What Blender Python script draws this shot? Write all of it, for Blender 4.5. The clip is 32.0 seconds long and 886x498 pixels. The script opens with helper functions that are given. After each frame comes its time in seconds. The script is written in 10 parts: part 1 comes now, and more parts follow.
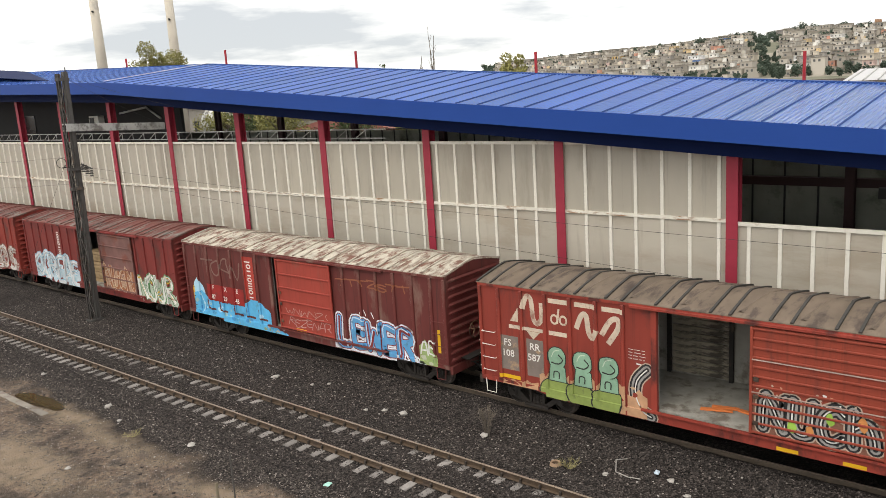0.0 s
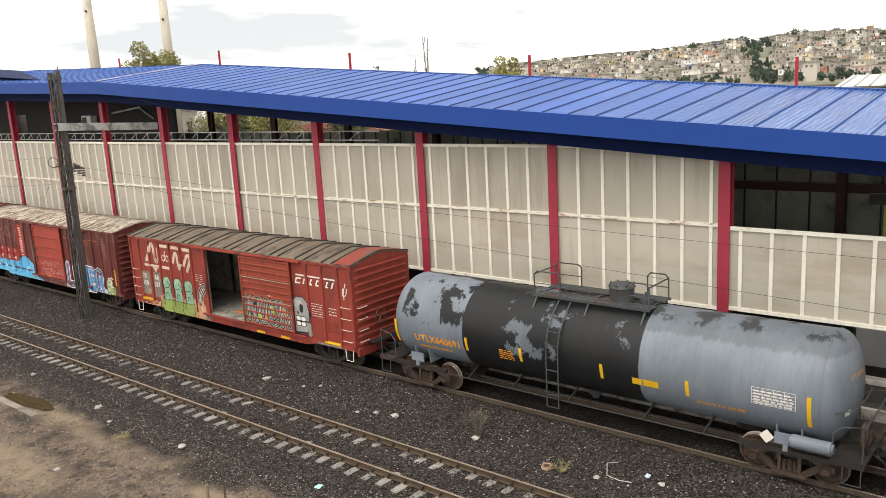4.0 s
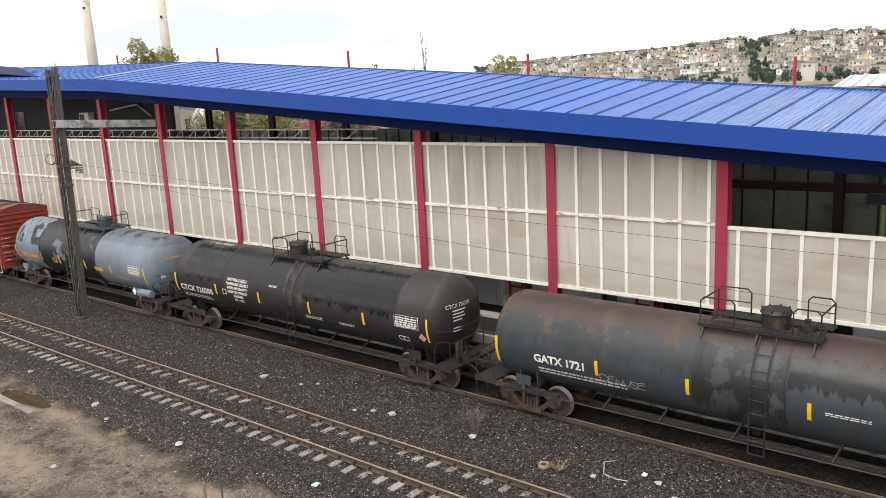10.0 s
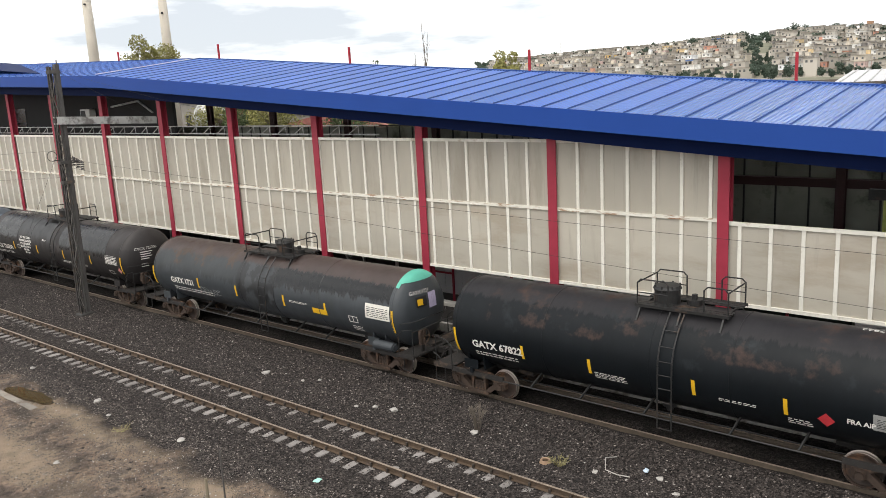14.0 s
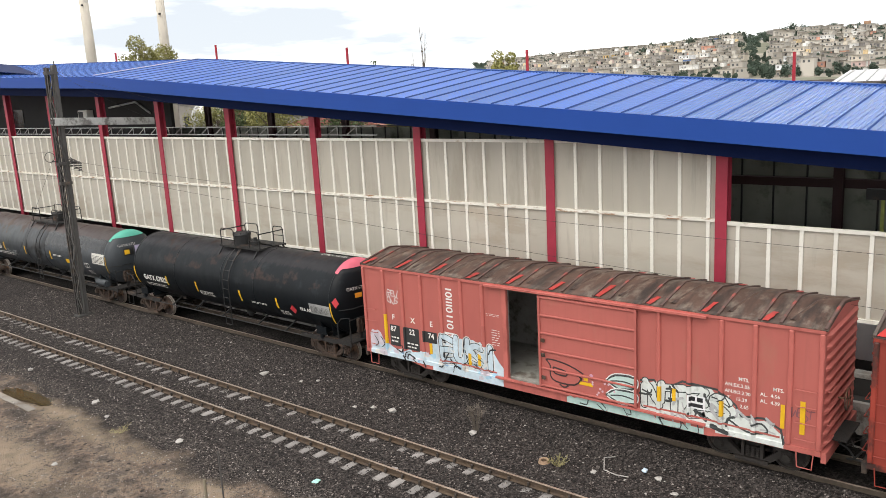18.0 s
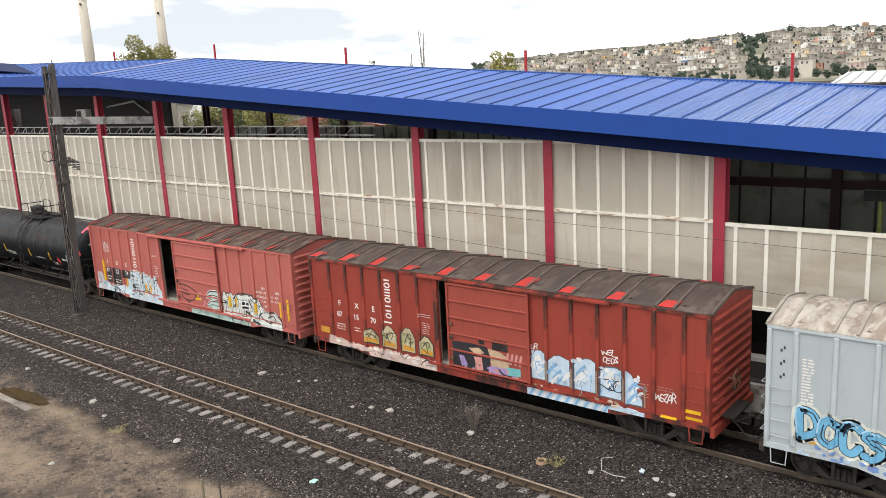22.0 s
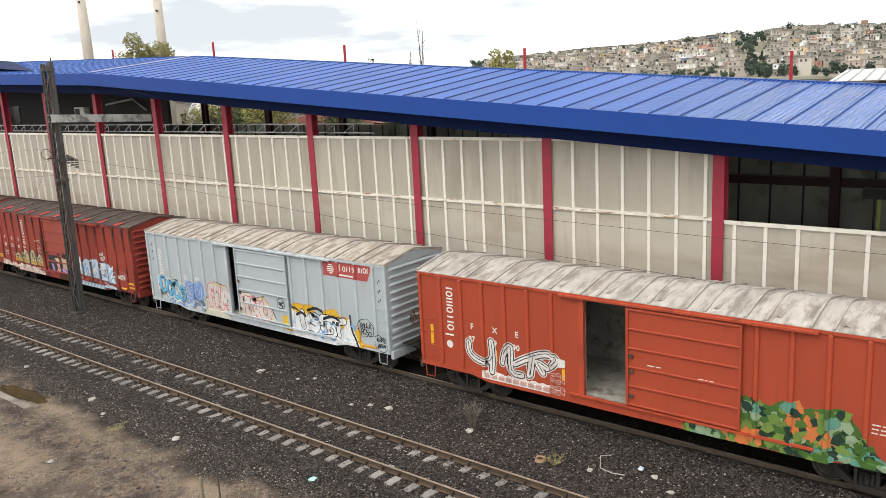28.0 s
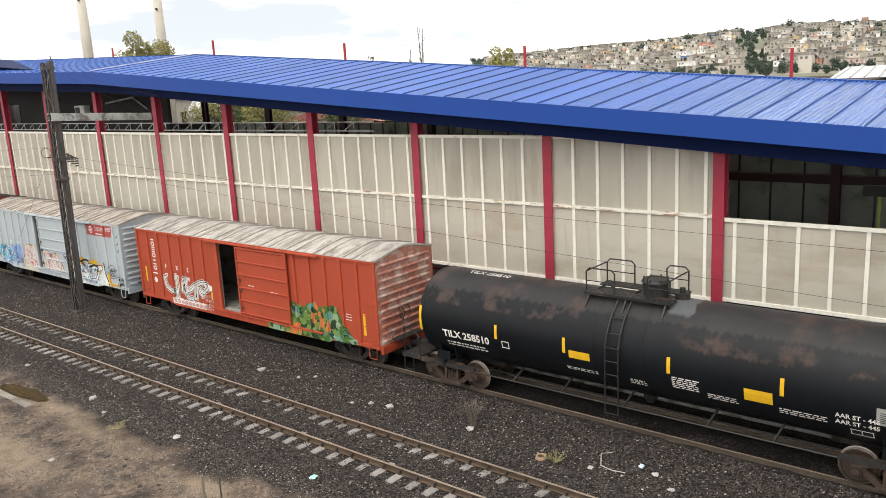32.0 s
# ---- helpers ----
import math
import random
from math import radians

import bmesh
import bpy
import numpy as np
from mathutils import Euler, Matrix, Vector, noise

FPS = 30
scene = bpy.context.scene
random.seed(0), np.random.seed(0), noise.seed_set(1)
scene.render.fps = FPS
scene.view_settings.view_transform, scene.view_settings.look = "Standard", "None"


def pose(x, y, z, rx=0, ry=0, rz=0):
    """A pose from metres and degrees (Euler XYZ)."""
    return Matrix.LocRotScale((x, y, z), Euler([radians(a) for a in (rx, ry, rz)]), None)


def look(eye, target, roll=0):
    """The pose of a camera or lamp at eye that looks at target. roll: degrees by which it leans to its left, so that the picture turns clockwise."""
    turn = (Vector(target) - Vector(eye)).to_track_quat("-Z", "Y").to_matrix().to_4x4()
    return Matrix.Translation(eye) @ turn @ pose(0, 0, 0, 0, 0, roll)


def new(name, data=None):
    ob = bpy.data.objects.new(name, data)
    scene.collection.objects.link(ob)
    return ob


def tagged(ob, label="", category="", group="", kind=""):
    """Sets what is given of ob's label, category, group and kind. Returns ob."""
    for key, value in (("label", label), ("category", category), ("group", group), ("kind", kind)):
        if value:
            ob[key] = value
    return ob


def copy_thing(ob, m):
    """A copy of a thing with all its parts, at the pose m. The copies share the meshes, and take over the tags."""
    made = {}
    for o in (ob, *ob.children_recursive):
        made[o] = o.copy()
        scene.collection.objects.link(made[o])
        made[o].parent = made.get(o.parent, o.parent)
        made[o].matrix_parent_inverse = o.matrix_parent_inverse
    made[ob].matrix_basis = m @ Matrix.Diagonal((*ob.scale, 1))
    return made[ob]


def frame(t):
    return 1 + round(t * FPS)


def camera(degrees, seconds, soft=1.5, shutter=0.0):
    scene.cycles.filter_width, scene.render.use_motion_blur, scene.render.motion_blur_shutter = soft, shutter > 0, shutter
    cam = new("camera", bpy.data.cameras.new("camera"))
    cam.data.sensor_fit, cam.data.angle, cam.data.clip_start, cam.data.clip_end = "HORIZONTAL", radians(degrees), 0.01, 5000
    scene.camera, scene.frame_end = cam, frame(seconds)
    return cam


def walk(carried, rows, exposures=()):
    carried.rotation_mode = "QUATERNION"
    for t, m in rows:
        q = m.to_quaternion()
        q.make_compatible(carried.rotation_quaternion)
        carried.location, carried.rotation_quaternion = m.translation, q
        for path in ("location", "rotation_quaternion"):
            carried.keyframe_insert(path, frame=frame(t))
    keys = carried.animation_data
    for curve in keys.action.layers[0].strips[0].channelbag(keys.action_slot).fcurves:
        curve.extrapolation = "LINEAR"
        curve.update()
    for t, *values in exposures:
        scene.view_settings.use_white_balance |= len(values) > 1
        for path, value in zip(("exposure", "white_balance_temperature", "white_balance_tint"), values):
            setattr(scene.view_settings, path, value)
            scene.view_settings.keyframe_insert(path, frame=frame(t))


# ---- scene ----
cam = camera(57.46, 32.0, soft=0.8)
EYE = (0.0, 0.0, 10.363)
walk(cam, [(t, pose(*EYE, rx, ry, rz)) for t, rx, ry, rz in (
    (0, 78.215, 3.615, 39.695),
    (0.5, 78.299, 3.543, 39.749),
    (1, 78.216, 3.468, 39.663),
    (1.5, 78.277, 3.408, 39.658),
    (2, 78.347, 3.282, 39.593),
    (2.5, 78.351, 3.289, 39.587),
    (3, 78.296, 3.290, 39.484),
    (3.5, 78.337, 3.210, 39.406),
    (5.5, 78.316, 3.046, 38.868),
    (6, 78.301, 3.059, 38.900),
    (6.5, 78.309, 3.064, 39.010),
    (7, 78.284, 3.058, 39.027),
    (7.5, 78.212, 3.028, 39.014),
    (8, 78.213, 3.028, 39.085),
    (8.5, 78.194, 2.972, 39.099),
    (9, 78.226, 2.909, 39.182),
    (9.5, 78.267, 2.879, 39.178),
    (10, 78.241, 2.915, 39.151),
    (10.5, 78.227, 2.925, 39.104),
    (11, 78.239, 2.930, 39.201),
    (11.5, 78.190, 2.965, 39.215),
    (12, 78.107, 2.910, 39.060),
    (12.5, 78.092, 2.898, 38.877),
    (13, 78.041, 2.915, 38.987),
    (13.5, 78.029, 2.931, 39.118),
    (14, 77.976, 3.009, 39.234),
    (14.5, 77.968, 3.089, 39.225),
    (16.5, 77.951, 3.162, 39.317),
    (17, 77.970, 3.180, 39.124),
    (17.5, 77.997, 3.134, 38.995),
    (18, 77.997, 3.094, 39.087),
    (18.5, 77.989, 3.073, 39.089),
    (19, 78.022, 3.052, 38.984),
    (19.5, 78.012, 2.999, 38.882),
    (20, 78.013, 3.011, 38.915),
    (20.5, 78.002, 2.992, 38.928),
    (21, 78.045, 2.918, 39.039),
    (21.5, 78.033, 2.894, 39.047),
    (22, 78.005, 2.923, 38.988),
    (22.5, 77.963, 2.912, 38.862),
    (23, 77.882, 2.966, 38.736),
    (23.5, 77.881, 2.980, 38.723),
    (24, 77.824, 3.021, 38.761),
    (24.5, 77.873, 3.014, 38.855),
    (25, 77.881, 3.012, 38.793),
    (25.5, 77.875, 2.978, 38.707),
    (27.5, 77.845, 2.866, 38.831),
    (28, 77.854, 2.904, 38.915),
    (28.5, 77.863, 2.925, 38.919),
    (29, 77.804, 2.934, 38.863),
    (29.5, 77.800, 2.926, 38.864),
    (30, 77.808, 2.943, 38.919),
    (30.5, 77.805, 2.931, 38.934),
    (31, 77.754, 3.018, 38.919),
    (31.5, 77.704, 3.080, 38.871),
    (32, 77.711, 3.005, 38.920),
)], exposures=[(0, 0.49, 6950, 10), (1, 0.63, 7200, 10), (3.5, 0.72, 7200, 10), (5.5, 0.77, 6850, 10), (8, 0.86, 6750, 10), (13, 0.85, 6650, 10), (14, 0.66, 6700, 10), (14.5, 0.66, 6700, 10), (16.5, 0.75, 6650, 10), (21, 0.76, 6750, 10), (25, 0.64, 6700, 10), (28, 0.67, 6800, 10), (32, 0.80, 6850, 10)])

# how far the train has rolled, in metres to the left, against its place at 13 s
ROLLED = (
    (0, -64.101),
    (0.5, -61.534),
    (1, -58.995),
    (1.5, -56.476),
    (2, -53.963),
    (2.5, -51.448),
    (3, -48.935),
    (3.5, -46.428),
    (4, -43.934),
    (4.5, -41.453),
    (5, -38.987),
    (5.5, -36.535),
    (6, -34.099),
    (6.5, -31.669),
    (7, -29.253),
    (7.5, -26.847),
    (8, -24.424),
    (8.5, -22.000),
    (9, -19.569),
    (9.5, -17.122),
    (10, -14.670),
    (10.5, -12.220),
    (11, -9.767),
    (11.5, -7.319),
    (12, -4.877),
    (12.5, -2.430),
    (13, 0.000),
    (13.5, 2.413),
    (14, 4.832),
    (14.5, 7.242),
    (15, 9.642),
    (15.5, 12.036),
    (16, 14.430),
    (16.5, 16.828),
    (17, 19.236),
    (17.5, 21.636),
    (18, 24.022),
    (18.5, 26.396),
    (19, 28.759),
    (19.5, 31.112),
    (20, 33.455),
    (20.5, 35.785),
    (21, 38.109),
    (21.5, 40.431),
    (22, 42.755),
    (22.5, 45.082),
    (23, 47.409),
    (23.5, 49.735),
    (24, 52.055),
    (24.5, 54.365),
    (25, 56.661),
    (25.5, 58.940),
    (26, 61.201),
    (26.5, 63.448),
    (27, 65.682),
    (27.5, 67.906),
    (28, 70.123),
    (28.5, 72.330),
    (29, 74.523),
    (29.5, 76.695),
    (30, 78.840),
    (30.5, 80.961),
    (31, 83.064),
    (31.5, 85.157),
    (32, 87.245),
)

# ---- light ----
world = bpy.data.worlds.new("sky")
scene.world = world
world.use_nodes = True
wn, wl = world.node_tree.nodes, world.node_tree.links
wn.clear()
w_out = wn.new("ShaderNodeOutputWorld")
w_bg = wn.new("ShaderNodeBackground")
w_sky = wn.new("ShaderNodeTexSky")
w_sky.sky_type = "NISHITA"
w_sky.sun_disc = False
w_sky.sun_elevation, w_sky.sun_rotation = radians(59), radians(174)
w_sky.altitude = 2200
w_tc = wn.new("ShaderNodeTexCoord")
w_map = wn.new("ShaderNodeMapping")
w_map.inputs["Scale"].default_value = (1.0, 1.0, 5.5)
w_noise = wn.new("ShaderNodeTexNoise")
w_noise.inputs["Scale"].default_value = 2.3
w_noise.inputs["Detail"].default_value = 7
w_noise.inputs["Roughness"].default_value = 0.55
w_ramp = wn.new("ShaderNodeValToRGB")
w_ramp.color_ramp.elements[0].position = 0.4
w_ramp.color_ramp.elements[0].color = (5.0, 5.4, 5.9, 1)
w_ramp.color_ramp.elements[1].position = 0.53
w_ramp.color_ramp.elements[1].color = (10.8, 10.9, 10.9, 1)
w_mix = wn.new("ShaderNodeMixRGB")
w_mix.inputs[0].default_value = 0.93
wl.new(w_tc.outputs["Generated"], w_map.inputs["Vector"])
wl.new(w_map.outputs["Vector"], w_noise.inputs["Vector"])
wl.new(w_noise.outputs["Fac"], w_ramp.inputs["Fac"])
wl.new(w_sky.outputs["Color"], w_mix.inputs[1])
wl.new(w_ramp.outputs["Color"], w_mix.inputs[2])
wl.new(w_mix.outputs["Color"], w_bg.inputs["Color"])
w_bg.inputs["Strength"].default_value = 0.1
wl.new(w_bg.outputs["Background"], w_out.inputs["Surface"])
sun_data = bpy.data.lights.new("sun", "SUN")
sun_data.energy, sun_data.angle, sun_data.color = 1.35, radians(50), (1.0, 0.96, 0.9)
sun = new("sun", sun_data)
sun.matrix_world = look((0, 0, 50), (-3, 30, 0))


# ---- materials ----
def mat(name, color, rough=0.7, var=0.25, scale=6.0, bump=0.0, bscale=40.0, metal=0.0, dirt=None, damount=0.0, dscale=1.5, stretch=(1, 1, 1), rnd=0.0, spec=0.4):
    """A surface with two scales of tone, an optional second colour in patches, fine relief and a random tone per object."""
    m = bpy.data.materials.new(name)
    m.use_nodes = True
    n, l = m.node_tree.nodes, m.node_tree.links
    b = n["Principled BSDF"]
    b.inputs["Roughness"].default_value = rough
    b.inputs["Metallic"].default_value = metal
    b.inputs["Specular IOR Level"].default_value = spec
    tc = n.new("ShaderNodeTexCoord")
    mp = n.new("ShaderNodeMapping")
    mp.inputs["Scale"].default_value = stretch
    l.new(tc.outputs["Object"], mp.inputs["Vector"])
    def noise_tex(s, d=5):
        t = n.new("ShaderNodeTexNoise")
        t.inputs["Scale"].default_value = s
        t.inputs["Detail"].default_value = d
        l.new(mp.outputs["Vector"], t.inputs["Vector"])
        return t
    fine, broad = noise_tex(scale, 6), noise_tex(scale * 0.17, 3)
    add = n.new("ShaderNodeMath")
    add.operation = "ADD"
    l.new(fine.outputs["Fac"], add.inputs[0])
    l.new(broad.outputs["Fac"], add.inputs[1])
    rng = n.new("ShaderNodeMapRange")
    rng.inputs[1].default_value, rng.inputs[2].default_value = 0.6, 1.4
    rng.inputs[3].default_value, rng.inputs[4].default_value = 1 - var, 1 + var
    l.new(add.outputs[0], rng.inputs[0])
    tone = rng.outputs[0]
    if rnd:
        oi = n.new("ShaderNodeObjectInfo")
        r2 = n.new("ShaderNodeMapRange")
        r2.inputs[3].default_value, r2.inputs[4].default_value = 1 - rnd, 1 + rnd
        l.new(oi.outputs["Random"], r2.inputs[0])
        mu = n.new("ShaderNodeMath")
        mu.operation = "MULTIPLY"
        l.new(tone, mu.inputs[0])
        l.new(r2.outputs[0], mu.inputs[1])
        tone = mu.outputs[0]
    col = n.new("ShaderNodeRGB")
    col.outputs[0].default_value = (*color, 1)
    base = col.outputs[0]
    if dirt:
        dn = noise_tex(dscale, 8)
        dn.inputs["Roughness"].default_value = 0.65
        dr = n.new("ShaderNodeMapRange")
        dr.inputs[1].default_value, dr.inputs[2].default_value = 0.62 - damount * 0.4, 0.74 - damount * 0.4
        l.new(dn.outputs["Fac"], dr.inputs[0])
        mx = n.new("ShaderNodeMixRGB")
        l.new(dr.outputs[0], mx.inputs[0])
        l.new(base, mx.inputs[1])
        mx.inputs[2].default_value = (*dirt, 1)
        base = mx.outputs[0]
    sc = n.new("ShaderNodeVectorMath")
    sc.operation = "SCALE"
    l.new(base, sc.inputs[0])
    l.new(tone, sc.inputs[3])
    l.new(sc.outputs[0], b.inputs["Base Color"])
    if bump:
        bn = noise_tex(bscale, 4)
        bp = n.new("ShaderNodeBump")
        bp.inputs["Strength"].default_value = bump
        bp.inputs["Distance"].default_value = 0.03
        l.new(bn.outputs["Fac"], bp.inputs["Height"])
        l.new(bp.outputs[0], b.inputs["Normal"])
    return m


def streaked(m, tint, lo, hi, amount, scale=(6.0, 6.0, 0.25)):
    """Adds narrow runs of grime down a surface."""
    n, l = m.node_tree.nodes, m.node_tree.links
    b = n["Principled BSDF"]
    src = b.inputs["Base Color"].links[0].from_socket
    tc = n.new("ShaderNodeTexCoord")
    mp = n.new("ShaderNodeMapping")
    mp.inputs["Scale"].default_value = scale
    l.new(tc.outputs["Object"], mp.inputs["Vector"])
    t = n.new("ShaderNodeTexNoise")
    t.inputs["Scale"].default_value, t.inputs["Detail"].default_value, t.inputs["Roughness"].default_value = 1.0, 6, 0.65
    l.new(mp.outputs["Vector"], t.inputs["Vector"])
    r = n.new("ShaderNodeMapRange")
    for i, v in enumerate((lo, hi, 0.0, amount)):
        r.inputs[i + 1].default_value = v
    l.new(t.outputs["Fac"], r.inputs[0])
    mx = n.new("ShaderNodeMixRGB")
    l.new(r.outputs[0], mx.inputs[0])
    l.new(src, mx.inputs[1])
    mx.inputs[2].default_value = (*tint, 1)
    l.new(mx.outputs[0], b.inputs["Base Color"])
    return m


M_OILYRAIL = mat("oily_rail_steel", (0.085, 0.065, 0.048), 0.7, 0.35, 8, 0.2)
M_RAIL = mat("rail_steel", (0.085, 0.058, 0.038), 0.65, 0.35, 8, 0.2, dirt=(0.07, 0.05, 0.04), damount=0.25, dscale=3)
M_CLIP = mat("oily_rail_clip", (0.042, 0.033, 0.027), 0.6, 0.3, 8)
M_RAILTOP = mat("rail_head", (0.36, 0.29, 0.23), 0.35, 0.25, 6, 0, metal=0.5)
M_TIE = mat("concrete_tie", (0.24, 0.222, 0.21), 0.9, 0.3, 7, 0.3, dirt=(0.09, 0.08, 0.072), damount=0.3, dscale=3.0, rnd=0.3)
M_RED = mat("red_column_paint", (0.33, 0.03, 0.055), 0.5, 0.15, 3)
# column red taken almost to black for the shade inside the shed
M_DARKRED = mat("shade_dark_red_steel", (0.032, 0.009, 0.01), 0.6, 0.2, 3)
M_WHITE = mat("white_frame_paint", (0.78, 0.755, 0.68), 0.6, 0.1, 4, dirt=(0.5, 0.42, 0.32), damount=0.12, dscale=2.2)
M_RUSTYWHITE = mat("rusting_frame_rail", (0.76, 0.73, 0.65), 0.65, 0.12, 5, dirt=(0.33, 0.19, 0.1), damount=0.26, dscale=2.6, stretch=(0.7, 1, 5))
M_PANEL = mat("clouded_plastic_sheet", (0.43, 0.4, 0.335), 0.28, 0.1, 0.9, 0.06, 2.2, dirt=(0.36, 0.328, 0.27), damount=0.3, dscale=0.55, stretch=(1.6, 1, 0.4), rnd=0.07, spec=0.8)
M_PANELLOW = mat("clouded_plastic_sheet_lower", (0.47, 0.437, 0.37), 0.28, 0.1, 0.9, 0.06, 2.2, dirt=(0.4, 0.35, 0.28), damount=0.3, dscale=0.5, stretch=(0.5, 1, 1.8), rnd=0.07, spec=0.8)
streaked(M_PANEL, (0.27, 0.245, 0.205), 0.56, 0.74, 0.7, (3.2, 3.2, 0.16))
streaked(M_PANELLOW, (0.33, 0.29, 0.24), 0.58, 0.76, 0.6, (2.2, 2.2, 0.3))
streaked(M_WHITE, (0.45, 0.39, 0.32), 0.6, 0.75, 0.6, (3, 3, 0.6))
# roof base colour lightened to add reflected sky; the fascia blue is not
M_BLUE = mat("sky_lightened_roof_blue", (0.155, 0.34, 0.82), 0.3, 0.06, 0.8, spec=0.8, stretch=(1, 0.25, 1), rnd=0.06)
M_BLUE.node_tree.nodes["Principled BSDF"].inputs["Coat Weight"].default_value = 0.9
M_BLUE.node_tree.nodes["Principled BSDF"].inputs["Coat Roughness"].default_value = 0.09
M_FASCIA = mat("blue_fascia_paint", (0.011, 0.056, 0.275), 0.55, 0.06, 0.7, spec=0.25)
# seam blue darkened to stand for the shaded side of each seam
M_SEAM = mat("shade_dark_seam_blue", (0.025, 0.075, 0.27), 0.5, 0.15, 2, spec=0.2)
# beam blue darkened in its colour to hold the shade under the eaves
M_BEAM = mat("shade_dark_beam_blue", (0.005, 0.014, 0.066), 0.7, 0.1, 1, spec=0.1)
M_STEEL = mat("dark_weathered_steel", (0.07, 0.065, 0.061), 0.6, 0.4, 5, 0.2, dirt=(0.12, 0.085, 0.06), damount=0.2)
M_GALV = mat("galvanised_steel", (0.5, 0.5, 0.48), 0.45, 0.25, 3, metal=0.3, dirt=(0.16, 0.15, 0.14), damount=0.3)
M_CONC = mat("pale_concrete", (0.5, 0.49, 0.46), 0.85, 0.2, 1.2, 0.2, dirt=(0.3, 0.28, 0.25), damount=0.2)
# concrete with the gloom of the shed's inside worked into its colour
M_CONCDARK = mat("shade_dark_concrete", (0.045, 0.043, 0.041), 0.9, 0.25, 1.2)
M_BLACKSTEEL = mat("black_underframe", (0.019, 0.017, 0.016), 0.7, 0.35, 6, 0.2, dirt=(0.08, 0.055, 0.04), damount=0.2)
M_TRUCK = mat("rusty_cast_steel", (0.06, 0.04, 0.03), 0.75, 0.4, 6, 0.3, dirt=(0.15, 0.085, 0.05), damount=0.25)
M_WHEEL = mat("wheel_steel", (0.045, 0.031, 0.025), 0.55, 0.3, 6, dirt=(0.13, 0.07, 0.04), damount=0.25)
M_TREAD = mat("worn_tread", (0.34, 0.3, 0.27), 0.35, 0.25, 6, metal=0.6)
# darker cast steel for the boxcar trucks and wheels
M_DARKCAST = mat("dark_cast_steel", (0.03, 0.025, 0.022), 0.75, 0.4, 6, 0.3, dirt=(0.07, 0.052, 0.042), damount=0.2)
M_DULLTREAD = mat("dull_tread", (0.08, 0.068, 0.06), 0.5, 0.25, 6, metal=0.3)
M_YELLOW = mat("yellow_reflector", (0.72, 0.42, 0.02), 0.45, 0.12, 6)
M_LETTER = mat("white_lettering", (0.72, 0.7, 0.66), 0.6, 0.12, 9)
M_BARK = mat("bark", (0.12, 0.095, 0.07), 0.9, 0.3, 6, 0.4)
M_WIRE = mat("wire", (0.03, 0.03, 0.03), 0.6, 0.1)


# ---- mesh helpers ----
def part(name, bm, material, parent=None, label="", smooth=False):
    """Links a bmesh as one mesh object, under a thing or a part."""
    me = bpy.data.meshes.new(name)
    bm.to_mesh(me)
    bm.free()
    for m in (material if isinstance(material, (list, tuple)) else [material]):
        me.materials.append(m)
    if smooth:
        me.polygons.foreach_set("use_smooth", [True] * len(me.polygons))
    ob = new(name, me)
    if parent:
        ob.parent = parent
    if label:
        tagged(ob, label)
    return ob


def share(name, ob, parent, m):
    """Another object on the same mesh, at the pose m under parent."""
    o = new(name, ob.data)
    o.parent = parent
    o.matrix_basis = m
    return o


def box(bm, x0, x1, y0, y1, z0, z1, mi=0, bevel=0.0):
    r = bmesh.ops.create_cube(bm, size=1, matrix=Matrix.Translation(((x0 + x1) / 2, (y0 + y1) / 2, (z0 + z1) / 2)) @ Matrix.Diagonal((abs(x1 - x0), abs(y1 - y0), abs(z1 - z0), 1)))
    vs = r["verts"]
    fs = {f for v in vs for f in v.link_faces}
    for f in fs:
        f.material_index = mi
    if bevel:
        es = {e for v in vs for e in v.link_edges}
        bmesh.ops.bevel(bm, geom=list(es), offset=bevel, segments=1, affect="EDGES", profile=0.5)
    return bm


def boxm(*a, **k):
    return box(bmesh.new(), *a, **k)


def bar(bm, a, b, w, h=None, mi=0, sides=4):
    """A straight bar of square or round section from a to b."""
    a, b = Vector(a), Vector(b)
    d = b - a
    q = d.to_track_quat("Z", "Y").to_matrix().to_4x4()
    m = Matrix.Translation((a + b) / 2) @ q
    if sides == 4:
        r = bmesh.ops.create_cube(bm, size=1, matrix=m @ Matrix.Diagonal((w, h or w, d.length, 1)))
    else:
        r = bmesh.ops.create_cone(bm, cap_ends=True, segments=sides, radius1=w / 2, radius2=(h or w) / 2, depth=d.length, matrix=m)
    for f in {f for v in r["verts"] for f in v.link_faces}:
        f.material_index = mi
    return bm


def pipe(bm, pts, w, sides=6):
    """One bent tube through the points."""
    pts = [Vector(p) for p in pts]
    closed = (pts[0] - pts[-1]).length < 1e-4
    if closed:
        pts = pts[:-1]
    n = len(pts)
    rings = []
    side = None
    for i, p in enumerate(pts):
        a = pts[i - 1] if i or closed else p
        b = pts[(i + 1) % n] if i < n - 1 or closed else p
        d = (b - a).normalized()
        if side is None or abs(side.dot(d)) > 0.98:
            side = d.orthogonal().normalized()
        side = (side - d * side.dot(d)).normalized()
        up = d.cross(side)
        rings.append([bm.verts.new(p + (side * math.cos(2 * math.pi * k / sides) + up * math.sin(2 * math.pi * k / sides)) * (w / 2)) for k in range(sides)])
    pairs = list(zip(rings[:-1], rings[1:])) + ([(rings[-1], rings[0])] if closed else [])
    for a, b in pairs:
        for k in range(sides):
            bm.faces.new((a[k], a[(k + 1) % sides], b[(k + 1) % sides], b[k]))
    if not closed:
        bm.faces.new(rings[0][::-1])
        bm.faces.new(rings[-1])
    return bm


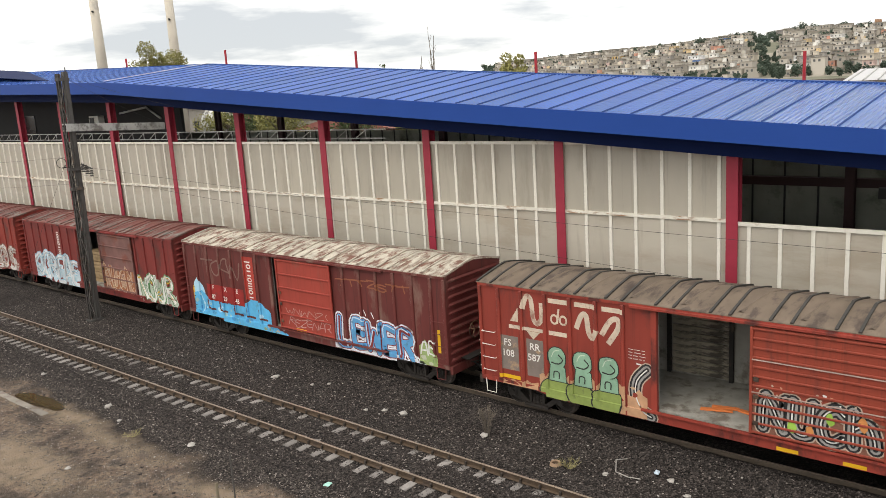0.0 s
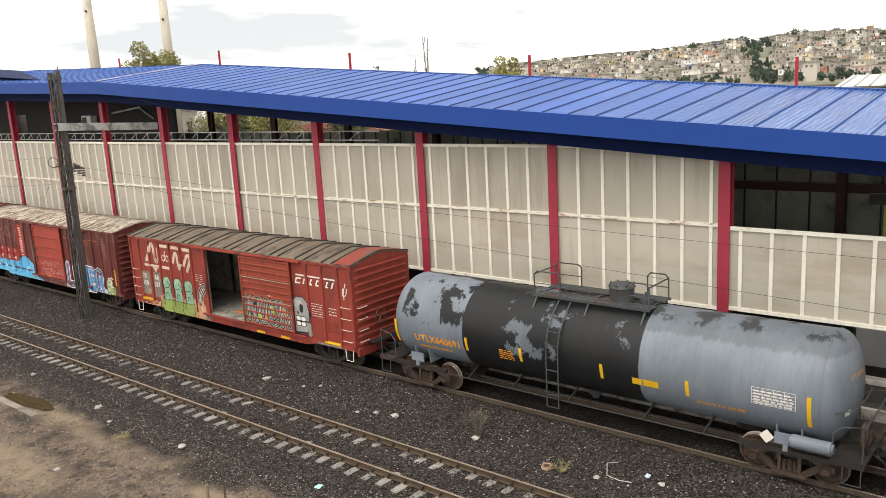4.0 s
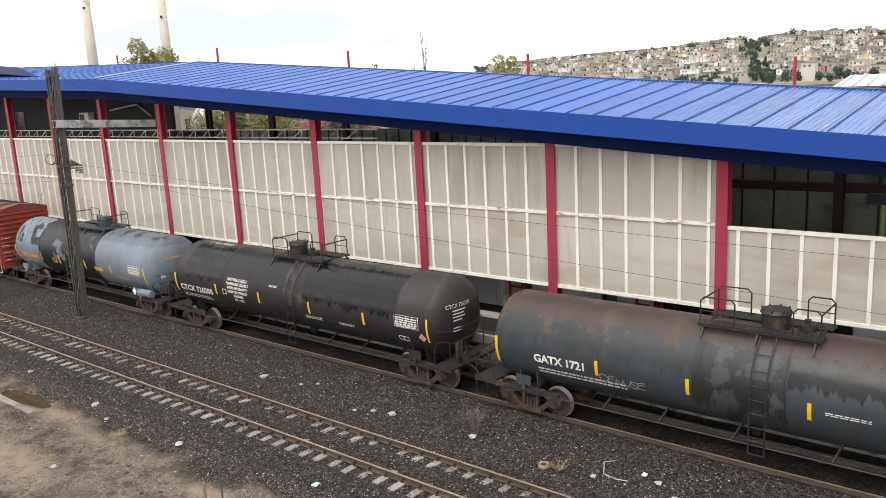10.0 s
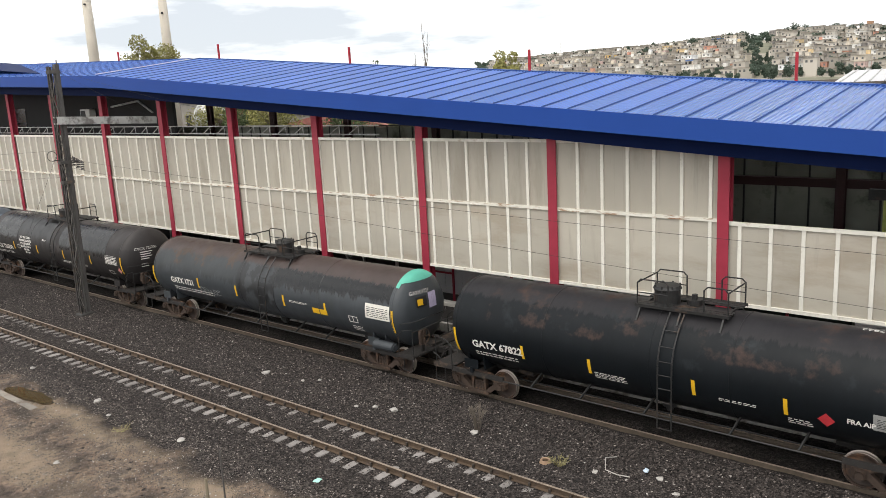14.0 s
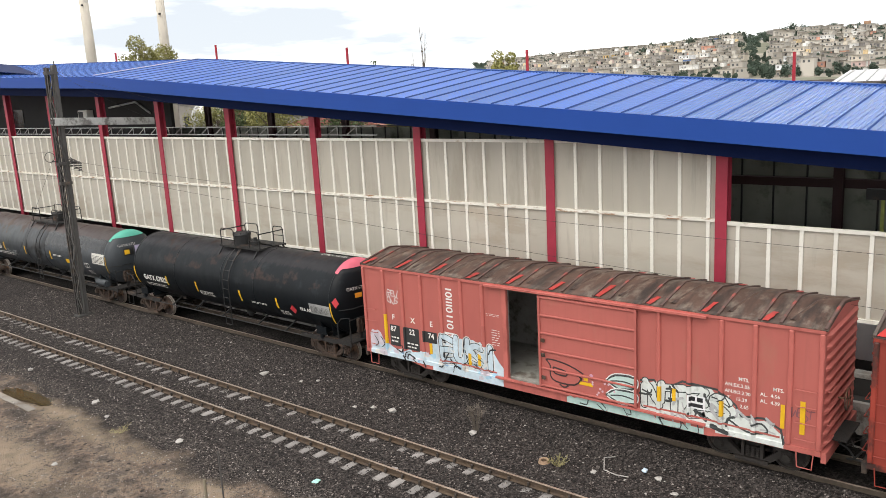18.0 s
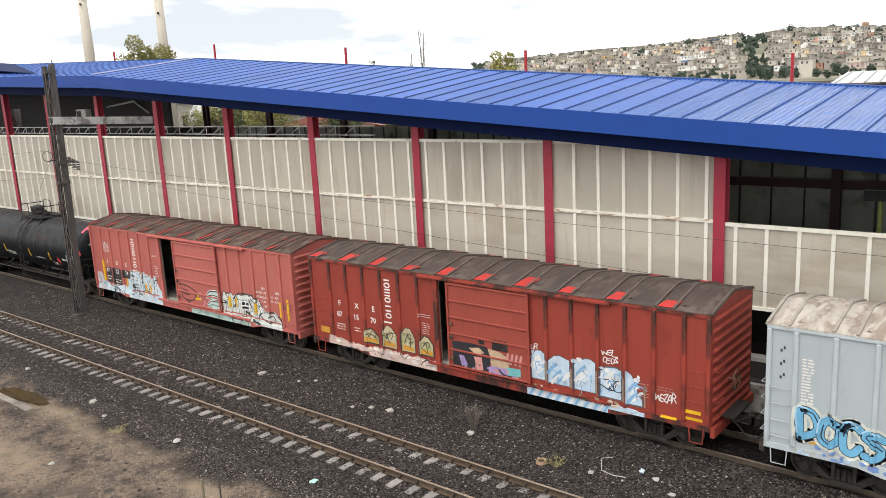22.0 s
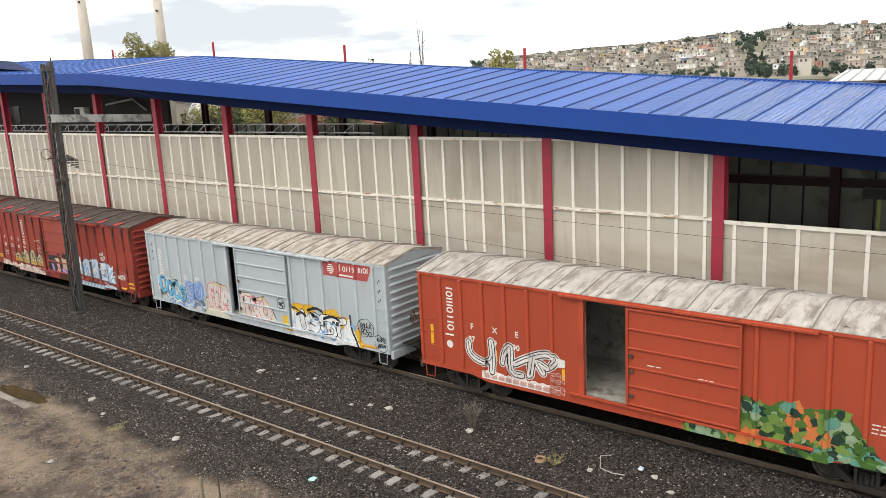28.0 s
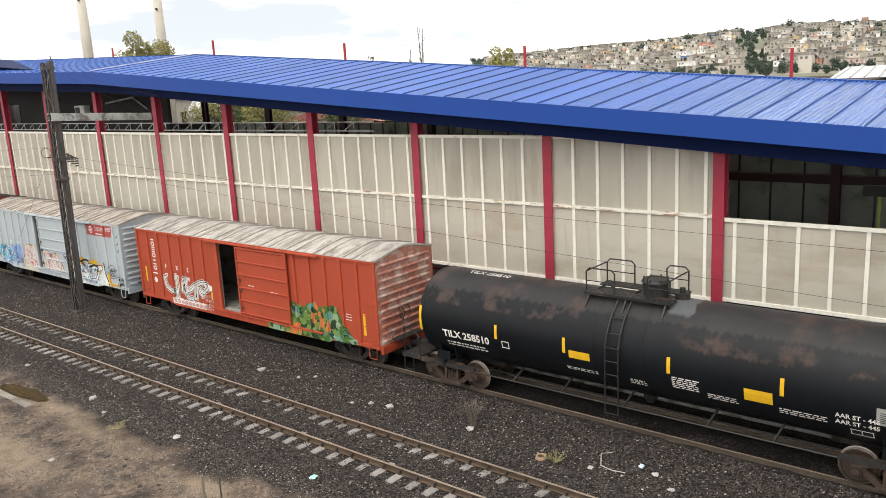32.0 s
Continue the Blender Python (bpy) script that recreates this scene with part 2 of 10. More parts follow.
def grid_mesh(name, xs, ys, zf, material, label="", kind="structure", category="", parent=None, mf=None):
    vs = [(x, y, zf(x, y)) for y in ys for x in xs]
    nx = len(xs)
    fs = [(j * nx + i, j * nx + i + 1, (j + 1) * nx + i + 1, (j + 1) * nx + i) for j in range(len(ys) - 1) for i in range(nx - 1)]
    me = bpy.data.meshes.new(name)
    me.from_pydata(vs, [], fs)
    for m in (material if isinstance(material, (list, tuple)) else [material]):
        me.materials.append(m)
    if mf:
        for p in me.polygons:
            p.material_index = mf(*p.center)
    me.polygons.foreach_set("use_smooth", [True] * len(me.polygons))
    ob = new(name, me)
    if parent:
        ob.parent = parent
    return tagged(ob, label, category, "", kind)

# ---- ground and tracks ----
NEAR_Y, TRAIN_Y, TRAIN_Z = 15.33, 20.76, 0.117


def smooth01(a, b, v):
    t = max(0.0, min(1.0, (v - a) / (b - a)))
    return t * t * (3 - 2 * t)


def bump1(y, c, w):
    return math.exp(-((y - c) / w) ** 2)


def ground_z(x, y):
    z = -0.27 + 0.06 * smooth01(11.8, 13.2, y) - 0.05 * smooth01(17.2, 17.9, y) + 0.16 * smooth01(18.5, 19.6, y)
    # ballast heaped between the rails and past the far rail, so that only the tie ends show
    z += 0.07 * bump1(y, NEAR_Y - 0.12, 0.42) + 0.065 * bump1(y, NEAR_Y + 1.25, 0.42)
    z += 0.06 * bump1(y, TRAIN_Y - 0.95, 0.16)
    z += 0.12 * bump1(y, TRAIN_Y - 1.3, 0.5) * (1 - 0.85 * bump1(x, -36.4, 2.4)) + 0.1 * bump1(y, TRAIN_Y, 0.55) * (1 - 0.7 * bump1(x, -35.5, 2.8))
    if 8 < y < 22 and -80 < x < 20:
        z += 0.05 * noise.noise((x * 0.5, y * 0.7, 0)) * (1 - smooth01(11.5, 13, y)) + 0.022 * noise.noise((x * 1.7, y * 1.7, 3))
    d = math.hypot((x + 29.95) / 2.1, (y - 11.68) / 0.5)
    z -= 0.07 * (1 - smooth01(0.5, 1.25, d))
    return z


MUD = ((-24.6, 11.75, 3.6, 0.75, 3.1), (-25.5, 8.9, 3.4, 0.9, 8.4), (-18.0, 11.2, 1.7, 0.5, 5.2), (-27.4, 11.7, 2.0, 0.7, 2.2))


def ground_material():
    m = bpy.data.materials.new("ballast_and_dirt")
    m.use_nodes = True
    n, l = m.node_tree.nodes, m.node_tree.links
    b = n["Principled BSDF"]
    b.inputs["Roughness"].default_value = 0.95
    b.inputs["Specular IOR Level"].default_value = 0.2
    tc = n.new("ShaderNodeTexCoord")
    sep = n.new("ShaderNodeSeparateXYZ")
    l.new(tc.outputs["Object"], sep.inputs[0])

    def tex(kind, scale, detail=4):
        t = n.new(kind)
        t.inputs["Scale"].default_value = scale
        if kind == "ShaderNodeTexNoise":
            t.inputs["Detail"].default_value = detail
        l.new(tc.outputs["Object"], t.inputs["Vector"])
        return t

    def ramp(src, stops):
        r = n.new("ShaderNodeValToRGB")
        el = r.color_ramp.elements
        for i, (p, c) in enumerate(stops):
            e = el[i] if i < 2 else el.new(p)
            e.position, e.color = p, (*c, 1)
        l.new(src, r.inputs["Fac"])
        return r.outputs["Color"]

    def mix(f, a, c):
        x = n.new("ShaderNodeMixRGB")
        l.new(f, x.inputs[0])
        l.new(a, x.inputs[1])
        l.new(c, x.inputs[2])
        return x.outputs[0]

    stones = tex("ShaderNodeTexVoronoi", 20.0)
    stone_tone = ramp(stones.outputs["Color"], [(0.1, (0.006, 0.005, 0.0047)), (0.6, (0.037, 0.031, 0.0285)), (0.9, (0.088, 0.074, 0.068)), (1.0, (0.2, 0.172, 0.158))])
    patch = tex("ShaderNodeTexNoise", 1.05, 10)
    earth = ramp(patch.outputs["Fac"], [(0.34, (0.062, 0.05, 0.043)), (0.44, (0.112, 0.088, 0.073)), (0.52, (0.195, 0.144, 0.109)), (0.6, (0.195, 0.153, 0.121)), (0.68, (0.088, 0.075, 0.066))])
    grit = tex("ShaderNodeTexNoise", 7.0, 8)
    grit_tone = ramp(grit.outputs["Fac"], [(0.3, (0.55, 0.55, 0.55)), (0.7, (1.35, 1.33, 1.3))])
    mul = n.new("ShaderNodeMixRGB")
    mul.blend_type = "MULTIPLY"
    mul.inputs[0].default_value = 1
    l.new(earth, mul.inputs[1])
    l.new(grit_tone, mul.inputs[2])
    pebbles = tex("ShaderNodeTexVoronoi", 11.0)
    peb_fac = ramp(pebbles.outputs["Color"], [(0.87, (0, 0, 0)), (0.89, (1, 1, 1))])
    peb = mix(peb_fac, mul.outputs[0], stone_tone)
    rough_edge, mud_grain = tex("ShaderNodeTexNoise", 1.3, 8), tex("ShaderNodeTexNoise", 2.6, 7)
    # ballast gives way to earth along a ragged line on the near side
    wob = tex("ShaderNodeTexNoise", 0.45, 5)
    w1 = n.new("ShaderNodeMath")
    w1.operation = "MULTIPLY_ADD"
    w1.inputs[1].default_value = 3.4
    l.new(wob.outputs["Fac"], w1.inputs[0])
    l.new(sep.outputs["Y"], w1.inputs[2])
    edge = n.new("ShaderNodeMapRange")
    edge.inputs[1].default_value, edge.inputs[2].default_value = 13.15, 13.85
    l.new(w1.outputs[0], edge.inputs[0])
    far = n.new("ShaderNodeMapRange")
    far.inputs[1].default_value, far.inputs[2].default_value = 40, 60
    l.new(sep.outputs["Y"], far.inputs[0])
    sub = n.new("ShaderNodeMath")
    sub.operation = "SUBTRACT"
    sub.use_clamp = True
    l.new(edge.outputs[0], sub.inputs[0])
    l.new(far.outputs[0], sub.inputs[1])
    # smooth tan mud, in ragged flats
    flats = None
    for cx, cy, rx, ry, ph in MUD:
        mp = n.new("ShaderNodeMapping")
        mp.inputs["Location"].default_value = (-cx / rx, -cy / ry, ph)
        mp.inputs["Scale"].default_value = (1 / rx, 1 / ry, 0.0)
        l.new(tc.outputs["Object"], mp.inputs["Vector"])
        dist = n.new("ShaderNodeVectorMath")
        dist.operation = "DISTANCE"
        dist.inputs[1].default_value = (0, 0, ph)
        l.new(mp.outputs["Vector"], dist.inputs[0])
        ragged = n.new("ShaderNodeMath")
        ragged.operation = "MULTIPLY_ADD"
        ragged.inputs[1].default_value = 1.9
        l.new(rough_edge.outputs["Fac"], ragged.inputs[0])
        l.new(dist.outputs["Value"], ragged.inputs[2])
        soft = n.new("ShaderNodeMapRange")
        soft.inputs[1].default_value, soft.inputs[2].default_value, soft.inputs[3].default_value, soft.inputs[4].default_value = 1.55, 2.25, 0.92, 0.0
        l.new(ragged.outputs[0], soft.inputs[0])
        if flats is None:
            flats = soft.outputs[0]
        else:
            mx = n.new("ShaderNodeMath")
            mx.operation = "MAXIMUM"
            l.new(flats, mx.inputs[0])
            l.new(soft.outputs[0], mx.inputs[1])
            flats = mx.outputs[0]
    mud_tone = ramp(mud_grain.outputs["Fac"], [(0.3, (0.19, 0.15, 0.11)), (0.55, (0.28, 0.215, 0.155)), (0.7, (0.24, 0.2, 0.16))])
    peb = mix(flats, peb, mud_tone)
    col = mix(sub.outputs[0], peb, stone_tone)
    # darker ballast under the train: its shade put into colour, with some oil
    oil_and_shade = n.new("ShaderNodeMapRange")
    oil_and_shade.inputs[1].default_value, oil_and_shade.inputs[2].default_value, oil_and_shade.inputs[3].default_value, oil_and_shade.inputs[4].default_value = 21.6, 22.2, 1.0, 0.4
    l.new(w1.outputs[0], oil_and_shade.inputs[0])
    darkened = n.new("ShaderNodeVectorMath")
    darkened.operation = "SCALE"
    l.new(col, darkened.inputs[0])
    l.new(oil_and_shade.outputs[0], darkened.inputs[3])
    l.new(darkened.outputs[0], b.inputs["Base Color"])
    bp = n.new("ShaderNodeBump")
    bp.inputs["Strength"].default_value = 1.0
    bp.inputs["Distance"].default_value = 0.05
    l.new(stones.outputs["Distance"], bp.inputs["Height"])
    l.new(bp.outputs[0], b.inputs["Normal"])
    return m


def axis(lo, hi, step, far_lo, far_hi):
    a = list(np.arange(lo, hi, step))
    left, right, s = [], [], step
    v = lo
    while v > far_lo:
        s *= 1.5
        v -= s
        left.append(v)
    v, s = hi, step
    while v < far_hi:
        right.append(v)
        s *= 1.5
        v += s
    return left[::-1] + a + right


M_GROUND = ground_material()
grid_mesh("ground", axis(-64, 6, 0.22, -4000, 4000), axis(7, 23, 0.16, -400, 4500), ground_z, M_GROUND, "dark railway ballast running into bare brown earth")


def stones(name, count, x0, x1, y0, y1, s0, s1, material, label, seed, keep=None):
    rg = np.random.RandomState(seed)
    base = np.array([(1, 0, 0), (-1, 0, 0), (0, 1, 0), (0, -1, 0), (0, 0, 1), (0, 0, -1)], float)
    tri = np.array([(0, 2, 4), (2, 1, 4), (1, 3, 4), (3, 0, 4), (2, 0, 5), (1, 2, 5), (3, 1, 5), (0, 3, 5)])
    px, py = rg.uniform(x0, x1, count), rg.uniform(y0, y1, count)
    if keep:
        ok = np.array([keep(x, y) for x, y in zip(px, py)])
        px, py = px[ok], py[ok]
        count = len(px)
    a = rg.uniform(0, 6.28, count)
    size = rg.uniform(s0, s1, count)[:, None] * np.stack([np.ones(count), rg.uniform(0.6, 1, count), rg.uniform(0.45, 0.8, count)], 1)
    pz = np.array([ground_z(x, y) for x, y in zip(px, py)]) + size[:, 2] * 0.3
    v = base[None] * size[:, None, :] * rg.uniform(0.7, 1.3, (count, 6, 1))
    c, d = np.cos(a)[:, None], np.sin(a)[:, None]
    vx, vy, vz = v[..., 0], v[..., 1], v[..., 2]
    w = np.stack([vx * c - vy * d + 0.3 * d * vz, vx * d + vy * c + 0.2 * c * vz, vz], -1) + np.stack([px, py, pz], -1)[:, None, :]
    f = tri[None] + 6 * np.arange(count)[:, None, None]
    me = bpy.data.meshes.new(name)
    me.from_pydata(w.reshape(-1, 3).tolist(), [], f.reshape(-1, 3).tolist())
    me.materials.append(material)
    return tagged(new(name, me), label, "stones", "", "stuff")


def island_stone_material(name, lo, hi, top=(0.24, 0.22, 0.205)):
    m = bpy.data.materials.new(name)
    m.use_nodes = True
    n, l = m.node_tree.nodes, m.node_tree.links
    b = n["Principled BSDF"]
    b.inputs["Roughness"].default_value = 0.9
    g = n.new("ShaderNodeNewGeometry")
    r = n.new("ShaderNodeValToRGB")
    e = r.color_ramp.elements
    e[0].color, e[1].color = (*lo, 1), (*hi, 1)
    e[1].position = 0.9
    x = e.new(0.97)
    x.color = (*top, 1)
    l.new(g.outputs["Random Per Island"], r.inputs["Fac"])
    l.new(r.outputs["Color"], b.inputs["Base Color"])
    return m


M_GRAVEL = island_stone_material("loose_ballast", (0.005, 0.0043, 0.004), (0.095, 0.079, 0.072), (0.25, 0.22, 0.2))
stones("ballast", 62000, -46, -2, 12.3, 19.75, 0.017, 0.042, M_GRAVEL, "loose dark grey crushed-stone ballast round the tracks", 3)


def mud_edge(k, a):
    """Ragged reach of a mud patch in the direction a."""
    return 1 + 0.34 * noise.noise((1.7 * math.cos(a), 1.7 * math.sin(a), MUD[k][4])) + 0.16 * noise.noise((5 * math.cos(a), 5 * math.sin(a), MUD[k][4]))


def in_mud(x, y, slack=1.0):
    return any(math.hypot((x - m[0]) / m[2], (y - m[1]) / m[3]) < slack * mud_edge(k, math.atan2((y - m[1]) / m[3], (x - m[0]) / m[2])) for k, m in enumerate(MUD))


stones("gravel", 44000, -40, -9, 8.2, 13.0, 0.009, 0.027, island_stone_material("loose_gravel", (0.025, 0.021, 0.018), (0.16, 0.133, 0.116), (0.38, 0.345, 0.31)), "small loose stones on bare brown earth", 4, lambda x, y: not in_mud(x, y, 0.55 + 0.6 * noise.noise((2.2 * x, 2.2 * y, 0))) or noise.noise((9 * x, 9 * y, 4)) > 0.28)

# puddle in the earth
bm = bmesh.new()
ring = [bm.verts.new((-29.95 + (1.6 + 0.5 * noise.noise((3 * math.cos(a), 3 * math.sin(a), 5))) * math.cos(a), 11.68 + 0.12 * math.cos(a) + (0.36 + 0.2 * noise.noise((2 * math.cos(a), 2 * math.sin(a), 9))) * math.sin(a), -0.285)) for a in np.linspace(0, 2 * math.pi, 40, endpoint=False)]
bm.faces.new(ring)
M_WATER = mat("muddy_water", (0.07, 0.05, 0.025), 0.04, 0.15, 2, spec=0.6)
tagged(part("concrete_slab", boxm(-32.4, -28.4, 11.02, 11.3, -0.36, -0.255, bevel=0.02), mat("muddy_concrete", (0.25, 0.225, 0.195), 0.9, 0.3, 3, dirt=(0.15, 0.12, 0.1), damount=0.35)), "pale concrete strip half sunk in earth beside a puddle", "concrete strip")
tagged(part("puddle", bm, M_WATER), "shallow muddy brown rain puddle in bare earth", "puddle", "", "structure")


def rail_profile(bm, x0, x1, y, top):
    # foot, web, head; the running surface takes the second material
    prof = [(-0.07, -0.172), (0.07, -0.172), (0.07, -0.155), (0.012, -0.14), (0.012, -0.045), (0.036, -0.035), (0.036, -0.004), (0.028, 0.0), (-0.028, 0.0), (-0.036, -0.004), (-0.036, -0.035), (-0.012, -0.045), (-0.012, -0.14), (-0.07, -0.155)]
    a = [bm.verts.new((x0, y + p[0], top + p[1])) for p in prof]
    b = [bm.verts.new((x1, y + p[0], top + p[1])) for p in prof]
    for i in range(len(prof)):
        j = (i + 1) % len(prof)
        f = bm.faces.new((a[i], b[i], b[j], a[j]))
        f.material_index = 1 if i in (6, 7, 8) else 0
    bm.faces.new(a[::-1])
    bm.faces.new(b)


def track(name, y, top, label, steel, x0=-140.0, x1=40.0):
    root = tagged(new(name), label, "railway track", "", "structure")
    root.location = (0, y, top)
    for s in (-0.7525, 0.7525):
        bm = bmesh.new()
        rail_profile(bm, x0, x1, s, 0)
        bmesh.ops.recalc_face_normals(bm, faces=bm.faces)
        part("rail", bm, [steel, M_RAILTOP], root, "rust-brown steel rail with a worn running surface")
    return root


near_track = track("railway_track", NEAR_Y, 0.0, "single track of rusty rails on pale concrete ties in dark ballast", M_RAIL)
train_track = track("railway_track", TRAIN_Y, TRAIN_Z, "railway track with rusty rails under the passing train", M_OILYRAIL)


def tie_mesh():
    bm = bmesh.new()
    box(bm, -0.125, 0.125, -1.24, 1.24, -0.36, -0.175, bevel=0.02)
    for v in bm.verts:
        if abs(v.co.y) < 0.5 and v.co.z > -0.3:
            v.co.z -= 0.05
    return bm


tie = part("concrete_tie", tie_mesh(), M_TIE, near_track)
tie.location = (-18.22, 0, 0)
rs = random.Random(5)
for i in range(-26, 120):
    if i:
        share("concrete_tie", tie, near_track, pose(-18.22 - 0.612 * i, rs.uniform(-0.03, 0.03), rs.uniform(-0.03, 0.004), 0, 0, rs.uniform(-1.2, 1.2)))
for i in range(-30, 130):
    share("concrete_tie", tie, train_track, pose(-18.0 - 0.612 * i, rs.uniform(-0.03, 0.03), rs.uniform(-0.05, -0.02), 0, 0, rs.uniform(-1, 1)))
# rail clips of the near track, by the stretch that lies nearest
bm = bmesh.new()
box(bm, -0.03, 0.03, -0.1, -0.037, -0.17, -0.045, bevel=0.01)
box(bm, -0.03, 0.03, 0.037, 0.1, -0.17, -0.04, bevel=0.01)
clip = part("rail_clip", bm, M_CLIP, near_track)
clip.location = (-18.22, -0.7525, 0)
for i in range(-22, 40):
    for s in (-0.7525, 0.7525):
        if i or s > 0:
            share("rail_clip", clip, near_track, pose(-18.22 - 0.612 * i, s, 0))

# ---- the long shed: platform, columns, panels, roof ----
WALL_Y, COL0, BAY = 24.15, -9.0, 6.05
PLAT = 0.45
platform = tagged(part("platform", boxm(-140, 30, 22.75, 33, -0.6, PLAT), M_CONCDARK), "concrete loading platform behind the train, darkened for shade", "platform", "", "structure")
edge_wall = tagged(part("platform_edge", boxm(-140, 30, 22.6, 22.746, -0.4, 1.2, bevel=0.015), mat("stained_platform_concrete", (0.36, 0.345, 0.32), 0.9, 0.3, 1.5, dirt=(0.13, 0.115, 0.1), damount=0.35)), "pale concrete edge wall of the loading platform", "platform", "", "structure")
tagged(part("kerb", boxm(-140, 30, 25.0, 25.3, PLAT + 0.004, 1.0), M_CONCDARK), "low wall along the platform, darkened for shade", "kerb", "", "structure")
tagged(part("kerb_cap", boxm(-140, 30, 24.97, 25.33, 1.0, 1.16, bevel=0.02), M_CONC), "pale concrete cap on a low wall along the platform", "kerb", "", "structure")


def h_column(name, x, y, z0, z1, label, w=0.36, d=0.36, material=None):
    """A steel H column: two flanges and a web, on a base plate."""
    material = material or M_RED
    root = tagged(new(name), label, "column", "columns of the shed")
    root.location = (x, y, z0)
    h = z1 - z0
    part("flange", boxm(-w / 2, w / 2, -d / 2, -d / 2 + 0.03, 0.02, h), material, root)
    part("flange", boxm(-w / 2, w / 2, d / 2 - 0.03, d / 2, 0.02, h), material, root)
    part("web", boxm(-0.015, 0.015, -d / 2 + 0.031, d / 2 - 0.031, 0.02, h), material, root)
    part("base_plate", boxm(-0.3, 0.3, -0.3, 0.3, 0, 0.02), material, root)
    return root


def fascia_top(x):
    if x < -43:
        return 11.4 + 0.035 * (-43 - x)
    return 8.08 + 0.0773 * (-x)


for k in range(-2, 12):
    x = COL0 - BAY * k
    h_column("shed_column", x + 0.07, WALL_Y + 0.075, PLAT, fascia_top(x) - 0.72, "red painted steel column in front of a panelled wall")

# panelled screen: white frame, clouded plastic sheets
def mullions(x0, x1):
    xs = []
    for a, b, start, step in ((-90, -39.3, -40.0, 0.94), (-39.3, -33.3, -33.49, 0.93), (-33.3, -27.1, -27.95, 0.91), (-27.1, -15.2, -16.04, 0.908), (-15.2, -8.9, -9.35, 0.928), (-8.82, 12, -8.43, 0.918)):
        x = start
        while x > a:
            x -= step
        while x < b:
            if max(a, x0) + 0.1 < x < min(b, x1) - 0.1:
                xs.append(x)
            x += step
    return sorted(xs)


def screen(name, x0, x1, z0, z1, mids, label):
    root = tagged(new(name), label, "panel wall", "", "structure")
    root.location = (0, WALL_Y, 0)
    levels = [z0] + mids + [z1]
    for z in levels:
        part("frame_rail", boxm(x0, x1, -0.06, 0.04, z - 0.055, z + 0.055), M_RUSTYWHITE if z in mids else M_WHITE, root)
    xs = mullions(x0, x1)
    posts = {}
    for x in xs:
        for a, b in zip(levels[:-1], levels[1:]):
            if a not in posts:
                posts[a] = part("mullion", boxm(-0.055, 0.055, -0.045, 0.045, 0, b - a - 0.112), M_WHITE, root)
                posts[a].location = (x, 0, a + 0.056)
            else:
                share("mullion", posts[a], root, pose(x, 0, a + 0.056))
    edges = [x0] + xs + [x1]
    for a, b in zip(edges[:-1], edges[1:]):
        for z_a, z_b in zip(levels[:-1], levels[1:]):
            if b - a < 0.2:
                continue
            part("plastic_panel", boxm(a + 0.02, b - 0.02, 0.012, 0.024, z_a + 0.03, z_b - 0.03), M_PANELLOW if z_a == z0 else M_PANEL, root)
    return root


screen("wall_panels_1", -72.0, -8.83, 2.98, 8.0, [5.62], "beige clouded plastic panels in white steel frames, two storeys high")
screen("wall_panels_2", -8.81, 8.0, 3.03, 5.55, [], "single row of beige clouded plastic panels in white steel frames")

# roof: one sheet falling along the building and rising away from the track
ROOF_RISE, ROOF_Y0, ROOF_Y1 = 0.117, 22.88, 29.65


def roof_z(x, y):
    return fascia_top(x) + ROOF_RISE * (y - ROOF_Y0)


roof = tagged(new("roof"), "long low roof of royal blue ribbed steel sheets with a deep fascia", "roof", "", "structure")


def sheet(name, x0, x1, w):
    """One roof sheet: a raised seam at its edge and three low ribs."""
    bm = bmesh.new()
    prof = [(0.0, 0.0)]
    for r in (0.2, 0.36, 0.52, 0.68, 0.84):
        c = r * w
        prof += [(c - 0.03, 0.0), (c - 0.013, 0.035), (c + 0.013, 0.035), (c + 0.03, 0.0)]
    prof += [(w - 0.005, 0.0)]
    rows = []
    for y in (ROOF_Y0, ROOF_Y1):
        rows.append([bm.verts.new((x0 + px, y, roof_z(x0 + px, y) + pz)) for px, pz in prof])
    for i in range(len(prof) - 1):
        bm.faces.new((rows[0][i], rows[0][i + 1], rows[1][i + 1], rows[1][i]))
    bmesh.ops.solidify(bm, geom=bm.faces[:], thickness=0.01)
    part(name, bm, M_BLUE, roof)
    # strip along the seam, its shadow line given as a darker blue
    bm = bmesh.new()
    cap = [(-0.004, 0.004), (0.0, 0.05), (0.018, 0.05), (0.03, 0.004)]
    ends = [[bm.verts.new((x0 + px, y, roof_z(x0 + px, y) + pz)) for px, pz in cap] for y in (ROOF_Y0 + 0.004, ROOF_Y1 - 0.15)]
    for i in range(4):
        bm.faces.new((ends[0][i], ends[0][(i + 1) % 4], ends[1][(i + 1) % 4], ends[1][i]))
    bm.faces.new(ends[0][::-1])
    bm.faces.new(ends[1])
    bmesh.ops.recalc_face_normals(bm, faces=bm.faces)
    part("roof_seam", bm, M_SEAM, roof)


SHEET_W = 0.98
x = -43.0
while x < 9:
    sheet("roof_sheet", x, x + SHEET_W, SHEET_W)
    x += SHEET_W
x = -43.0 - SHEET_W
while x > -95:
    sheet("roof_sheet", x, x + SHEET_W, SHEET_W)
    x -= SHEET_W


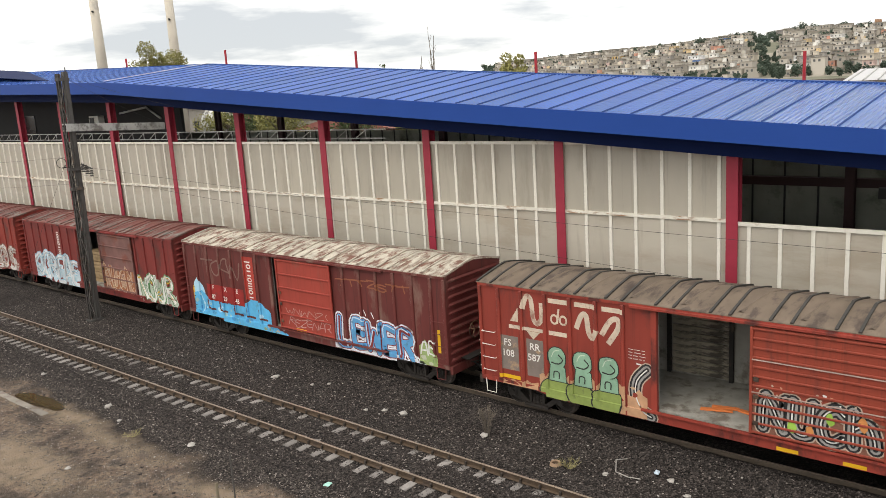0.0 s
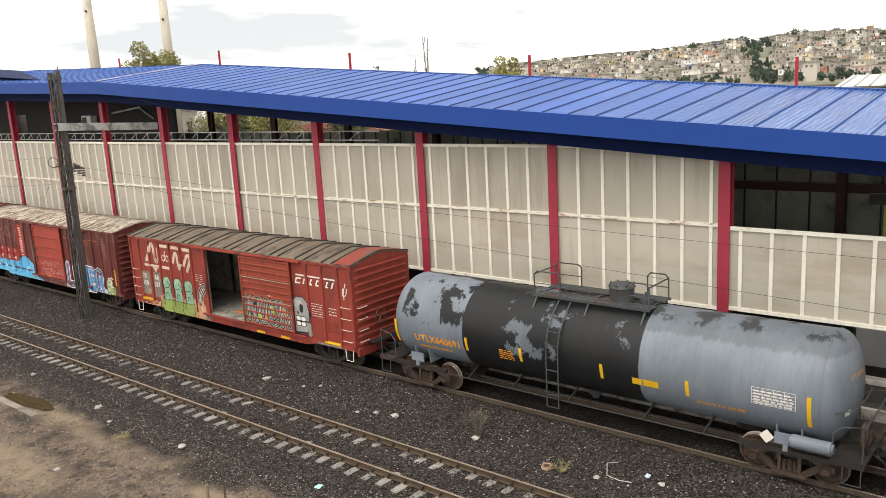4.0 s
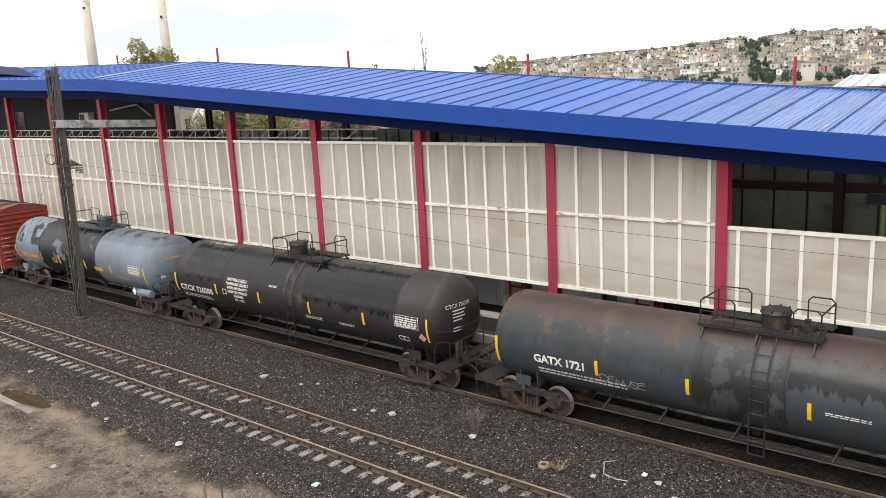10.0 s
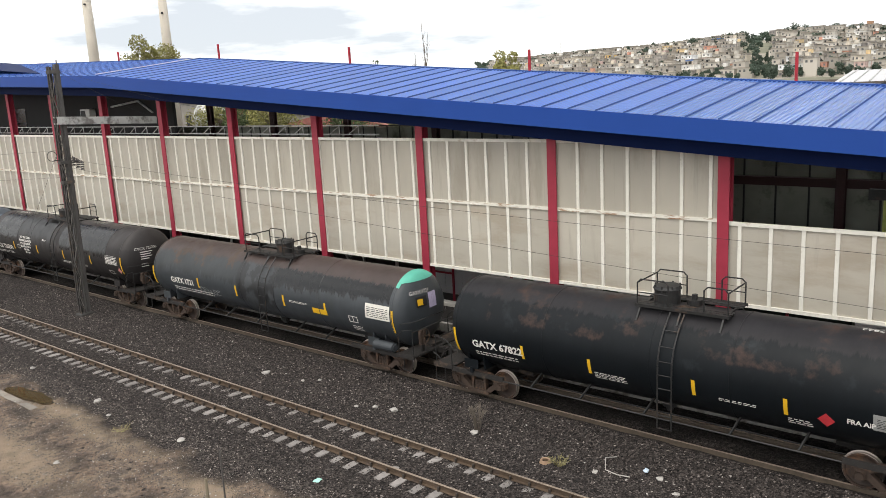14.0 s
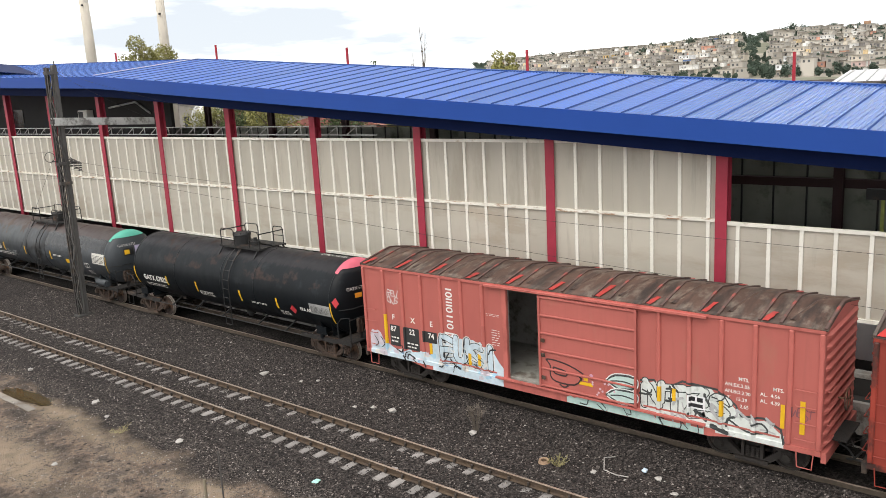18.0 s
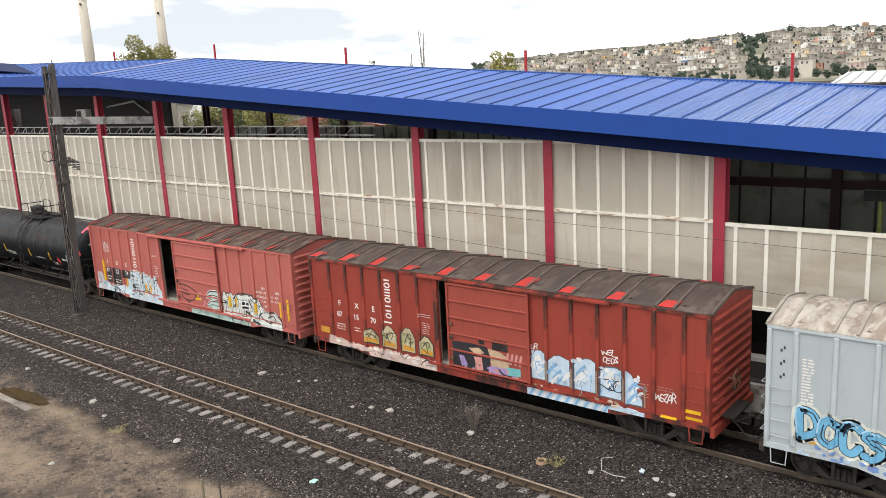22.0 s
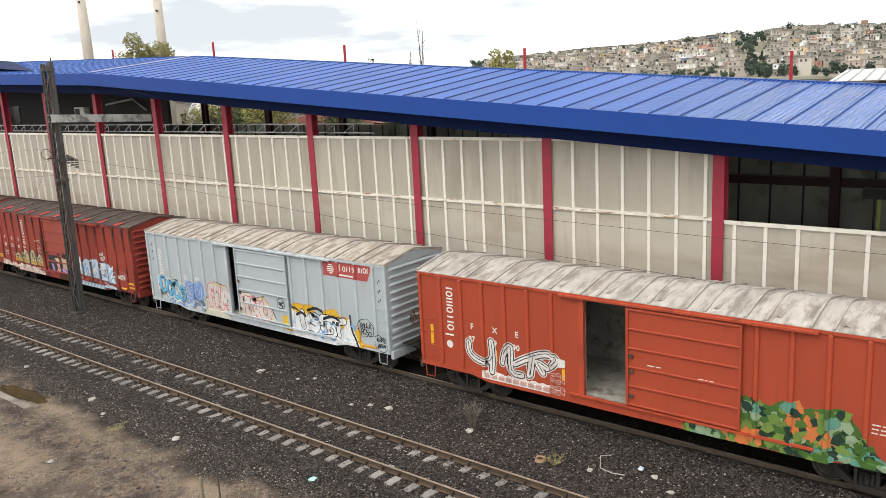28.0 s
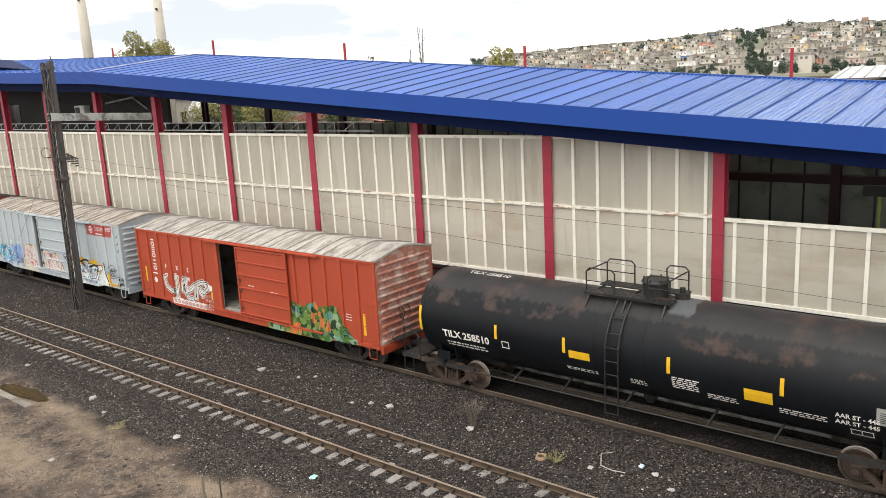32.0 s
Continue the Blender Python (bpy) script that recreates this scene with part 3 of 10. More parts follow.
def strip(name, xs, y0, y1, zb, zt, material, parent, label=""):
    bm = bmesh.new()
    rows = []
    for x in xs:
        rows.append([bm.verts.new(c) for c in ((x, y0, zb(x)), (x, y1, zb(x)), (x, y1, zt(x)), (x, y0, zt(x)))])
    for a, b in zip(rows[:-1], rows[1:]):
        for i in range(4):
            j = (i + 1) % 4
            bm.faces.new((a[i], b[i], b[j], a[j]))
    bm.faces.new(rows[0])
    bm.faces.new(rows[-1][::-1])
    bmesh.ops.recalc_face_normals(bm, faces=bm.faces)
    return part(name, bm, material, parent, label)


RX = [-95, -43.0, 9]
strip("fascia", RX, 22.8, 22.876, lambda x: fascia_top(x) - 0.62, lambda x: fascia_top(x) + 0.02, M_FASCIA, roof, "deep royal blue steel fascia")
strip("edge_beam", RX, 23.6, 23.9, lambda x: fascia_top(x) - 1.12, lambda x: fascia_top(x) - 0.05, M_BEAM, roof, "steel edge beam, navy darkened for the shade of the eaves")
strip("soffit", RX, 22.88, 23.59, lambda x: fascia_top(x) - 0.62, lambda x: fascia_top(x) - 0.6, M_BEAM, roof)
strip("ridge_cap", RX, ROOF_Y1 - 0.1, ROOF_Y1 + 0.25, lambda x: roof_z(x, ROOF_Y1) - 0.02, lambda x: roof_z(x, ROOF_Y1) + 0.06, M_SEAM, roof)
# sheet added below the roof to block light from the shed's inside
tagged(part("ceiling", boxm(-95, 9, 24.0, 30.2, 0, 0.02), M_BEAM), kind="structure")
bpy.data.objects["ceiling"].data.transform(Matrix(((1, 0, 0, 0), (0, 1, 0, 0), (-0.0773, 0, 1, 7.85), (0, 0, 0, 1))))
M_POST = mat("red_post", (0.38, 0.02, 0.03), 0.55)
bm = bmesh.new()
bar(bm, (-43.0, ROOF_Y0, roof_z(-43, ROOF_Y0) + 0.09), (-43.0, ROOF_Y1, roof_z(-43, ROOF_Y1) + 0.09), 0.14, 0.03)
part("ridge_flashing", bm, M_WHITE, roof, "white flashing where the roof changes its fall")
# red posts that stand up through the ridge
for x, h in ((-52.3, 0.6), (-41.1, 0.85), (-30.2, 0.85), (-19.4, 0.9), (-8.55, 1.0)):
    o = tagged(part("roof_post", boxm(-0.045, 0.045, -0.045, 0.045, 0, h), M_POST), "short red steel post standing on the blue roof ridge", "post", "posts on the roof ridge")
    o.location = (x, ROOF_Y1 - 0.05, roof_z(x, ROOF_Y1) + 0.03)

import itertools

# ---- train: shared running gear ----
SIDE, EAVE, SILL, FLOOR = 1.5, 4.06, 0.88, 1.12
RIB = 0.06
CARS, AXLES = [], []


def car_root(name, centre, label, category):
    root = tagged(new(name), label, category, "cars of the goods train")
    root.location = (centre, TRAIN_Y, TRAIN_Z)
    CARS.append((root, centre))
    return root


def lathe(bm, prof, segs=28, mi=None):
    """Turns a list of (radius, y) round the y axis."""
    rings = [[bm.verts.new((r * math.cos(2 * math.pi * i / segs), y, r * math.sin(2 * math.pi * i / segs))) for i in range(segs)] for r, y in prof]
    for k in range(len(rings) - 1):
        for i in range(segs):
            f = bm.faces.new((rings[k][i], rings[k][(i + 1) % segs], rings[k + 1][(i + 1) % segs], rings[k + 1][i]))
            f.material_index = mi[k] if mi else 0
    bm.faces.new(rings[0])
    bm.faces.new(rings[-1][::-1])
    bmesh.ops.recalc_face_normals(bm, faces=bm.faces)
    return bm


def wheel_bm(r):
    # outer face at -y, flange at +y
    prof = [(0.05, -0.075), (0.12, -0.075), (0.125, -0.03), (0.3, -0.01), (r - 0.07, -0.02), (r - 0.06, -0.068), (r - 0.008, -0.068), (r, -0.06), (r, 0.035), (r + 0.028, 0.045), (r + 0.028, 0.06), (r - 0.06, 0.065), (r - 0.08, 0.02), (0.3, 0.03), (0.12, 0.08), (0.05, 0.08)]
    mi = [0, 0, 0, 0, 0, 0, 1, 1, 1, 1, 0, 0, 0, 0, 0]
    return lathe(bmesh.new(), prof, 30, mi)


def extrude_xz(bm, pts, y0, y1):
    a = [bm.verts.new((x, y0, z)) for x, z in pts]
    b = [bm.verts.new((x, y1, z)) for x, z in pts]
    fa = bm.faces.new(a)
    fb = bm.faces.new(b[::-1])
    for i in range(len(pts)):
        j = (i + 1) % len(pts)
        bm.faces.new((a[i], b[i], b[j], a[j]))
    return bm


def side_frame_bm():
    """A cast side frame with two windows and a spring seat, axle boxes 1.73 m apart."""
    bm = bmesh.new()
    y0, y1 = -0.075, 0.075
    top = [(-1.06, 0.4), (-1.06, 0.58), (-0.78, 0.66), (-0.45, 0.82), (0.45, 0.82), (0.78, 0.66), (1.06, 0.58), (1.06, 0.4), (0.9, 0.52), (0.62, 0.56), (0.42, 0.68), (-0.42, 0.68), (-0.62, 0.56), (-0.9, 0.52)]
    extrude_xz(bm, top, y0, y1)
    extrude_xz(bm, [(-0.86, 0.5), (-0.66, 0.56), (-0.28, 0.24), (-0.28, 0.14), (-0.4, 0.14)], y0, y1)
    extrude_xz(bm, [(0.86, 0.5), (0.4, 0.14), (0.28, 0.14), (0.28, 0.24), (0.66, 0.56)], y0, y1)
    extrude_xz(bm, [(-0.42, 0.12), (-0.42, 0.22), (0.42, 0.22), (0.42, 0.12)], y0 - 0.06, y1)
    for s in (-1, 1):
        extrude_xz(bm, [(s * 0.2, 0.2), (s * 0.28, 0.2), (s * 0.28, 0.7), (s * 0.2, 0.7)], y0, y1)
        box(bm, s * 0.865 - 0.13, s * 0.865 + 0.13, y0 - 0.05, y1, 0.34, 0.6, bevel=0.03)
        bar(bm, (s * 0.865, y0 - 0.1, 0.46), (s * 0.865, y0 - 0.04, 0.46), 0.2, sides=12)
    bmesh.ops.recalc_face_normals(bm, faces=bm.faces)
    return bm


def spring_bm():
    prof = []
    for k in range(6):
        prof += [(0.045, 0.052 * k), (0.065, 0.052 * k + 0.015), (0.065, 0.052 * k + 0.035)]
    bm = lathe(bmesh.new(), prof, 10)
    bm.transform(Matrix.Rotation(radians(90), 4, "X"))
    return bm


PROTO = {}


def proto(name, make, material, smooth=False):
    """A mesh that is made once and shared by every car."""
    if name not in PROTO:
        bm = make()
        me = bpy.data.meshes.new(name)
        bm.to_mesh(me)
        bm.free()
        for m in (material if isinstance(material, (list, tuple)) else [material]):
            me.materials.append(m)
        if smooth:
            me.polygons.foreach_set("use_smooth", [True] * len(me.polygons))
        PROTO[name] = me
    return PROTO[name]


def shared(name, key, make, material, parent, m=None, smooth=False, label=""):
    o = new(name, proto(key, make, material, smooth))
    o.parent = parent
    if m is not None:
        o.matrix_basis = m
    if label:
        tagged(o, label)
    return o


def axle_bm():
    return bar(bmesh.new(), (0, -1.0, 0), (0, 1.0, 0), 0.15, sides=12)


def truck(car, x, r=0.457, frame_m=None, tag="", wheel_m=None):
    frame_m = frame_m or M_TRUCK
    bol = shared("bolster", "bolster", lambda: boxm(-0.2, 0.2, -0.95, 0.95, 0.5, 0.8, bevel=0.03), M_BLACKSTEEL, car, pose(x, 0, 0))
    for s in (-1, 1):
        sf = shared("side_frame", "side_frame" + tag, side_frame_bm, frame_m, bol, pose(0, s * 1.0, 0, 0, 0, 0 if s < 0 else 180), label="rusty cast steel truck side frame")
        for dx in (-0.13, 0.0, 0.13):
            shared("spring", "spring" + tag, spring_bm, frame_m, bol, pose(dx, s * 1.0, 0.22))
    shared("brake_beam", "brake_beam", lambda: boxm(-0.62, 0.62, -0.7, 0.7, 0.3, 0.38), M_BLACKSTEEL, bol)
    for dx in (-0.865, 0.865):
        ax = shared("axle", "axle", axle_bm, M_BLACKSTEEL, car, pose(x + dx, 0, r))
        for s in (-1, 1):
            shared("wheel", "wheel%.3f" % r, lambda: wheel_bm(r), wheel_m or [M_WHEEL, M_TREAD], ax, pose(0, s * 0.765, 0, 0, 0, 0 if s < 0 else 180), label="rusty steel wheel with a bright rim")
        AXLES.append((ax, x + dx, r))


def coupler(car, x, s):
    bm = bmesh.new()
    box(bm, min(x - 0.1 * s, x + 0.5 * s), max(x - 0.1 * s, x + 0.5 * s), -0.1, 0.1, 0.72, 0.95, bevel=0.02)
    c = x + 0.62 * s
    box(bm, c - 0.16, c + 0.16, -0.17, 0.17, 0.68, 1.0, bevel=0.06)
    bar(bm, (c, 0, 0.99), (c - 0.3 * s, -0.9, 1.05), 0.03, sides=6)
    return part("coupler", bm, M_BLACKSTEEL, car)


def air_hose(car, x, s):
    bm = pipe(bmesh.new(), [(x, -0.35, 0.85), (x + 0.25 * s, -0.33, 0.7), (x + 0.42 * s, -0.3, 0.45), (x + 0.6 * s, -0.25, 0.4)], 0.05, 6)
    return part("air_hose", bm, M_WIRE, car)


# ---- painted marks that follow the ribs of a car's side or the round of a tank ----
def flat_surface(ribs):
    """y of the near side at x: panels with posts standing proud, over a deeper sill."""
    reach = max(b for a, b in ribs)
    def f(x, z):
        if z < 1.021:
            return -SIDE - 0.036
        for a, b in ribs:
            if a + 0.02 <= x <= b - 0.02:
                return -SIDE - RIB - 0.005
            if a - 0.003 <= x <= b + 0.003:
                return -SIDE - RIB + 0.016
        return -SIDE - 0.005
    f.cuts = [("z", 1.02), ("z", 1.03), ("z", 0.885), ("z", 0.76)] + [("x", v) for a, b in ribs for v in (a - 0.006, a - 0.002, a + 0.0215, b - 0.0215, b + 0.002, b + 0.006)]
    f.floor = lambda x: 0.884 if abs(x) > reach - 2.4 else 0.759
    return f


def tank_surface(c, r):
    def f(x, z):
        return -math.sqrt(max(0.01, (r + 0.008) ** 2 - (z - c) ** 2))
    f.cuts = [("z", c + k * 0.16) for k in range(-8, 9)]
    f.floor = None
    return f


def conform(bm, surf, proud=0.0):
    """Cuts a flat mesh drawn in x and z, and lays it on the surface."""
    zs = [v.co.z for v in bm.verts]
    xs = [v.co.x for v in bm.verts]
    if not xs:
        return bm
    lo, hi, zl, zh = min(xs), max(xs), min(zs), max(zs)
    for k, v in surf.cuts:
        if (k == "x" and lo < v < hi) or (k == "z" and zl < v < zh):
            co, no = ((v, 0, 0), (1, 0, 0)) if k == "x" else ((0, 0, v), (0, 0, 1))
            bmesh.ops.bisect_plane(bm, geom=bm.verts[:] + bm.edges[:] + bm.faces[:], plane_co=co, plane_no=no, dist=1e-5)
    if surf.floor:
        low = [f for f in bm.faces if f.calc_center_median().z < surf.floor(f.calc_center_median().x)]
        bmesh.ops.delete(bm, geom=low, context="FACES")
    bmesh.ops.triangulate(bm, faces=bm.faces[:])
    for v in bm.verts:
        v.co.y = surf(v.co.x, v.co.z) - proud - v.co.y
    return bm


def poly(bm, pts, mi=0, lift=0.0):
    vs = [bm.verts.new((x, lift, z)) for x, z in pts]
    f = bm.faces.new(vs)
    f.material_index = mi
    return f


def rect(bm, x0, x1, z0, z1, mi=0, lift=0.0, slant=0.0):
    return poly(bm, [(x0, z0), (x1, z0), (x1 + slant, z1), (x0 + slant, z1)], mi, lift)


def text_bm(body, size, x, z, turn=0.0, spacing=1.0, align="LEFT", offset=0.0, shear=0.0):
    cu = bpy.data.curves.new("text", "FONT")
    cu.body, cu.size, cu.space_character, cu.align_x, cu.offset, cu.shear = body, size, spacing, align, offset, shear
    cu.resolution_u = 2
    ob = bpy.data.objects.new("text", cu)
    me = bpy.data.meshes.new_from_object(ob)
    bm = bmesh.new()
    bm.from_mesh(me)
    bpy.data.objects.remove(ob)
    bpy.data.curves.remove(cu)
    bpy.data.meshes.remove(me)
    c, s = math.cos(radians(turn)), math.sin(radians(turn))
    for v in bm.verts:
        a, b = v.co.x, v.co.y
        v.co = (x + c * a - s * b, 0, z + s * a + c * b)
    return bm


def lettering(car, surf, body, size, x, z, material=None, name="lettering", **k):
    return part(name, conform(text_bm(body, size, x, z, **k), surf), material or M_LETTER, car, "painted lettering")


def small_print(car, surf, x0, x1, z0, z1, rows, material=None, seed=0, gap=0.5):
    """Writing too small to read: broken bars."""
    bm = bmesh.new()
    rg = random.Random(seed)
    h = (z1 - z0) / rows
    for k in range(rows):
        x = x0
        while x < x1 - 0.05:
            w = min(rg.uniform(0.06, 0.22), x1 - x)
            rect(bm, x, x + w, z0 + k * h, z0 + k * h + h * gap)
            x += w + 0.04
    return part("small_print", conform(bm, surf), material or M_LETTER, car)


def marks(car, surf, rects, material=None, name="reflector"):
    for x0, x1, z0, z1 in rects:
        bm = bmesh.new()
        rect(bm, x0, x1, z0, z1)
        part(name, conform(bm, surf), material or M_YELLOW, car)


PAINTS = {}


def paint(r, g, b):
    k = (r, g, b)
    if k not in PAINTS:
        PAINTS[k] = mat("spray_paint", k, 0.55, 0.22, 5, dirt=tuple(c * 0.45 + 0.02 for c in k), damount=0.12, dscale=2.5)
    return PAINTS[k]


def blob(cx, cz, w, h, rg, n=22, rough=0.16, power=2.6):
    ph = rg.uniform(0, 50)
    pts = []
    for i in range(n):
        a = 2 * math.pi * i / n
        c, s = math.cos(a), math.sin(a)
        d = (abs(c) ** power + abs(s) ** power) ** (-1 / power)
        d *= 1 + rough * noise.noise((ph + 1.6 * c, 1.6 * s, ph)) * 1.6
        pts.append((cx + c * d * w / 2, cz + s * d * h / 2))
    return pts


LAYERS = itertools.count()


def ribbon(bm, pts, w, mi, lift):
    """A brush stroke along points."""
    left, right = [], []
    for i, (x, z) in enumerate(pts):
        a, b = pts[max(0, i - 1)], pts[min(len(pts) - 1, i + 1)]
        d = math.hypot(b[0] - a[0], b[1] - a[1]) or 1
        nx, nz = -(b[1] - a[1]) / d, (b[0] - a[0]) / d
        k = w / 2
        left.append((x + nx * k, z + nz * k))
        right.append((x - nx * k, z - nz * k))
    for i in range(len(pts) - 1):
        try:
            poly(bm, [left[i], left[i + 1], right[i + 1], right[i]], mi, lift + 1.0e-5 * (next(LAYERS) % 25))
        except ValueError:
            pass


def squiggle(cx, cz, w, h, rg, turns=1.4, n=14):
    ph, q = rg.uniform(0, 6.28), rg.choice((-1, 1))
    return [(cx + w * 0.36 * math.cos(ph + q * turns * 2 * math.pi * i / n) * (1 - 0.35 * i / n), cz + h * 0.36 * math.sin(ph * 1.3 + turns * 1.7 * math.pi * i / n)) for i in range(n)]


def dense(pts, n=4):
    """Rounds a stroke."""
    out = []
    for i in range(len(pts) - 1):
        p0, p1, p2, p3 = pts[max(0, i - 1)], pts[i], pts[i + 1], pts[min(len(pts) - 1, i + 2)]
        for k in range(n):
            t = k / n
            out.append(tuple(0.5 * (2 * p1[j] + (p2[j] - p0[j]) * t + (2 * p0[j] - 5 * p1[j] + 4 * p2[j] - p3[j]) * t * t + (3 * p1[j] - p0[j] - 3 * p2[j] + p3[j]) * t ** 3) for j in (0, 1)))
    out.append(pts[-1])
    return out


def graffiti(car, surf, x0, x1, z0, z1, count, fill, outline, accent, seed, label, lean=0.0, under=None, drop=0.0, halo=0.06):
    """A row of fat interlocked painted strokes with outlines, inner lines, highlights and overspray."""
    rg = random.Random(seed)
    bm = bmesh.new()
    mats = [paint(*fill), paint(*outline), paint(*accent), paint(*(under or tuple(0.5 * (a + b) for a, b in zip(fill, outline)))), paint(*tuple(c * 0.6 for c in fill))]
    step, H = (x1 - x0) / count, z1 - z0
    for k in range(count * 3):
        cx = x0 + (k + 0.5) * step / 3
        poly(bm, blob(cx, z0 + H * rg.uniform(0.12, 0.6) + drop * (k / 3 - count / 2), step * rg.uniform(0.5, 0.9), H * rg.uniform(0.3, 0.65), rg, 14, 0.45), 3, 0.0001 * (k % 7))
    halo = min(halo, 0.06)
    for k in range(count):
        w, h = step * rg.uniform(1.0, 1.2), H * rg.uniform(0.82, 1.0)
        bx, bz = x0 + k * step - 0.08 * step, z0 + (H - h) * rg.random() + drop * (k - count / 2)
        tilt = lean + rg.uniform(-0.15, 0.15)
        width = min(w, h) * rg.uniform(0.2, 0.27)
        glyph = FORMS[rg.choice("ACEHNORSUT")]
        lines = []
        for line in glyph:
            pts = [(bx + w * (x + rg.uniform(-0.08, 0.08)), bz + h * (z + rg.uniform(-0.06, 0.06))) for x, z in line]
            lines.append([(x + tilt * (z - bz), z) for x, z in dense(pts)])
        base = 0.001 + 0.0011 * (k % 6)
        for line in lines:
            ribbon(bm, line, width + 2 * halo, 1, base)
        for line in lines:
            ribbon(bm, line, width, 0, base + 0.0006)
            m = len(line) // 2
            ribbon(bm, [(x, z - width * 0.2) for x, z in line[:m + 1]], width * 0.38, 4, base + 0.0009)
            ribbon(bm, [(x - width * 0.2, z + width * 0.2) for x, z in line[m // 2:m + 2]], width * 0.16, 2, base + 0.0012)
        for j in range(3):
            ribbon(bm, squiggle(bx + w * rg.uniform(0.2, 0.8), bz + h * rg.uniform(0.2, 0.8), w * rg.uniform(0.5, 0.9), h * rg.uniform(0.4, 0.8), rg, rg.uniform(0.4, 0.9), 9), rg.uniform(0.018, 0.035), rg.choice((1, 1, 2, 4)), base + 0.0014)
        for j in range(2):
            x = bx + w * rg.random()
            rect(bm, x, x + 0.02, z0 - 0.12 * rg.random(), z0 + H * 0.35, 3, 0.0009)
        for j in range(2):
            poly(bm, blob(bx + w * rg.random(), bz + h * rg.random(), 0.09, 0.09, rg, 8), 2, base + 0.0013)
    return part("graffiti", conform(bm, surf), mats, car, label)


# ---- boxcars ----
POST_PAINT = {}


def weathered_post(body):
    """The car's own paint, rubbed and rusted on the posts."""
    if body.name not in POST_PAINT:
        c, d, amount = BODY_COLOURS[body.name]
        POST_PAINT[body.name] = mat(body.name + "_posts", tuple(min(0.8, 1.1 * v) for v in c), 0.55, 0.2, 3, dirt=d, damount=amount, dscale=1.3, stretch=(1, 1, 0.45))
    return POST_PAINT[body.name]


BODY_COLOURS = {}
ROOF_BAYS = 10


def roof_profile(y):
    return EAVE + 0.29 * (1 - (abs(y) / (SIDE + 0.04)) ** 1.2)


def boxcar(centre, half, body, roof_m, label, door_at, door_m=None, end_m=None, roof_rib=None, inner=None, end_label="", brake_end=1, rung_m=None, ribs_door=5, posts=(-6.6, 2.6), post_step=0.84):
    car = car_root("boxcar", centre, label, "boxcar")
    door_m, end_m, inner = door_m or body, end_m or body, inner or M_INNER
    roof_rib = roof_rib or roof_m
    post_m = weathered_post(body)
    L, OP0, OP1 = half, -1.45, 1.6
    # near side in two leaves round the doorway, a header and a sill
    def leaf(name, a, b, y0, y1, z0, z1, m=body):
        return part(name, boxm(a, b, y0, y1, z0, z1), m, car)
    for s in (-1, 1):
        y0, y1 = (-SIDE, -SIDE + 0.06) if s < 0 else (SIDE - 0.06, SIDE)
        leaf("side_panel", -L, OP0, y0, y1, FLOOR - 0.1, EAVE - 0.02)
        leaf("side_panel", OP1, L, y0, y1, FLOOR - 0.1, EAVE - 0.02)
        leaf("door_header", OP0 + 0.001, OP1 - 0.001, y0, y1, 3.92, EAVE - 0.02)
        leaf("top_chord", -L, L, s * SIDE - 0.045, s * SIDE + 0.045, EAVE - 0.1, EAVE - 0.021, post_m)
        bm = bmesh.new()
        ext = [(-L, 1.02), (-L, SILL), (-L + 2.1, SILL), (-L + 2.7, SILL - 0.13), (L - 2.7, SILL - 0.13), (L - 2.1, SILL), (L, SILL), (L, 1.02)]
        extrude_xz(bm, ext, s * SIDE - 0.03, s * SIDE + 0.03)
        bmesh.ops.recalc_face_normals(bm, faces=bm.faces)
        part("side_sill", bm, post_m, car)
    ribs = []
    xs = []
    for k in range(6):
        xs += [posts[0] + post_step * k, posts[1] + post_step * k]
    xs = [x for x in xs if not -1.8 < x < max(1.8, door_at + 3.1)]
    xs += [-L + 0.06, L - 0.06]
    rib_key = "rib" + body.name
    for x in xs:
        w = 0.06
        ribs.append((x - w, x + w))
        for s in (-1, 1):
            shared("side_post", rib_key, lambda: boxm(-0.06, 0.06, -RIB, 0.03, 1.03, EAVE - 0.11, bevel=0.022), post_m, car, pose(x, s * SIDE, 0, 0, 0, 0 if s < 0 else 180))
    ribs.sort()
    surf = flat_surface(ribs)
    # floor, inner lining, underframe
    part("car_floor", boxm(-L, L, -SIDE + 0.062, SIDE - 0.062, FLOOR - 0.12, FLOOR), inner, car)
    for a, b in ((-L + 0.08, OP0), (OP1, L - 0.08)):
        for s in (-1, 1):
            part("lining", boxm(a, b, s * (SIDE - 0.09) - 0.02, s * (SIDE - 0.09) + 0.02, FLOOR + 0.002, 3.9), inner, car)
    part("far_door", boxm(OP0, OP1, SIDE - 0.055, SIDE - 0.005, FLOOR, 3.91), inner, car)
    for s in (-1, 1):
        part("end_lining", boxm(s * (L - 0.1) - 0.02, s * (L - 0.1) + 0.02, -SIDE + 0.13, SIDE - 0.13, FLOOR + 0.002, 3.9), inner, car)
    part("centre_sill", boxm(-L, L, -0.3, 0.3, 0.62, FLOOR - 0.122), M_BLACKSTEEL, car)
    for x in (-4.2, -2.2, 2.2, 4.2):
        part("cross_bearer", boxm(x - 0.08, x + 0.08, -1.4, 1.4, 0.8, FLOOR - 0.123), M_BLACKSTEEL, car)
    # roof: arched sheets with seams across and a shallow crease in each panel
    bm = bmesh.new()
    ys = np.linspace(-SIDE - 0.04, SIDE + 0.04, 13)
    N = ROOF_BAYS
    xs_r = np.linspace(-L - 0.05, L + 0.05, N * 4 + 1)
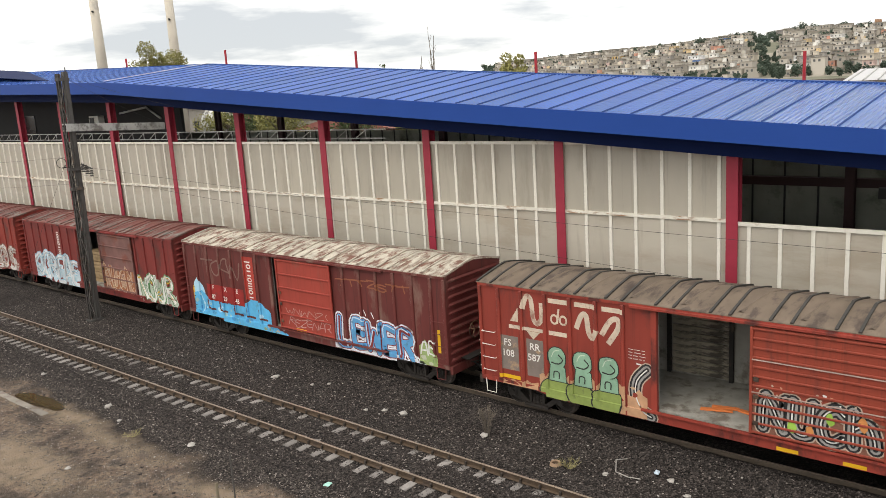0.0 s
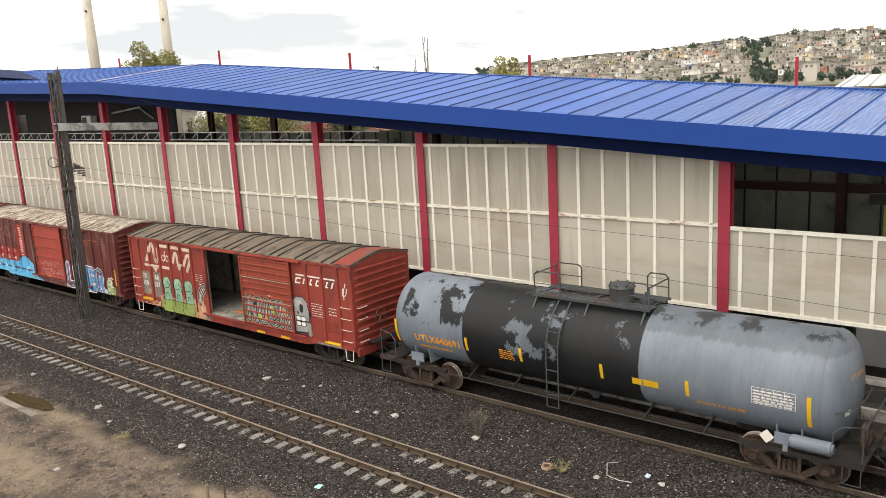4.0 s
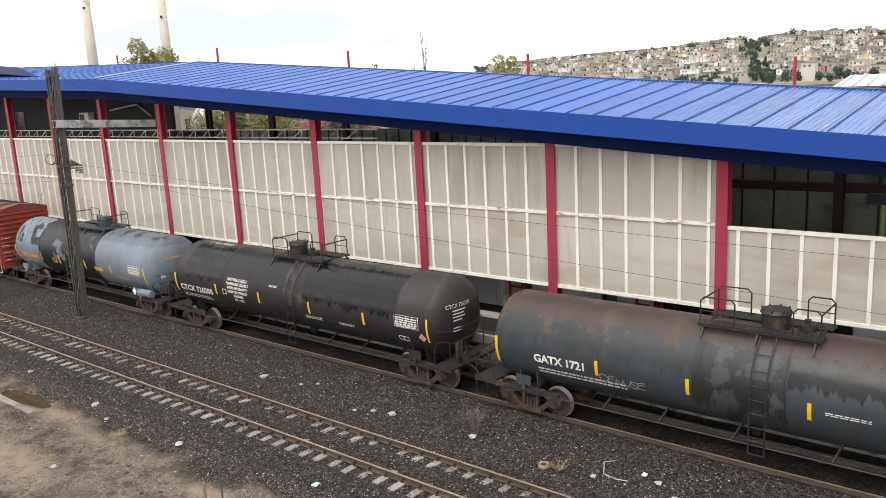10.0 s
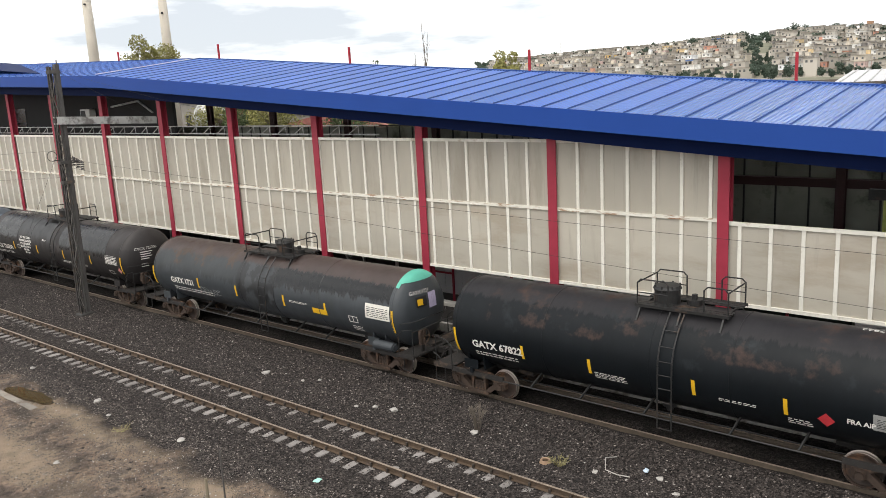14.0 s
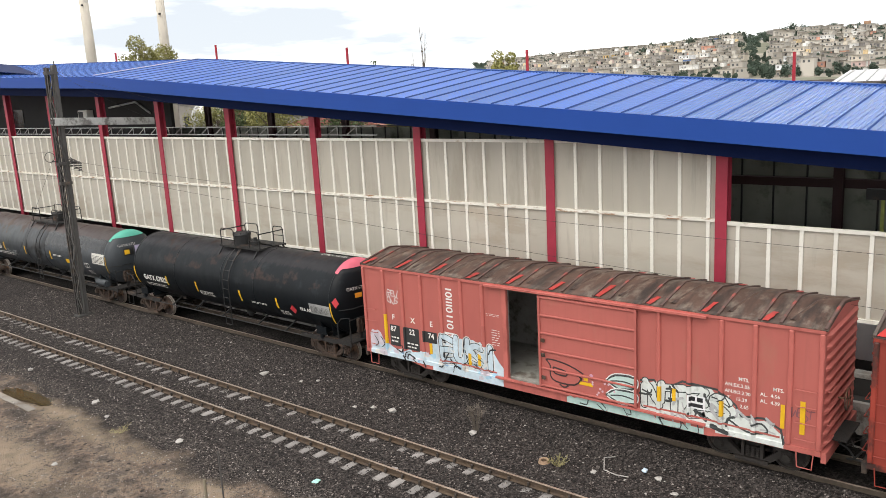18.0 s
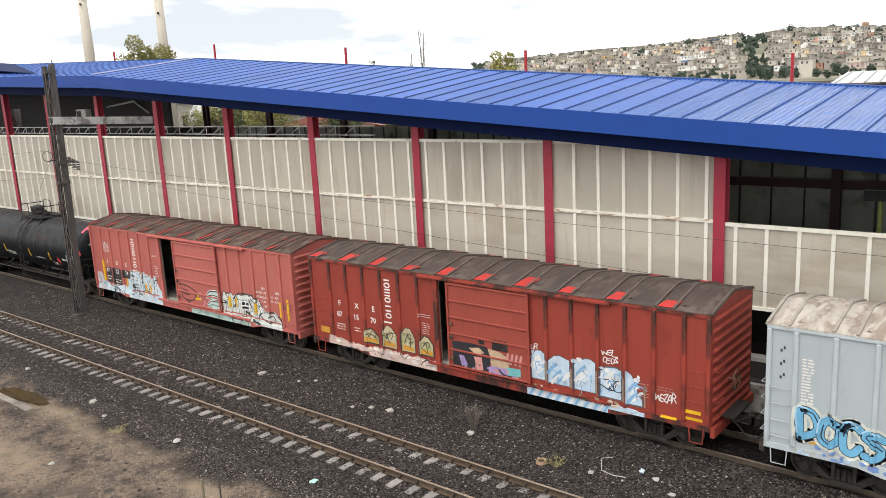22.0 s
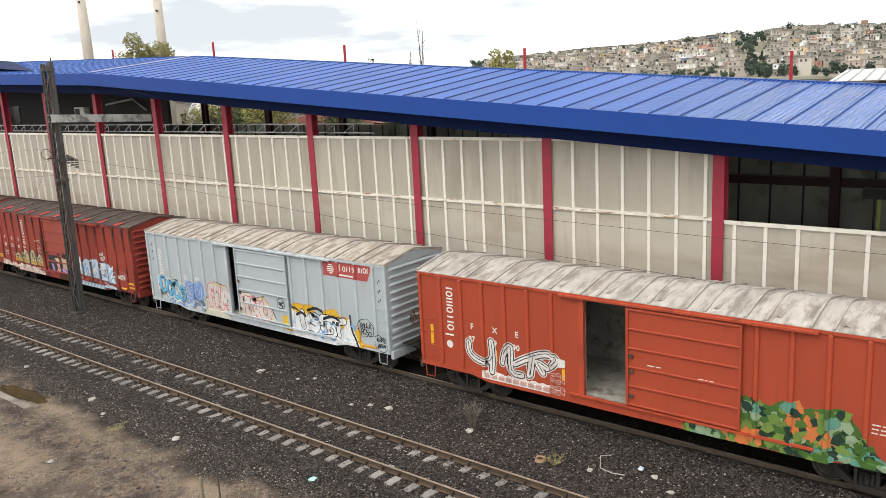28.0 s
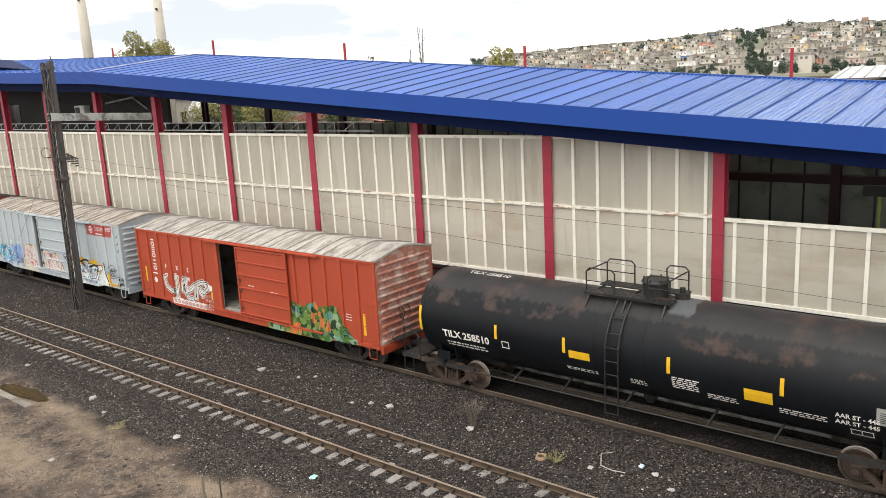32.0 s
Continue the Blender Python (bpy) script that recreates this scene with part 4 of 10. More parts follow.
    rows = [[bm.verts.new((x, y, roof_profile(y) + (0.022 * math.sin((i % 4) / 4 * math.pi) if 1 < j < 11 else 0))) for j, y in enumerate(ys)] for i, x in enumerate(xs_r)]
    for a, b in zip(rows[:-1], rows[1:]):
        for i in range(len(ys) - 1):
            bm.faces.new((a[i], b[i], b[i + 1], a[i + 1]))
    bmesh.ops.recalc_face_normals(bm, faces=bm.faces)
    bmesh.ops.solidify(bm, geom=bm.faces[:], thickness=0.03)
    part("roof", bm, roof_m, car, smooth=True)
    def seam():
        b2 = bmesh.new()
        yy = np.linspace(-SIDE - 0.03, SIDE + 0.03, 9)
        for a, b in zip(yy[:-1], yy[1:]):
            bar(b2, (0, a, roof_profile(a) + 0.02), (0, b, roof_profile(b) + 0.02), 0.07, 0.05)
        return b2
    def crease():
        b2 = bmesh.new()
        p = [(-0.3 + 0.6 * t, -1.3 + 2.6 * t) for t in np.linspace(0, 1, 8)]
        rows_c = []
        for x, y in p:
            zc = roof_profile(y) + 0.012
            rows_c.append([b2.verts.new((x - 0.07, y, zc)), b2.verts.new((x, y, zc + 0.025)), b2.verts.new((x + 0.07, y, zc))])
        for a, b in zip(rows_c[:-1], rows_c[1:]):
            b2.faces.new((a[0], b[0], b[1], a[1]))
            b2.faces.new((a[1], b[1], b[2], a[2]))
        bmesh.ops.recalc_face_normals(b2, faces=b2.faces)
        return b2
    for k in range(N + 1):
        x = -L + 2 * L * k / N
        shared("roof_seam", "seam" + roof_rib.name, seam, roof_rib, car, pose(x, 0, 0))
        if k < N:
            shared("roof_seam", "seam" + roof_rib.name, seam, roof_rib, car, pose(x + 0.5, 0, 0))
            shared("roof_crease", "crease" + roof_m.name, crease, roof_m, car, pose(x + 0.5 + (2 * L / N - 0.5) / 2, 0, 0))
    # ribbed ends
    def end_bm():
        b2 = bmesh.new()
        z, prof = 1.0, []
        nn = 11
        hh = (EAVE - 0.08 - 1.0) / nn
        for k in range(nn):
            z0 = 1.0 + k * hh
            prof += [(0.0, z0), (0.0, z0 + hh * 0.3), (0.075, z0 + hh * 0.48), (0.075, z0 + hh * 0.62), (0.0, z0 + hh * 0.8)]
        prof.append((0.0, EAVE - 0.08))
        cols = []
        for y, f in ((-SIDE + 0.002, 0), (-SIDE + 0.1, 0), (-SIDE + 0.25, 1), (SIDE - 0.25, 1), (SIDE - 0.1, 0), (SIDE - 0.002, 0)):
            cols.append([b2.verts.new((d * f + 0.002, y, zz)) for d, zz in prof])
        for a, b in zip(cols[:-1], cols[1:]):
            for i in range(len(prof) - 1):
                b2.faces.new((a[i], b[i], b[i + 1], a[i + 1]))
        g = [b2.verts.new((0.002, y, roof_profile(y) - 0.01)) for y in np.linspace(-SIDE, SIDE, 9)]
        g += [b2.verts.new((0.002, SIDE - 0.001, EAVE - 0.08)), b2.verts.new((0.002, -SIDE + 0.001, EAVE - 0.08))]
        b2.faces.new(g)
        bmesh.ops.recalc_face_normals(b2, faces=b2.faces)
        bmesh.ops.solidify(b2, geom=b2.faces[:], thickness=0.02)
        return b2
    for s in (-1, 1):
        shared("end_wall", "end" + end_m.name, end_bm, end_m, car, pose(s * L, 0, 0, 0, 0, 0 if s > 0 else 180), label=end_label)
        part("end_sill", boxm(min(s * L, s * (L + 0.12)), max(s * L, s * (L + 0.12)), -SIDE + 0.01, SIDE - 0.01, 0.72, 0.995), body if s > 0 else M_BLACKSTEEL, car)
        coupler(car, s * (L + 0.1), s)
        air_hose(car, s * (L + 0.1), s)
        truck(car, s * (L - 1.75), 0.43, M_DARKCAST, "darkcast", [M_DARKCAST, M_DULLTREAD])
        # ladders and stirrups
        rm = rung_m or body
        for k in range(4):
            z = 1.25 + 0.42 * k
            x = s * (L - 0.36)
            bm = pipe(bmesh.new(), [(x - 0.24, -SIDE - 0.03, z), (x - 0.24, -SIDE - 0.1, z), (x + 0.24, -SIDE - 0.1, z), (x + 0.24, -SIDE - 0.03, z)], 0.025, 5)
            part("grab_iron", bm, rm, car)
            bm = pipe(bmesh.new(), [(s * (L + 0.06), -SIDE + 0.12, z), (s * (L + 0.14), -SIDE + 0.12, z), (s * (L + 0.14), -SIDE + 0.55, z), (s * (L + 0.06), -SIDE + 0.55, z)], 0.025, 5)
            part("grab_iron", bm, rm, car)
        x = s * (L - 0.36)
        bm = pipe(bmesh.new(), [(x - 0.2, -SIDE - 0.02, SILL + 0.05), (x - 0.17, -SIDE - 0.03, 0.5), (x + 0.17, -SIDE - 0.03, 0.5), (x + 0.2, -SIDE - 0.02, SILL + 0.05)], 0.035, 5)
        part("stirrup", bm, rm, car)
    # hand brake on one end
    s = brake_end
    bm = bmesh.new()
    ring = [(s * (L + 0.3), -0.45 + 0.28 * math.cos(a), 2.05 + 0.28 * math.sin(a)) for a in np.linspace(0, 2 * math.pi, 15)]
    pipe(bm, ring, 0.035, 5)
    for k in range(3):
        a = 2.1 * k
        bar(bm, (s * (L + 0.3), -0.45, 2.05), (s * (L + 0.3), -0.45 + 0.28 * math.cos(a), 2.05 + 0.28 * math.sin(a)), 0.03)
    bar(bm, (s * (L + 0.08), -0.45, 2.05), (s * (L + 0.31), -0.45, 2.05), 0.05, sides=6)
    part("hand_brake", bm, M_TRUCK, car)
    part("brake_platform", boxm(s * L + (0.1 if s > 0 else -0.45), s * L + (0.45 if s > 0 else -0.1), -1.0, 0.3, 1.15, 1.19), M_BLACKSTEEL, car)
    # sliding door on its rails
    d0, d1 = door_at, door_at + 3.05
    door = part("door", boxm(d0, d1, -SIDE - 0.085, -SIDE - 0.04, FLOOR - 0.02, 3.9), door_m, car, "ribbed sliding door")
    for k in range(ribs_door + 1):
        z = FLOOR + 0.03 + (3.82 - FLOOR) * k / ribs_door
        part("door_rib", boxm(d0, d1, -SIDE - 0.125, -SIDE - 0.086, z - 0.03, z + 0.03, bevel=0.012), door_m, door)
    for x in (d0, d1):
        part("door_stile", boxm(x - 0.035, x + 0.035, -SIDE - 0.128, -SIDE - 0.0865, FLOOR - 0.02, 3.9), door_m, door)
    for z in (1.35, 2.05, 2.5):
        part("door_lock", boxm(d0 + 0.06, d0 + 0.2, -SIDE - 0.16, -SIDE - 0.129, z, z + 0.12, bevel=0.02), M_TRUCK, door)
    part("door_track", boxm(-2.2, 4.75, -SIDE - 0.14, -SIDE - 0.036, 3.94, 4.0), post_m, car)
    part("door_rail", boxm(-1.9, 4.75, -SIDE - 0.12, -SIDE - 0.036, FLOOR - 0.1, FLOOR - 0.04), post_m, car)
    for x in (OP0 - 0.09, OP1 + 0.09):
        part("door_post", boxm(x - 0.08, x + 0.08, -SIDE - 0.038, -SIDE + 0.05, 1.03, 3.935), post_m, car)
    surf_door = lambda x, z: -SIDE - 0.092
    surf_door.cuts, surf_door.floor = [], None
    return car, surf, surf_door

# ---- tank cars ----
def tank_paint(name, base, rough, layers, spec=0.25, blur=0.0):
    """Weathered shell paint. Each layer: colour, roughness, x from and to, ragged ends, z from, length of its runs, break-up."""
    m = bpy.data.materials.new(name)
    m.use_nodes = True
    n, l = m.node_tree.nodes, m.node_tree.links
    b = n["Principled BSDF"]
    tc = n.new("ShaderNodeTexCoord")
    sep = n.new("ShaderNodeSeparateXYZ")
    l.new(tc.outputs["Object"], sep.inputs[0])

    def tex(scale, stretch=(1, 1, 1), detail=6, rgh=0.6, shift=0.0):
        mp = n.new("ShaderNodeMapping")
        mp.inputs["Scale"].default_value = stretch
        mp.inputs["Location"].default_value = (shift, shift * 0.7, 0)
        l.new(tc.outputs["Object"], mp.inputs["Vector"])
        t = n.new("ShaderNodeTexNoise")
        t.inputs["Scale"].default_value, t.inputs["Detail"].default_value, t.inputs["Roughness"].default_value = scale, detail, rgh
        l.new(mp.outputs["Vector"], t.inputs["Vector"])
        return t.outputs["Fac"]

    def mrange(src, a, c, lo=0.0, hi=1.0):
        r = n.new("ShaderNodeMapRange")
        for i, v in enumerate((a, c, lo, hi)):
            r.inputs[i + 1].default_value = v
        l.new(src, r.inputs[0])
        return r.outputs[0]

    def math_node(op, *vals):
        x = n.new("ShaderNodeMath")
        x.operation = op
        for i, v in enumerate(vals):
            if isinstance(v, (int, float)):
                x.inputs[i].default_value = v
            else:
                l.new(v, x.inputs[i])
        return x.outputs[0]

    def mix(f, a, c):
        x = n.new("ShaderNodeMixRGB")
        l.new(f, x.inputs[0])
        for i, v in ((1, a), (2, c)):
            if isinstance(v, tuple):
                x.inputs[i].default_value = (*v, 1)
            else:
                l.new(v, x.inputs[i])
        return x.outputs[0]

    col, rgh = base, (rough,) * 3
    for k, (c, r, x0, x1, ragged, z0, drip, brk) in enumerate(layers):
        wob = math_node("MULTIPLY_ADD", tex(2.6, (1, 1, 0.7), 8, 0.68, 3.7 * k), ragged, sep.outputs["X"])
        e = 0.012 + 0.03 * ragged
        f = math_node("MULTIPLY", mrange(wob, x0 + ragged * 0.5 - e, x0 + ragged * 0.5 + e), mrange(wob, x1 + ragged * 0.5 - e, x1 + ragged * 0.5 + e, 1.0, 0.0))
        runs = math_node("MULTIPLY_ADD", tex(5.5, (1.0, 0.05, 0.03), 6, 0.72, 5.1 * k), drip, sep.outputs["Z"])
        f = math_node("MULTIPLY", f, mrange(runs, z0 + 0.5 * drip - 0.02, z0 + 0.5 * drip + 0.05))
        if brk:
            f = math_node("MULTIPLY", f, mrange(tex(1.1, (1, 1, 0.9), 9, 0.66, 11.3 * k + 2), brk - blur * 0.3, brk + 0.035 + blur))
        col = mix(f, col, c)
        rgh = mix(f, rgh, (r,) * 3)
    tone = mrange(tex(0.8, (1, 1, 0.6), 7), 0.3, 0.7, 0.8, 1.2)
    grain = mrange(tex(9, (1, 0.2, 0.15), 6, 0.7), 0.3, 0.7, 0.92, 1.09)
    sc = n.new("ShaderNodeVectorMath")
    sc.operation = "SCALE"
    l.new(col, sc.inputs[0])
    l.new(math_node("MULTIPLY", tone, grain), sc.inputs[3])
    b.inputs["Specular IOR Level"].default_value = spec
    l.new(sc.outputs[0], b.inputs["Base Color"])
    l.new(math_node("ADD", rgh, mrange(tex(2.2, (1, 1, 0.5), 5), 0.3, 0.7, -0.06, 0.12)), b.inputs["Roughness"])
    bp = n.new("ShaderNodeBump")
    bp.inputs["Strength"].default_value, bp.inputs["Distance"].default_value = 0.25, 0.02
    l.new(tex(1.6, (1, 0.6, 0.6), 3), bp.inputs["Height"])
    l.new(bp.outputs[0], b.inputs["Normal"])
    return m


HEAD = 0.42


def tankcar(centre, half, r, c, paint_m, label, truck_x, trim, ladder_x=0.45, plat=(-1.5, 1.7), dome_x=-0.3, bands=(), rail_tall=0.75):
    car = car_root("tank_car", centre, label, "tank car")
    # shell with dished ends, lathed along x
    bm = bmesh.new()
    prof = []
    head = r * HEAD
    for k in range(9):
        a = math.pi / 2 * k / 8
        prof.append((-half + head * (1 - math.sin(a)), r * math.cos(math.pi / 2 - a) if k else 0.02))
    straight = np.linspace(-half + head, half - head, 26)[1:-1]
    left = [(-half + head * (1 - math.sin(math.pi / 2 * (8 - k) / 8)), max(0.02, r * math.sin(math.pi / 2 * k / 8))) for k in range(9)]
    prof = left + [(x, r) for x in straight] + [(-x, rr) for x, rr in left[::-1]]
    segs = 48
    rings = [[bm.verts.new((x, rr * math.cos(2 * math.pi * i / segs), c + rr * math.sin(2 * math.pi * i / segs))) for i in range(segs)] for x, rr in prof]
    for a, b in zip(rings[:-1], rings[1:]):
        for i in range(segs):
            bm.faces.new((a[i], a[(i + 1) % segs], b[(i + 1) % segs], b[i]))
    bm.faces.new(rings[0][::-1])
    bm.faces.new(rings[-1])
    bmesh.ops.recalc_face_normals(bm, faces=bm.faces)
    part("tank", bm, paint_m, car, smooth=True)
    for x in (-half + head, half - head, *bands):
        bm = bmesh.new()
        sec = [(x - 0.03, r - 0.01), (x - 0.015, r + 0.013), (x + 0.015, r + 0.013), (x + 0.03, r - 0.01)]
        hoop = [[bm.verts.new((sx, sr * math.cos(2 * math.pi * i / 48), c + sr * math.sin(2 * math.pi * i / 48))) for i in range(48)] for sx, sr in sec]
        for ha, hb in zip(hoop[:-1], hoop[1:]):
            for i in range(48):
                bm.faces.new((ha[i], ha[(i + 1) % 48], hb[(i + 1) % 48], hb[i]))
        part("weld_band", bm, paint_m, car, smooth=True)
    surf = tank_surface(c, r)
    crown = c + r
    # manway, walkway and railing on the crown
    p0, p1 = plat
    w = 0.62
    for y in np.linspace(-w, w, 9):
        if abs(y) > 0.3:
            part("walkway_slat", boxm(p0, p1, y - 0.06, y + 0.06, crown + 0.02, crown + 0.05), trim, car)
    part("walkway_edge", boxm(p0, p1, -w - 0.1, -w - 0.06, crown - 0.02, crown + 0.06), trim, car)
    part("walkway_edge", boxm(p0, p1, w + 0.06, w + 0.1, crown - 0.02, crown + 0.06), trim, car)
    for x in (p0 + 0.15, (p0 + p1) / 2, p1 - 0.15):
        bm = bmesh.new()
        for s in (-1, 1):
            bar(bm, (x, s * w, crown + 0.02), (x, s * 0.66 * r * 0.98, c + math.sqrt(max(0.05, r * r - (0.66 * r) ** 2))), 0.05)
        bar(bm, (x, -w, crown + 0.01), (x, w, crown + 0.01), 0.05)
        part("walkway_bracket", bm, trim, car)
    bm = bmesh.new()
    bar(bm, (dome_x, 0, crown - 0.1), (dome_x, 0, crown + 0.42), 0.72, sides=24)
    bar(bm, (dome_x, 0, crown + 0.42), (dome_x, 0, crown + 0.5), 0.8, 0.7, sides=24)
    dome = part("manway", bm, trim, car, "dark round manway with a bolted lid")
    for k in range(8):
        a = math.pi / 4 * k
        part("bolt", bar(bmesh.new(), (dome_x + 0.36 * math.cos(a), 0.36 * math.sin(a), crown + 0.36), (dome_x + 0.36 * math.cos(a), 0.36 * math.sin(a), crown + 0.53), 0.05, sides=6), trim, dome)
    vx = dome_x + 0.75
    bm = bmesh.new()
    bar(bm, (vx, 0.1, crown - 0.1), (vx, 0.1, crown + 0.16), 0.42, sides=16)
    bar(bm, (vx, 0.1, crown + 0.16), (vx, 0.1, crown + 0.3), 0.16, sides=10)
    part("safety_valve", bm, trim, car)
    for s in (-1, 1):
        a, b = (p0 + 0.05, p0 + 0.95) if s < 0 else (p1 - 0.7, p1 - 0.05)
        h = crown + rail_tall
        for y in (-w - 0.02, w + 0.02):
            post_rail = part("railing", pipe(bmesh.new(), [(a, y, crown + 0.03), (a, y, h - 0.1), (a + 0.1, y, h), (b - 0.1, y, h), (b, y, h - 0.1), (b, y, crown + 0.03)], 0.045, 6), trim, car, "dark steel tube railing")
            part("mid_rail", bar(bmesh.new(), (a, y, crown + rail_tall * 0.5), (b, y, crown + rail_tall * 0.5), 0.03, sides=5), trim, post_rail)
        x_out = a if s < 0 else b
        part("end_rail", bar(bmesh.new(), (x_out, -w, h - 0.1), (x_out, w, h - 0.1), 0.045, sides=6), trim, car)
    # side ladder
    zs = np.linspace(0.62, crown - 0.06, 9)
    def out(z):
        return -max(w + 0.1, math.sqrt(max(0, r * r - (z - c) ** 2)) + 0.1) if z > c else -r - 0.1
    lad = part("ladder", pipe(bmesh.new(), [(ladder_x - 0.2, out(z), z) for z in zs], 0.045, 5), trim, car)
    part("stile", pipe(bmesh.new(), [(ladder_x + 0.2, out(z), z) for z in zs], 0.045, 5), trim, lad)
    for z in zs[:-1]:
        part("rung", bar(bmesh.new(), (ladder_x - 0.2, out(z), z), (ladder_x + 0.2, out(z), z), 0.03, sides=5), trim, lad)
    # stub sills, saddles, end platforms, running pipe
    for s in (-1, 1):
        part("stub_sill", boxm(min(s * (truck_x - 1.6), s * (half + 0.3)), max(s * (truck_x - 1.6), s * (half + 0.3)), -0.28, 0.28, 0.72, 1.06), M_BLACKSTEEL, car)
        for x in (-0.3, 0.3):
            for yy in (-1, 1):
                bm = bmesh.new()
                extrude_xz_y(bm, s * truck_x + x, yy, c, r)
                part("saddle", bm, paint_m, car)
        part("end_platform", boxm(min(s * (half - 0.35), s * (half + 0.42)), max(s * (half - 0.35), s * (half + 0.42)), -1.38, 1.38, 0.9, 0.96), M_BLACKSTEEL, car)
        part("end_beam", boxm(min(s * (half - 0.35), s * (half + 0.42)), max(s * (half - 0.35), s * (half + 0.42)), -1.42, -1.381, 0.84, 1.0), M_BLACKSTEEL, car)
        part("side_sill", boxm(min(s * (truck_x - 1.2), s * (half - 0.351)), max(s * (truck_x - 1.2), s * (half - 0.351)), -1.4, -1.3, 0.8, 0.94), M_BLACKSTEEL, car)
        part("side_sill", boxm(min(s * (truck_x - 1.2), s * (half - 0.351)), max(s * (truck_x - 1.2), s * (half - 0.351)), 1.3, 1.4, 0.8, 0.94), M_BLACKSTEEL, car)
        e = s * (half + 0.36)
        for y in (-1.36, 1.36):
            part("end_handrail", pipe(bmesh.new(), [(s * (half - 0.3), y, 0.95), (s * (half - 0.3), y, 1.6), (s * (half - 0.1), y, 1.8), (e, y, 1.9), (e, y, 0.95)], 0.04, 6), trim, car)
        part("end_handrail", pipe(bmesh.new(), [(e, -1.34, 1.8), (e, 1.34, 1.8)], 0.04, 6), trim, car)
        x = s * (half + 0.15)
        bm = pipe(bmesh.new(), [(x - 0.2, -1.4, 0.9), (x - 0.2, -1.42, 0.42), (x + 0.2, -1.42, 0.42), (x + 0.2, -1.4, 0.9)], 0.035, 5)
        part("stirrup", bm, trim, car)
        if s > 0:
            hub = (half + 0.36, -0.75, 1.5)
            wheel_ring = pipe(bmesh.new(), [(hub[0], hub[1] + 0.27 * math.cos(a), hub[2] + 0.27 * math.sin(a)) for a in np.linspace(0, 2 * math.pi, 17)], 0.035, 5)
            for k in range(4):
                a = math.pi / 2 * k
                bar(wheel_ring, hub, (hub[0], hub[1] + 0.26 * math.cos(a), hub[2] + 0.26 * math.sin(a)), 0.03)
            part("hand_brake", wheel_ring, M_TRUCK, car)
            part("brake_housing", boxm(half + 0.2, half + 0.33, -0.9, -0.6, 1.2, 1.75, bevel=0.03), M_TRUCK, car)
            part("brake_stand", boxm(half + 0.24, half + 0.3, -0.82, -0.68, 0.96, 1.2), M_BLACKSTEEL, car)
        part("head_rail", pipe(bmesh.new(), [(s * (half - 0.3), -1.25, c - 0.25), (s * (half + 0.06), -0.85, c - 0.22), (s * (half + 0.12), 0, c - 0.2), (s * (half + 0.06), 0.85, c - 0.22), (s * (half - 0.3), 1.25, c - 0.25)], 0.035, 6), trim, car)
        coupler(car, s * (half + 0.2), s)
        air_hose(car, s * (half + 0.35), s)
        truck(car, s * truck_x, 0.457)
        # placard bracket over the truck
        bm = bmesh.new()
        box(bm, s * truck_x - 0.27, s * truck_x + 0.27, -1.42, -1.39, 1.06, 1.36)
        bar(bm, (s * truck_x, -1.38, 0.9), (s * truck_x, -1.38, 1.1), 0.12)
        part("placard_bracket", bm, paint_m, car)
    for y in (-1.36, 1.36):
        bm = pipe(bmesh.new(), [(-truck_x + 1.2, y, 0.82), (truck_x - 1.2, y, 0.82)], 0.05, 6)
        for x in (-3.9, -2.2, -0.2, 2.2, 3.9):
            bar(bm, (x, y, 0.82), (x + 0.12, y * 0.62, c - math.sqrt(max(0.02, r * r - (y * 0.62) ** 2)) + 0.02), 0.05)
        part("running_pipe", bm, M_BLACKTRIM, car)
    part("brake_rod", pipe(bmesh.new(), [(-truck_x + 1.2, -0.4, 0.58), (truck_x - 1.2, -0.4, 0.58)], 0.05, 6), M_BLACKTRIM, car)
    bm = bmesh.new()
    bar(bm, (0.0, 0, c - r - 0.22), (0.0, 0, c - r + 0.1), 0.4, sides=14)
    bar(bm, (0.0, 0, c - r - 0.34), (0.0, 0, c - r - 0.2), 0.22, sides=10)
    part("bottom_outlet", bm, trim, car)
    return car, surf


def extrude_xz_y(bm, x, side, c, r):
    """One saddle plate: from the sill up to the round of the shell."""
    pts = [(side * 0.29, 0.95), (side * 1.1, 0.95)] + [(side * r * math.sin(a), c - r * math.cos(a)) for a in np.linspace(0.95, 0.2, 7)]
    a = [bm.verts.new((x - 0.02, y, z)) for y, z in pts]
    b = [bm.verts.new((x + 0.02, y, z)) for y, z in pts]
    bm.faces.new(a)
    bm.faces.new(b[::-1])
    for i in range(len(pts)):
        j = (i + 1) % len(pts)
        bm.faces.new((a[i], b[i], b[j], a[j]))
    bmesh.ops.recalc_face_normals(bm, faces=bm.faces)


def diamond(car, surf, x, z, s, material, name="placard"):
    bm = bmesh.new()
    poly(bm, [(x - s, z), (x, z - s), (x + s, z), (x, z + s)])
    return part(name, conform(bm, surf), material, car)


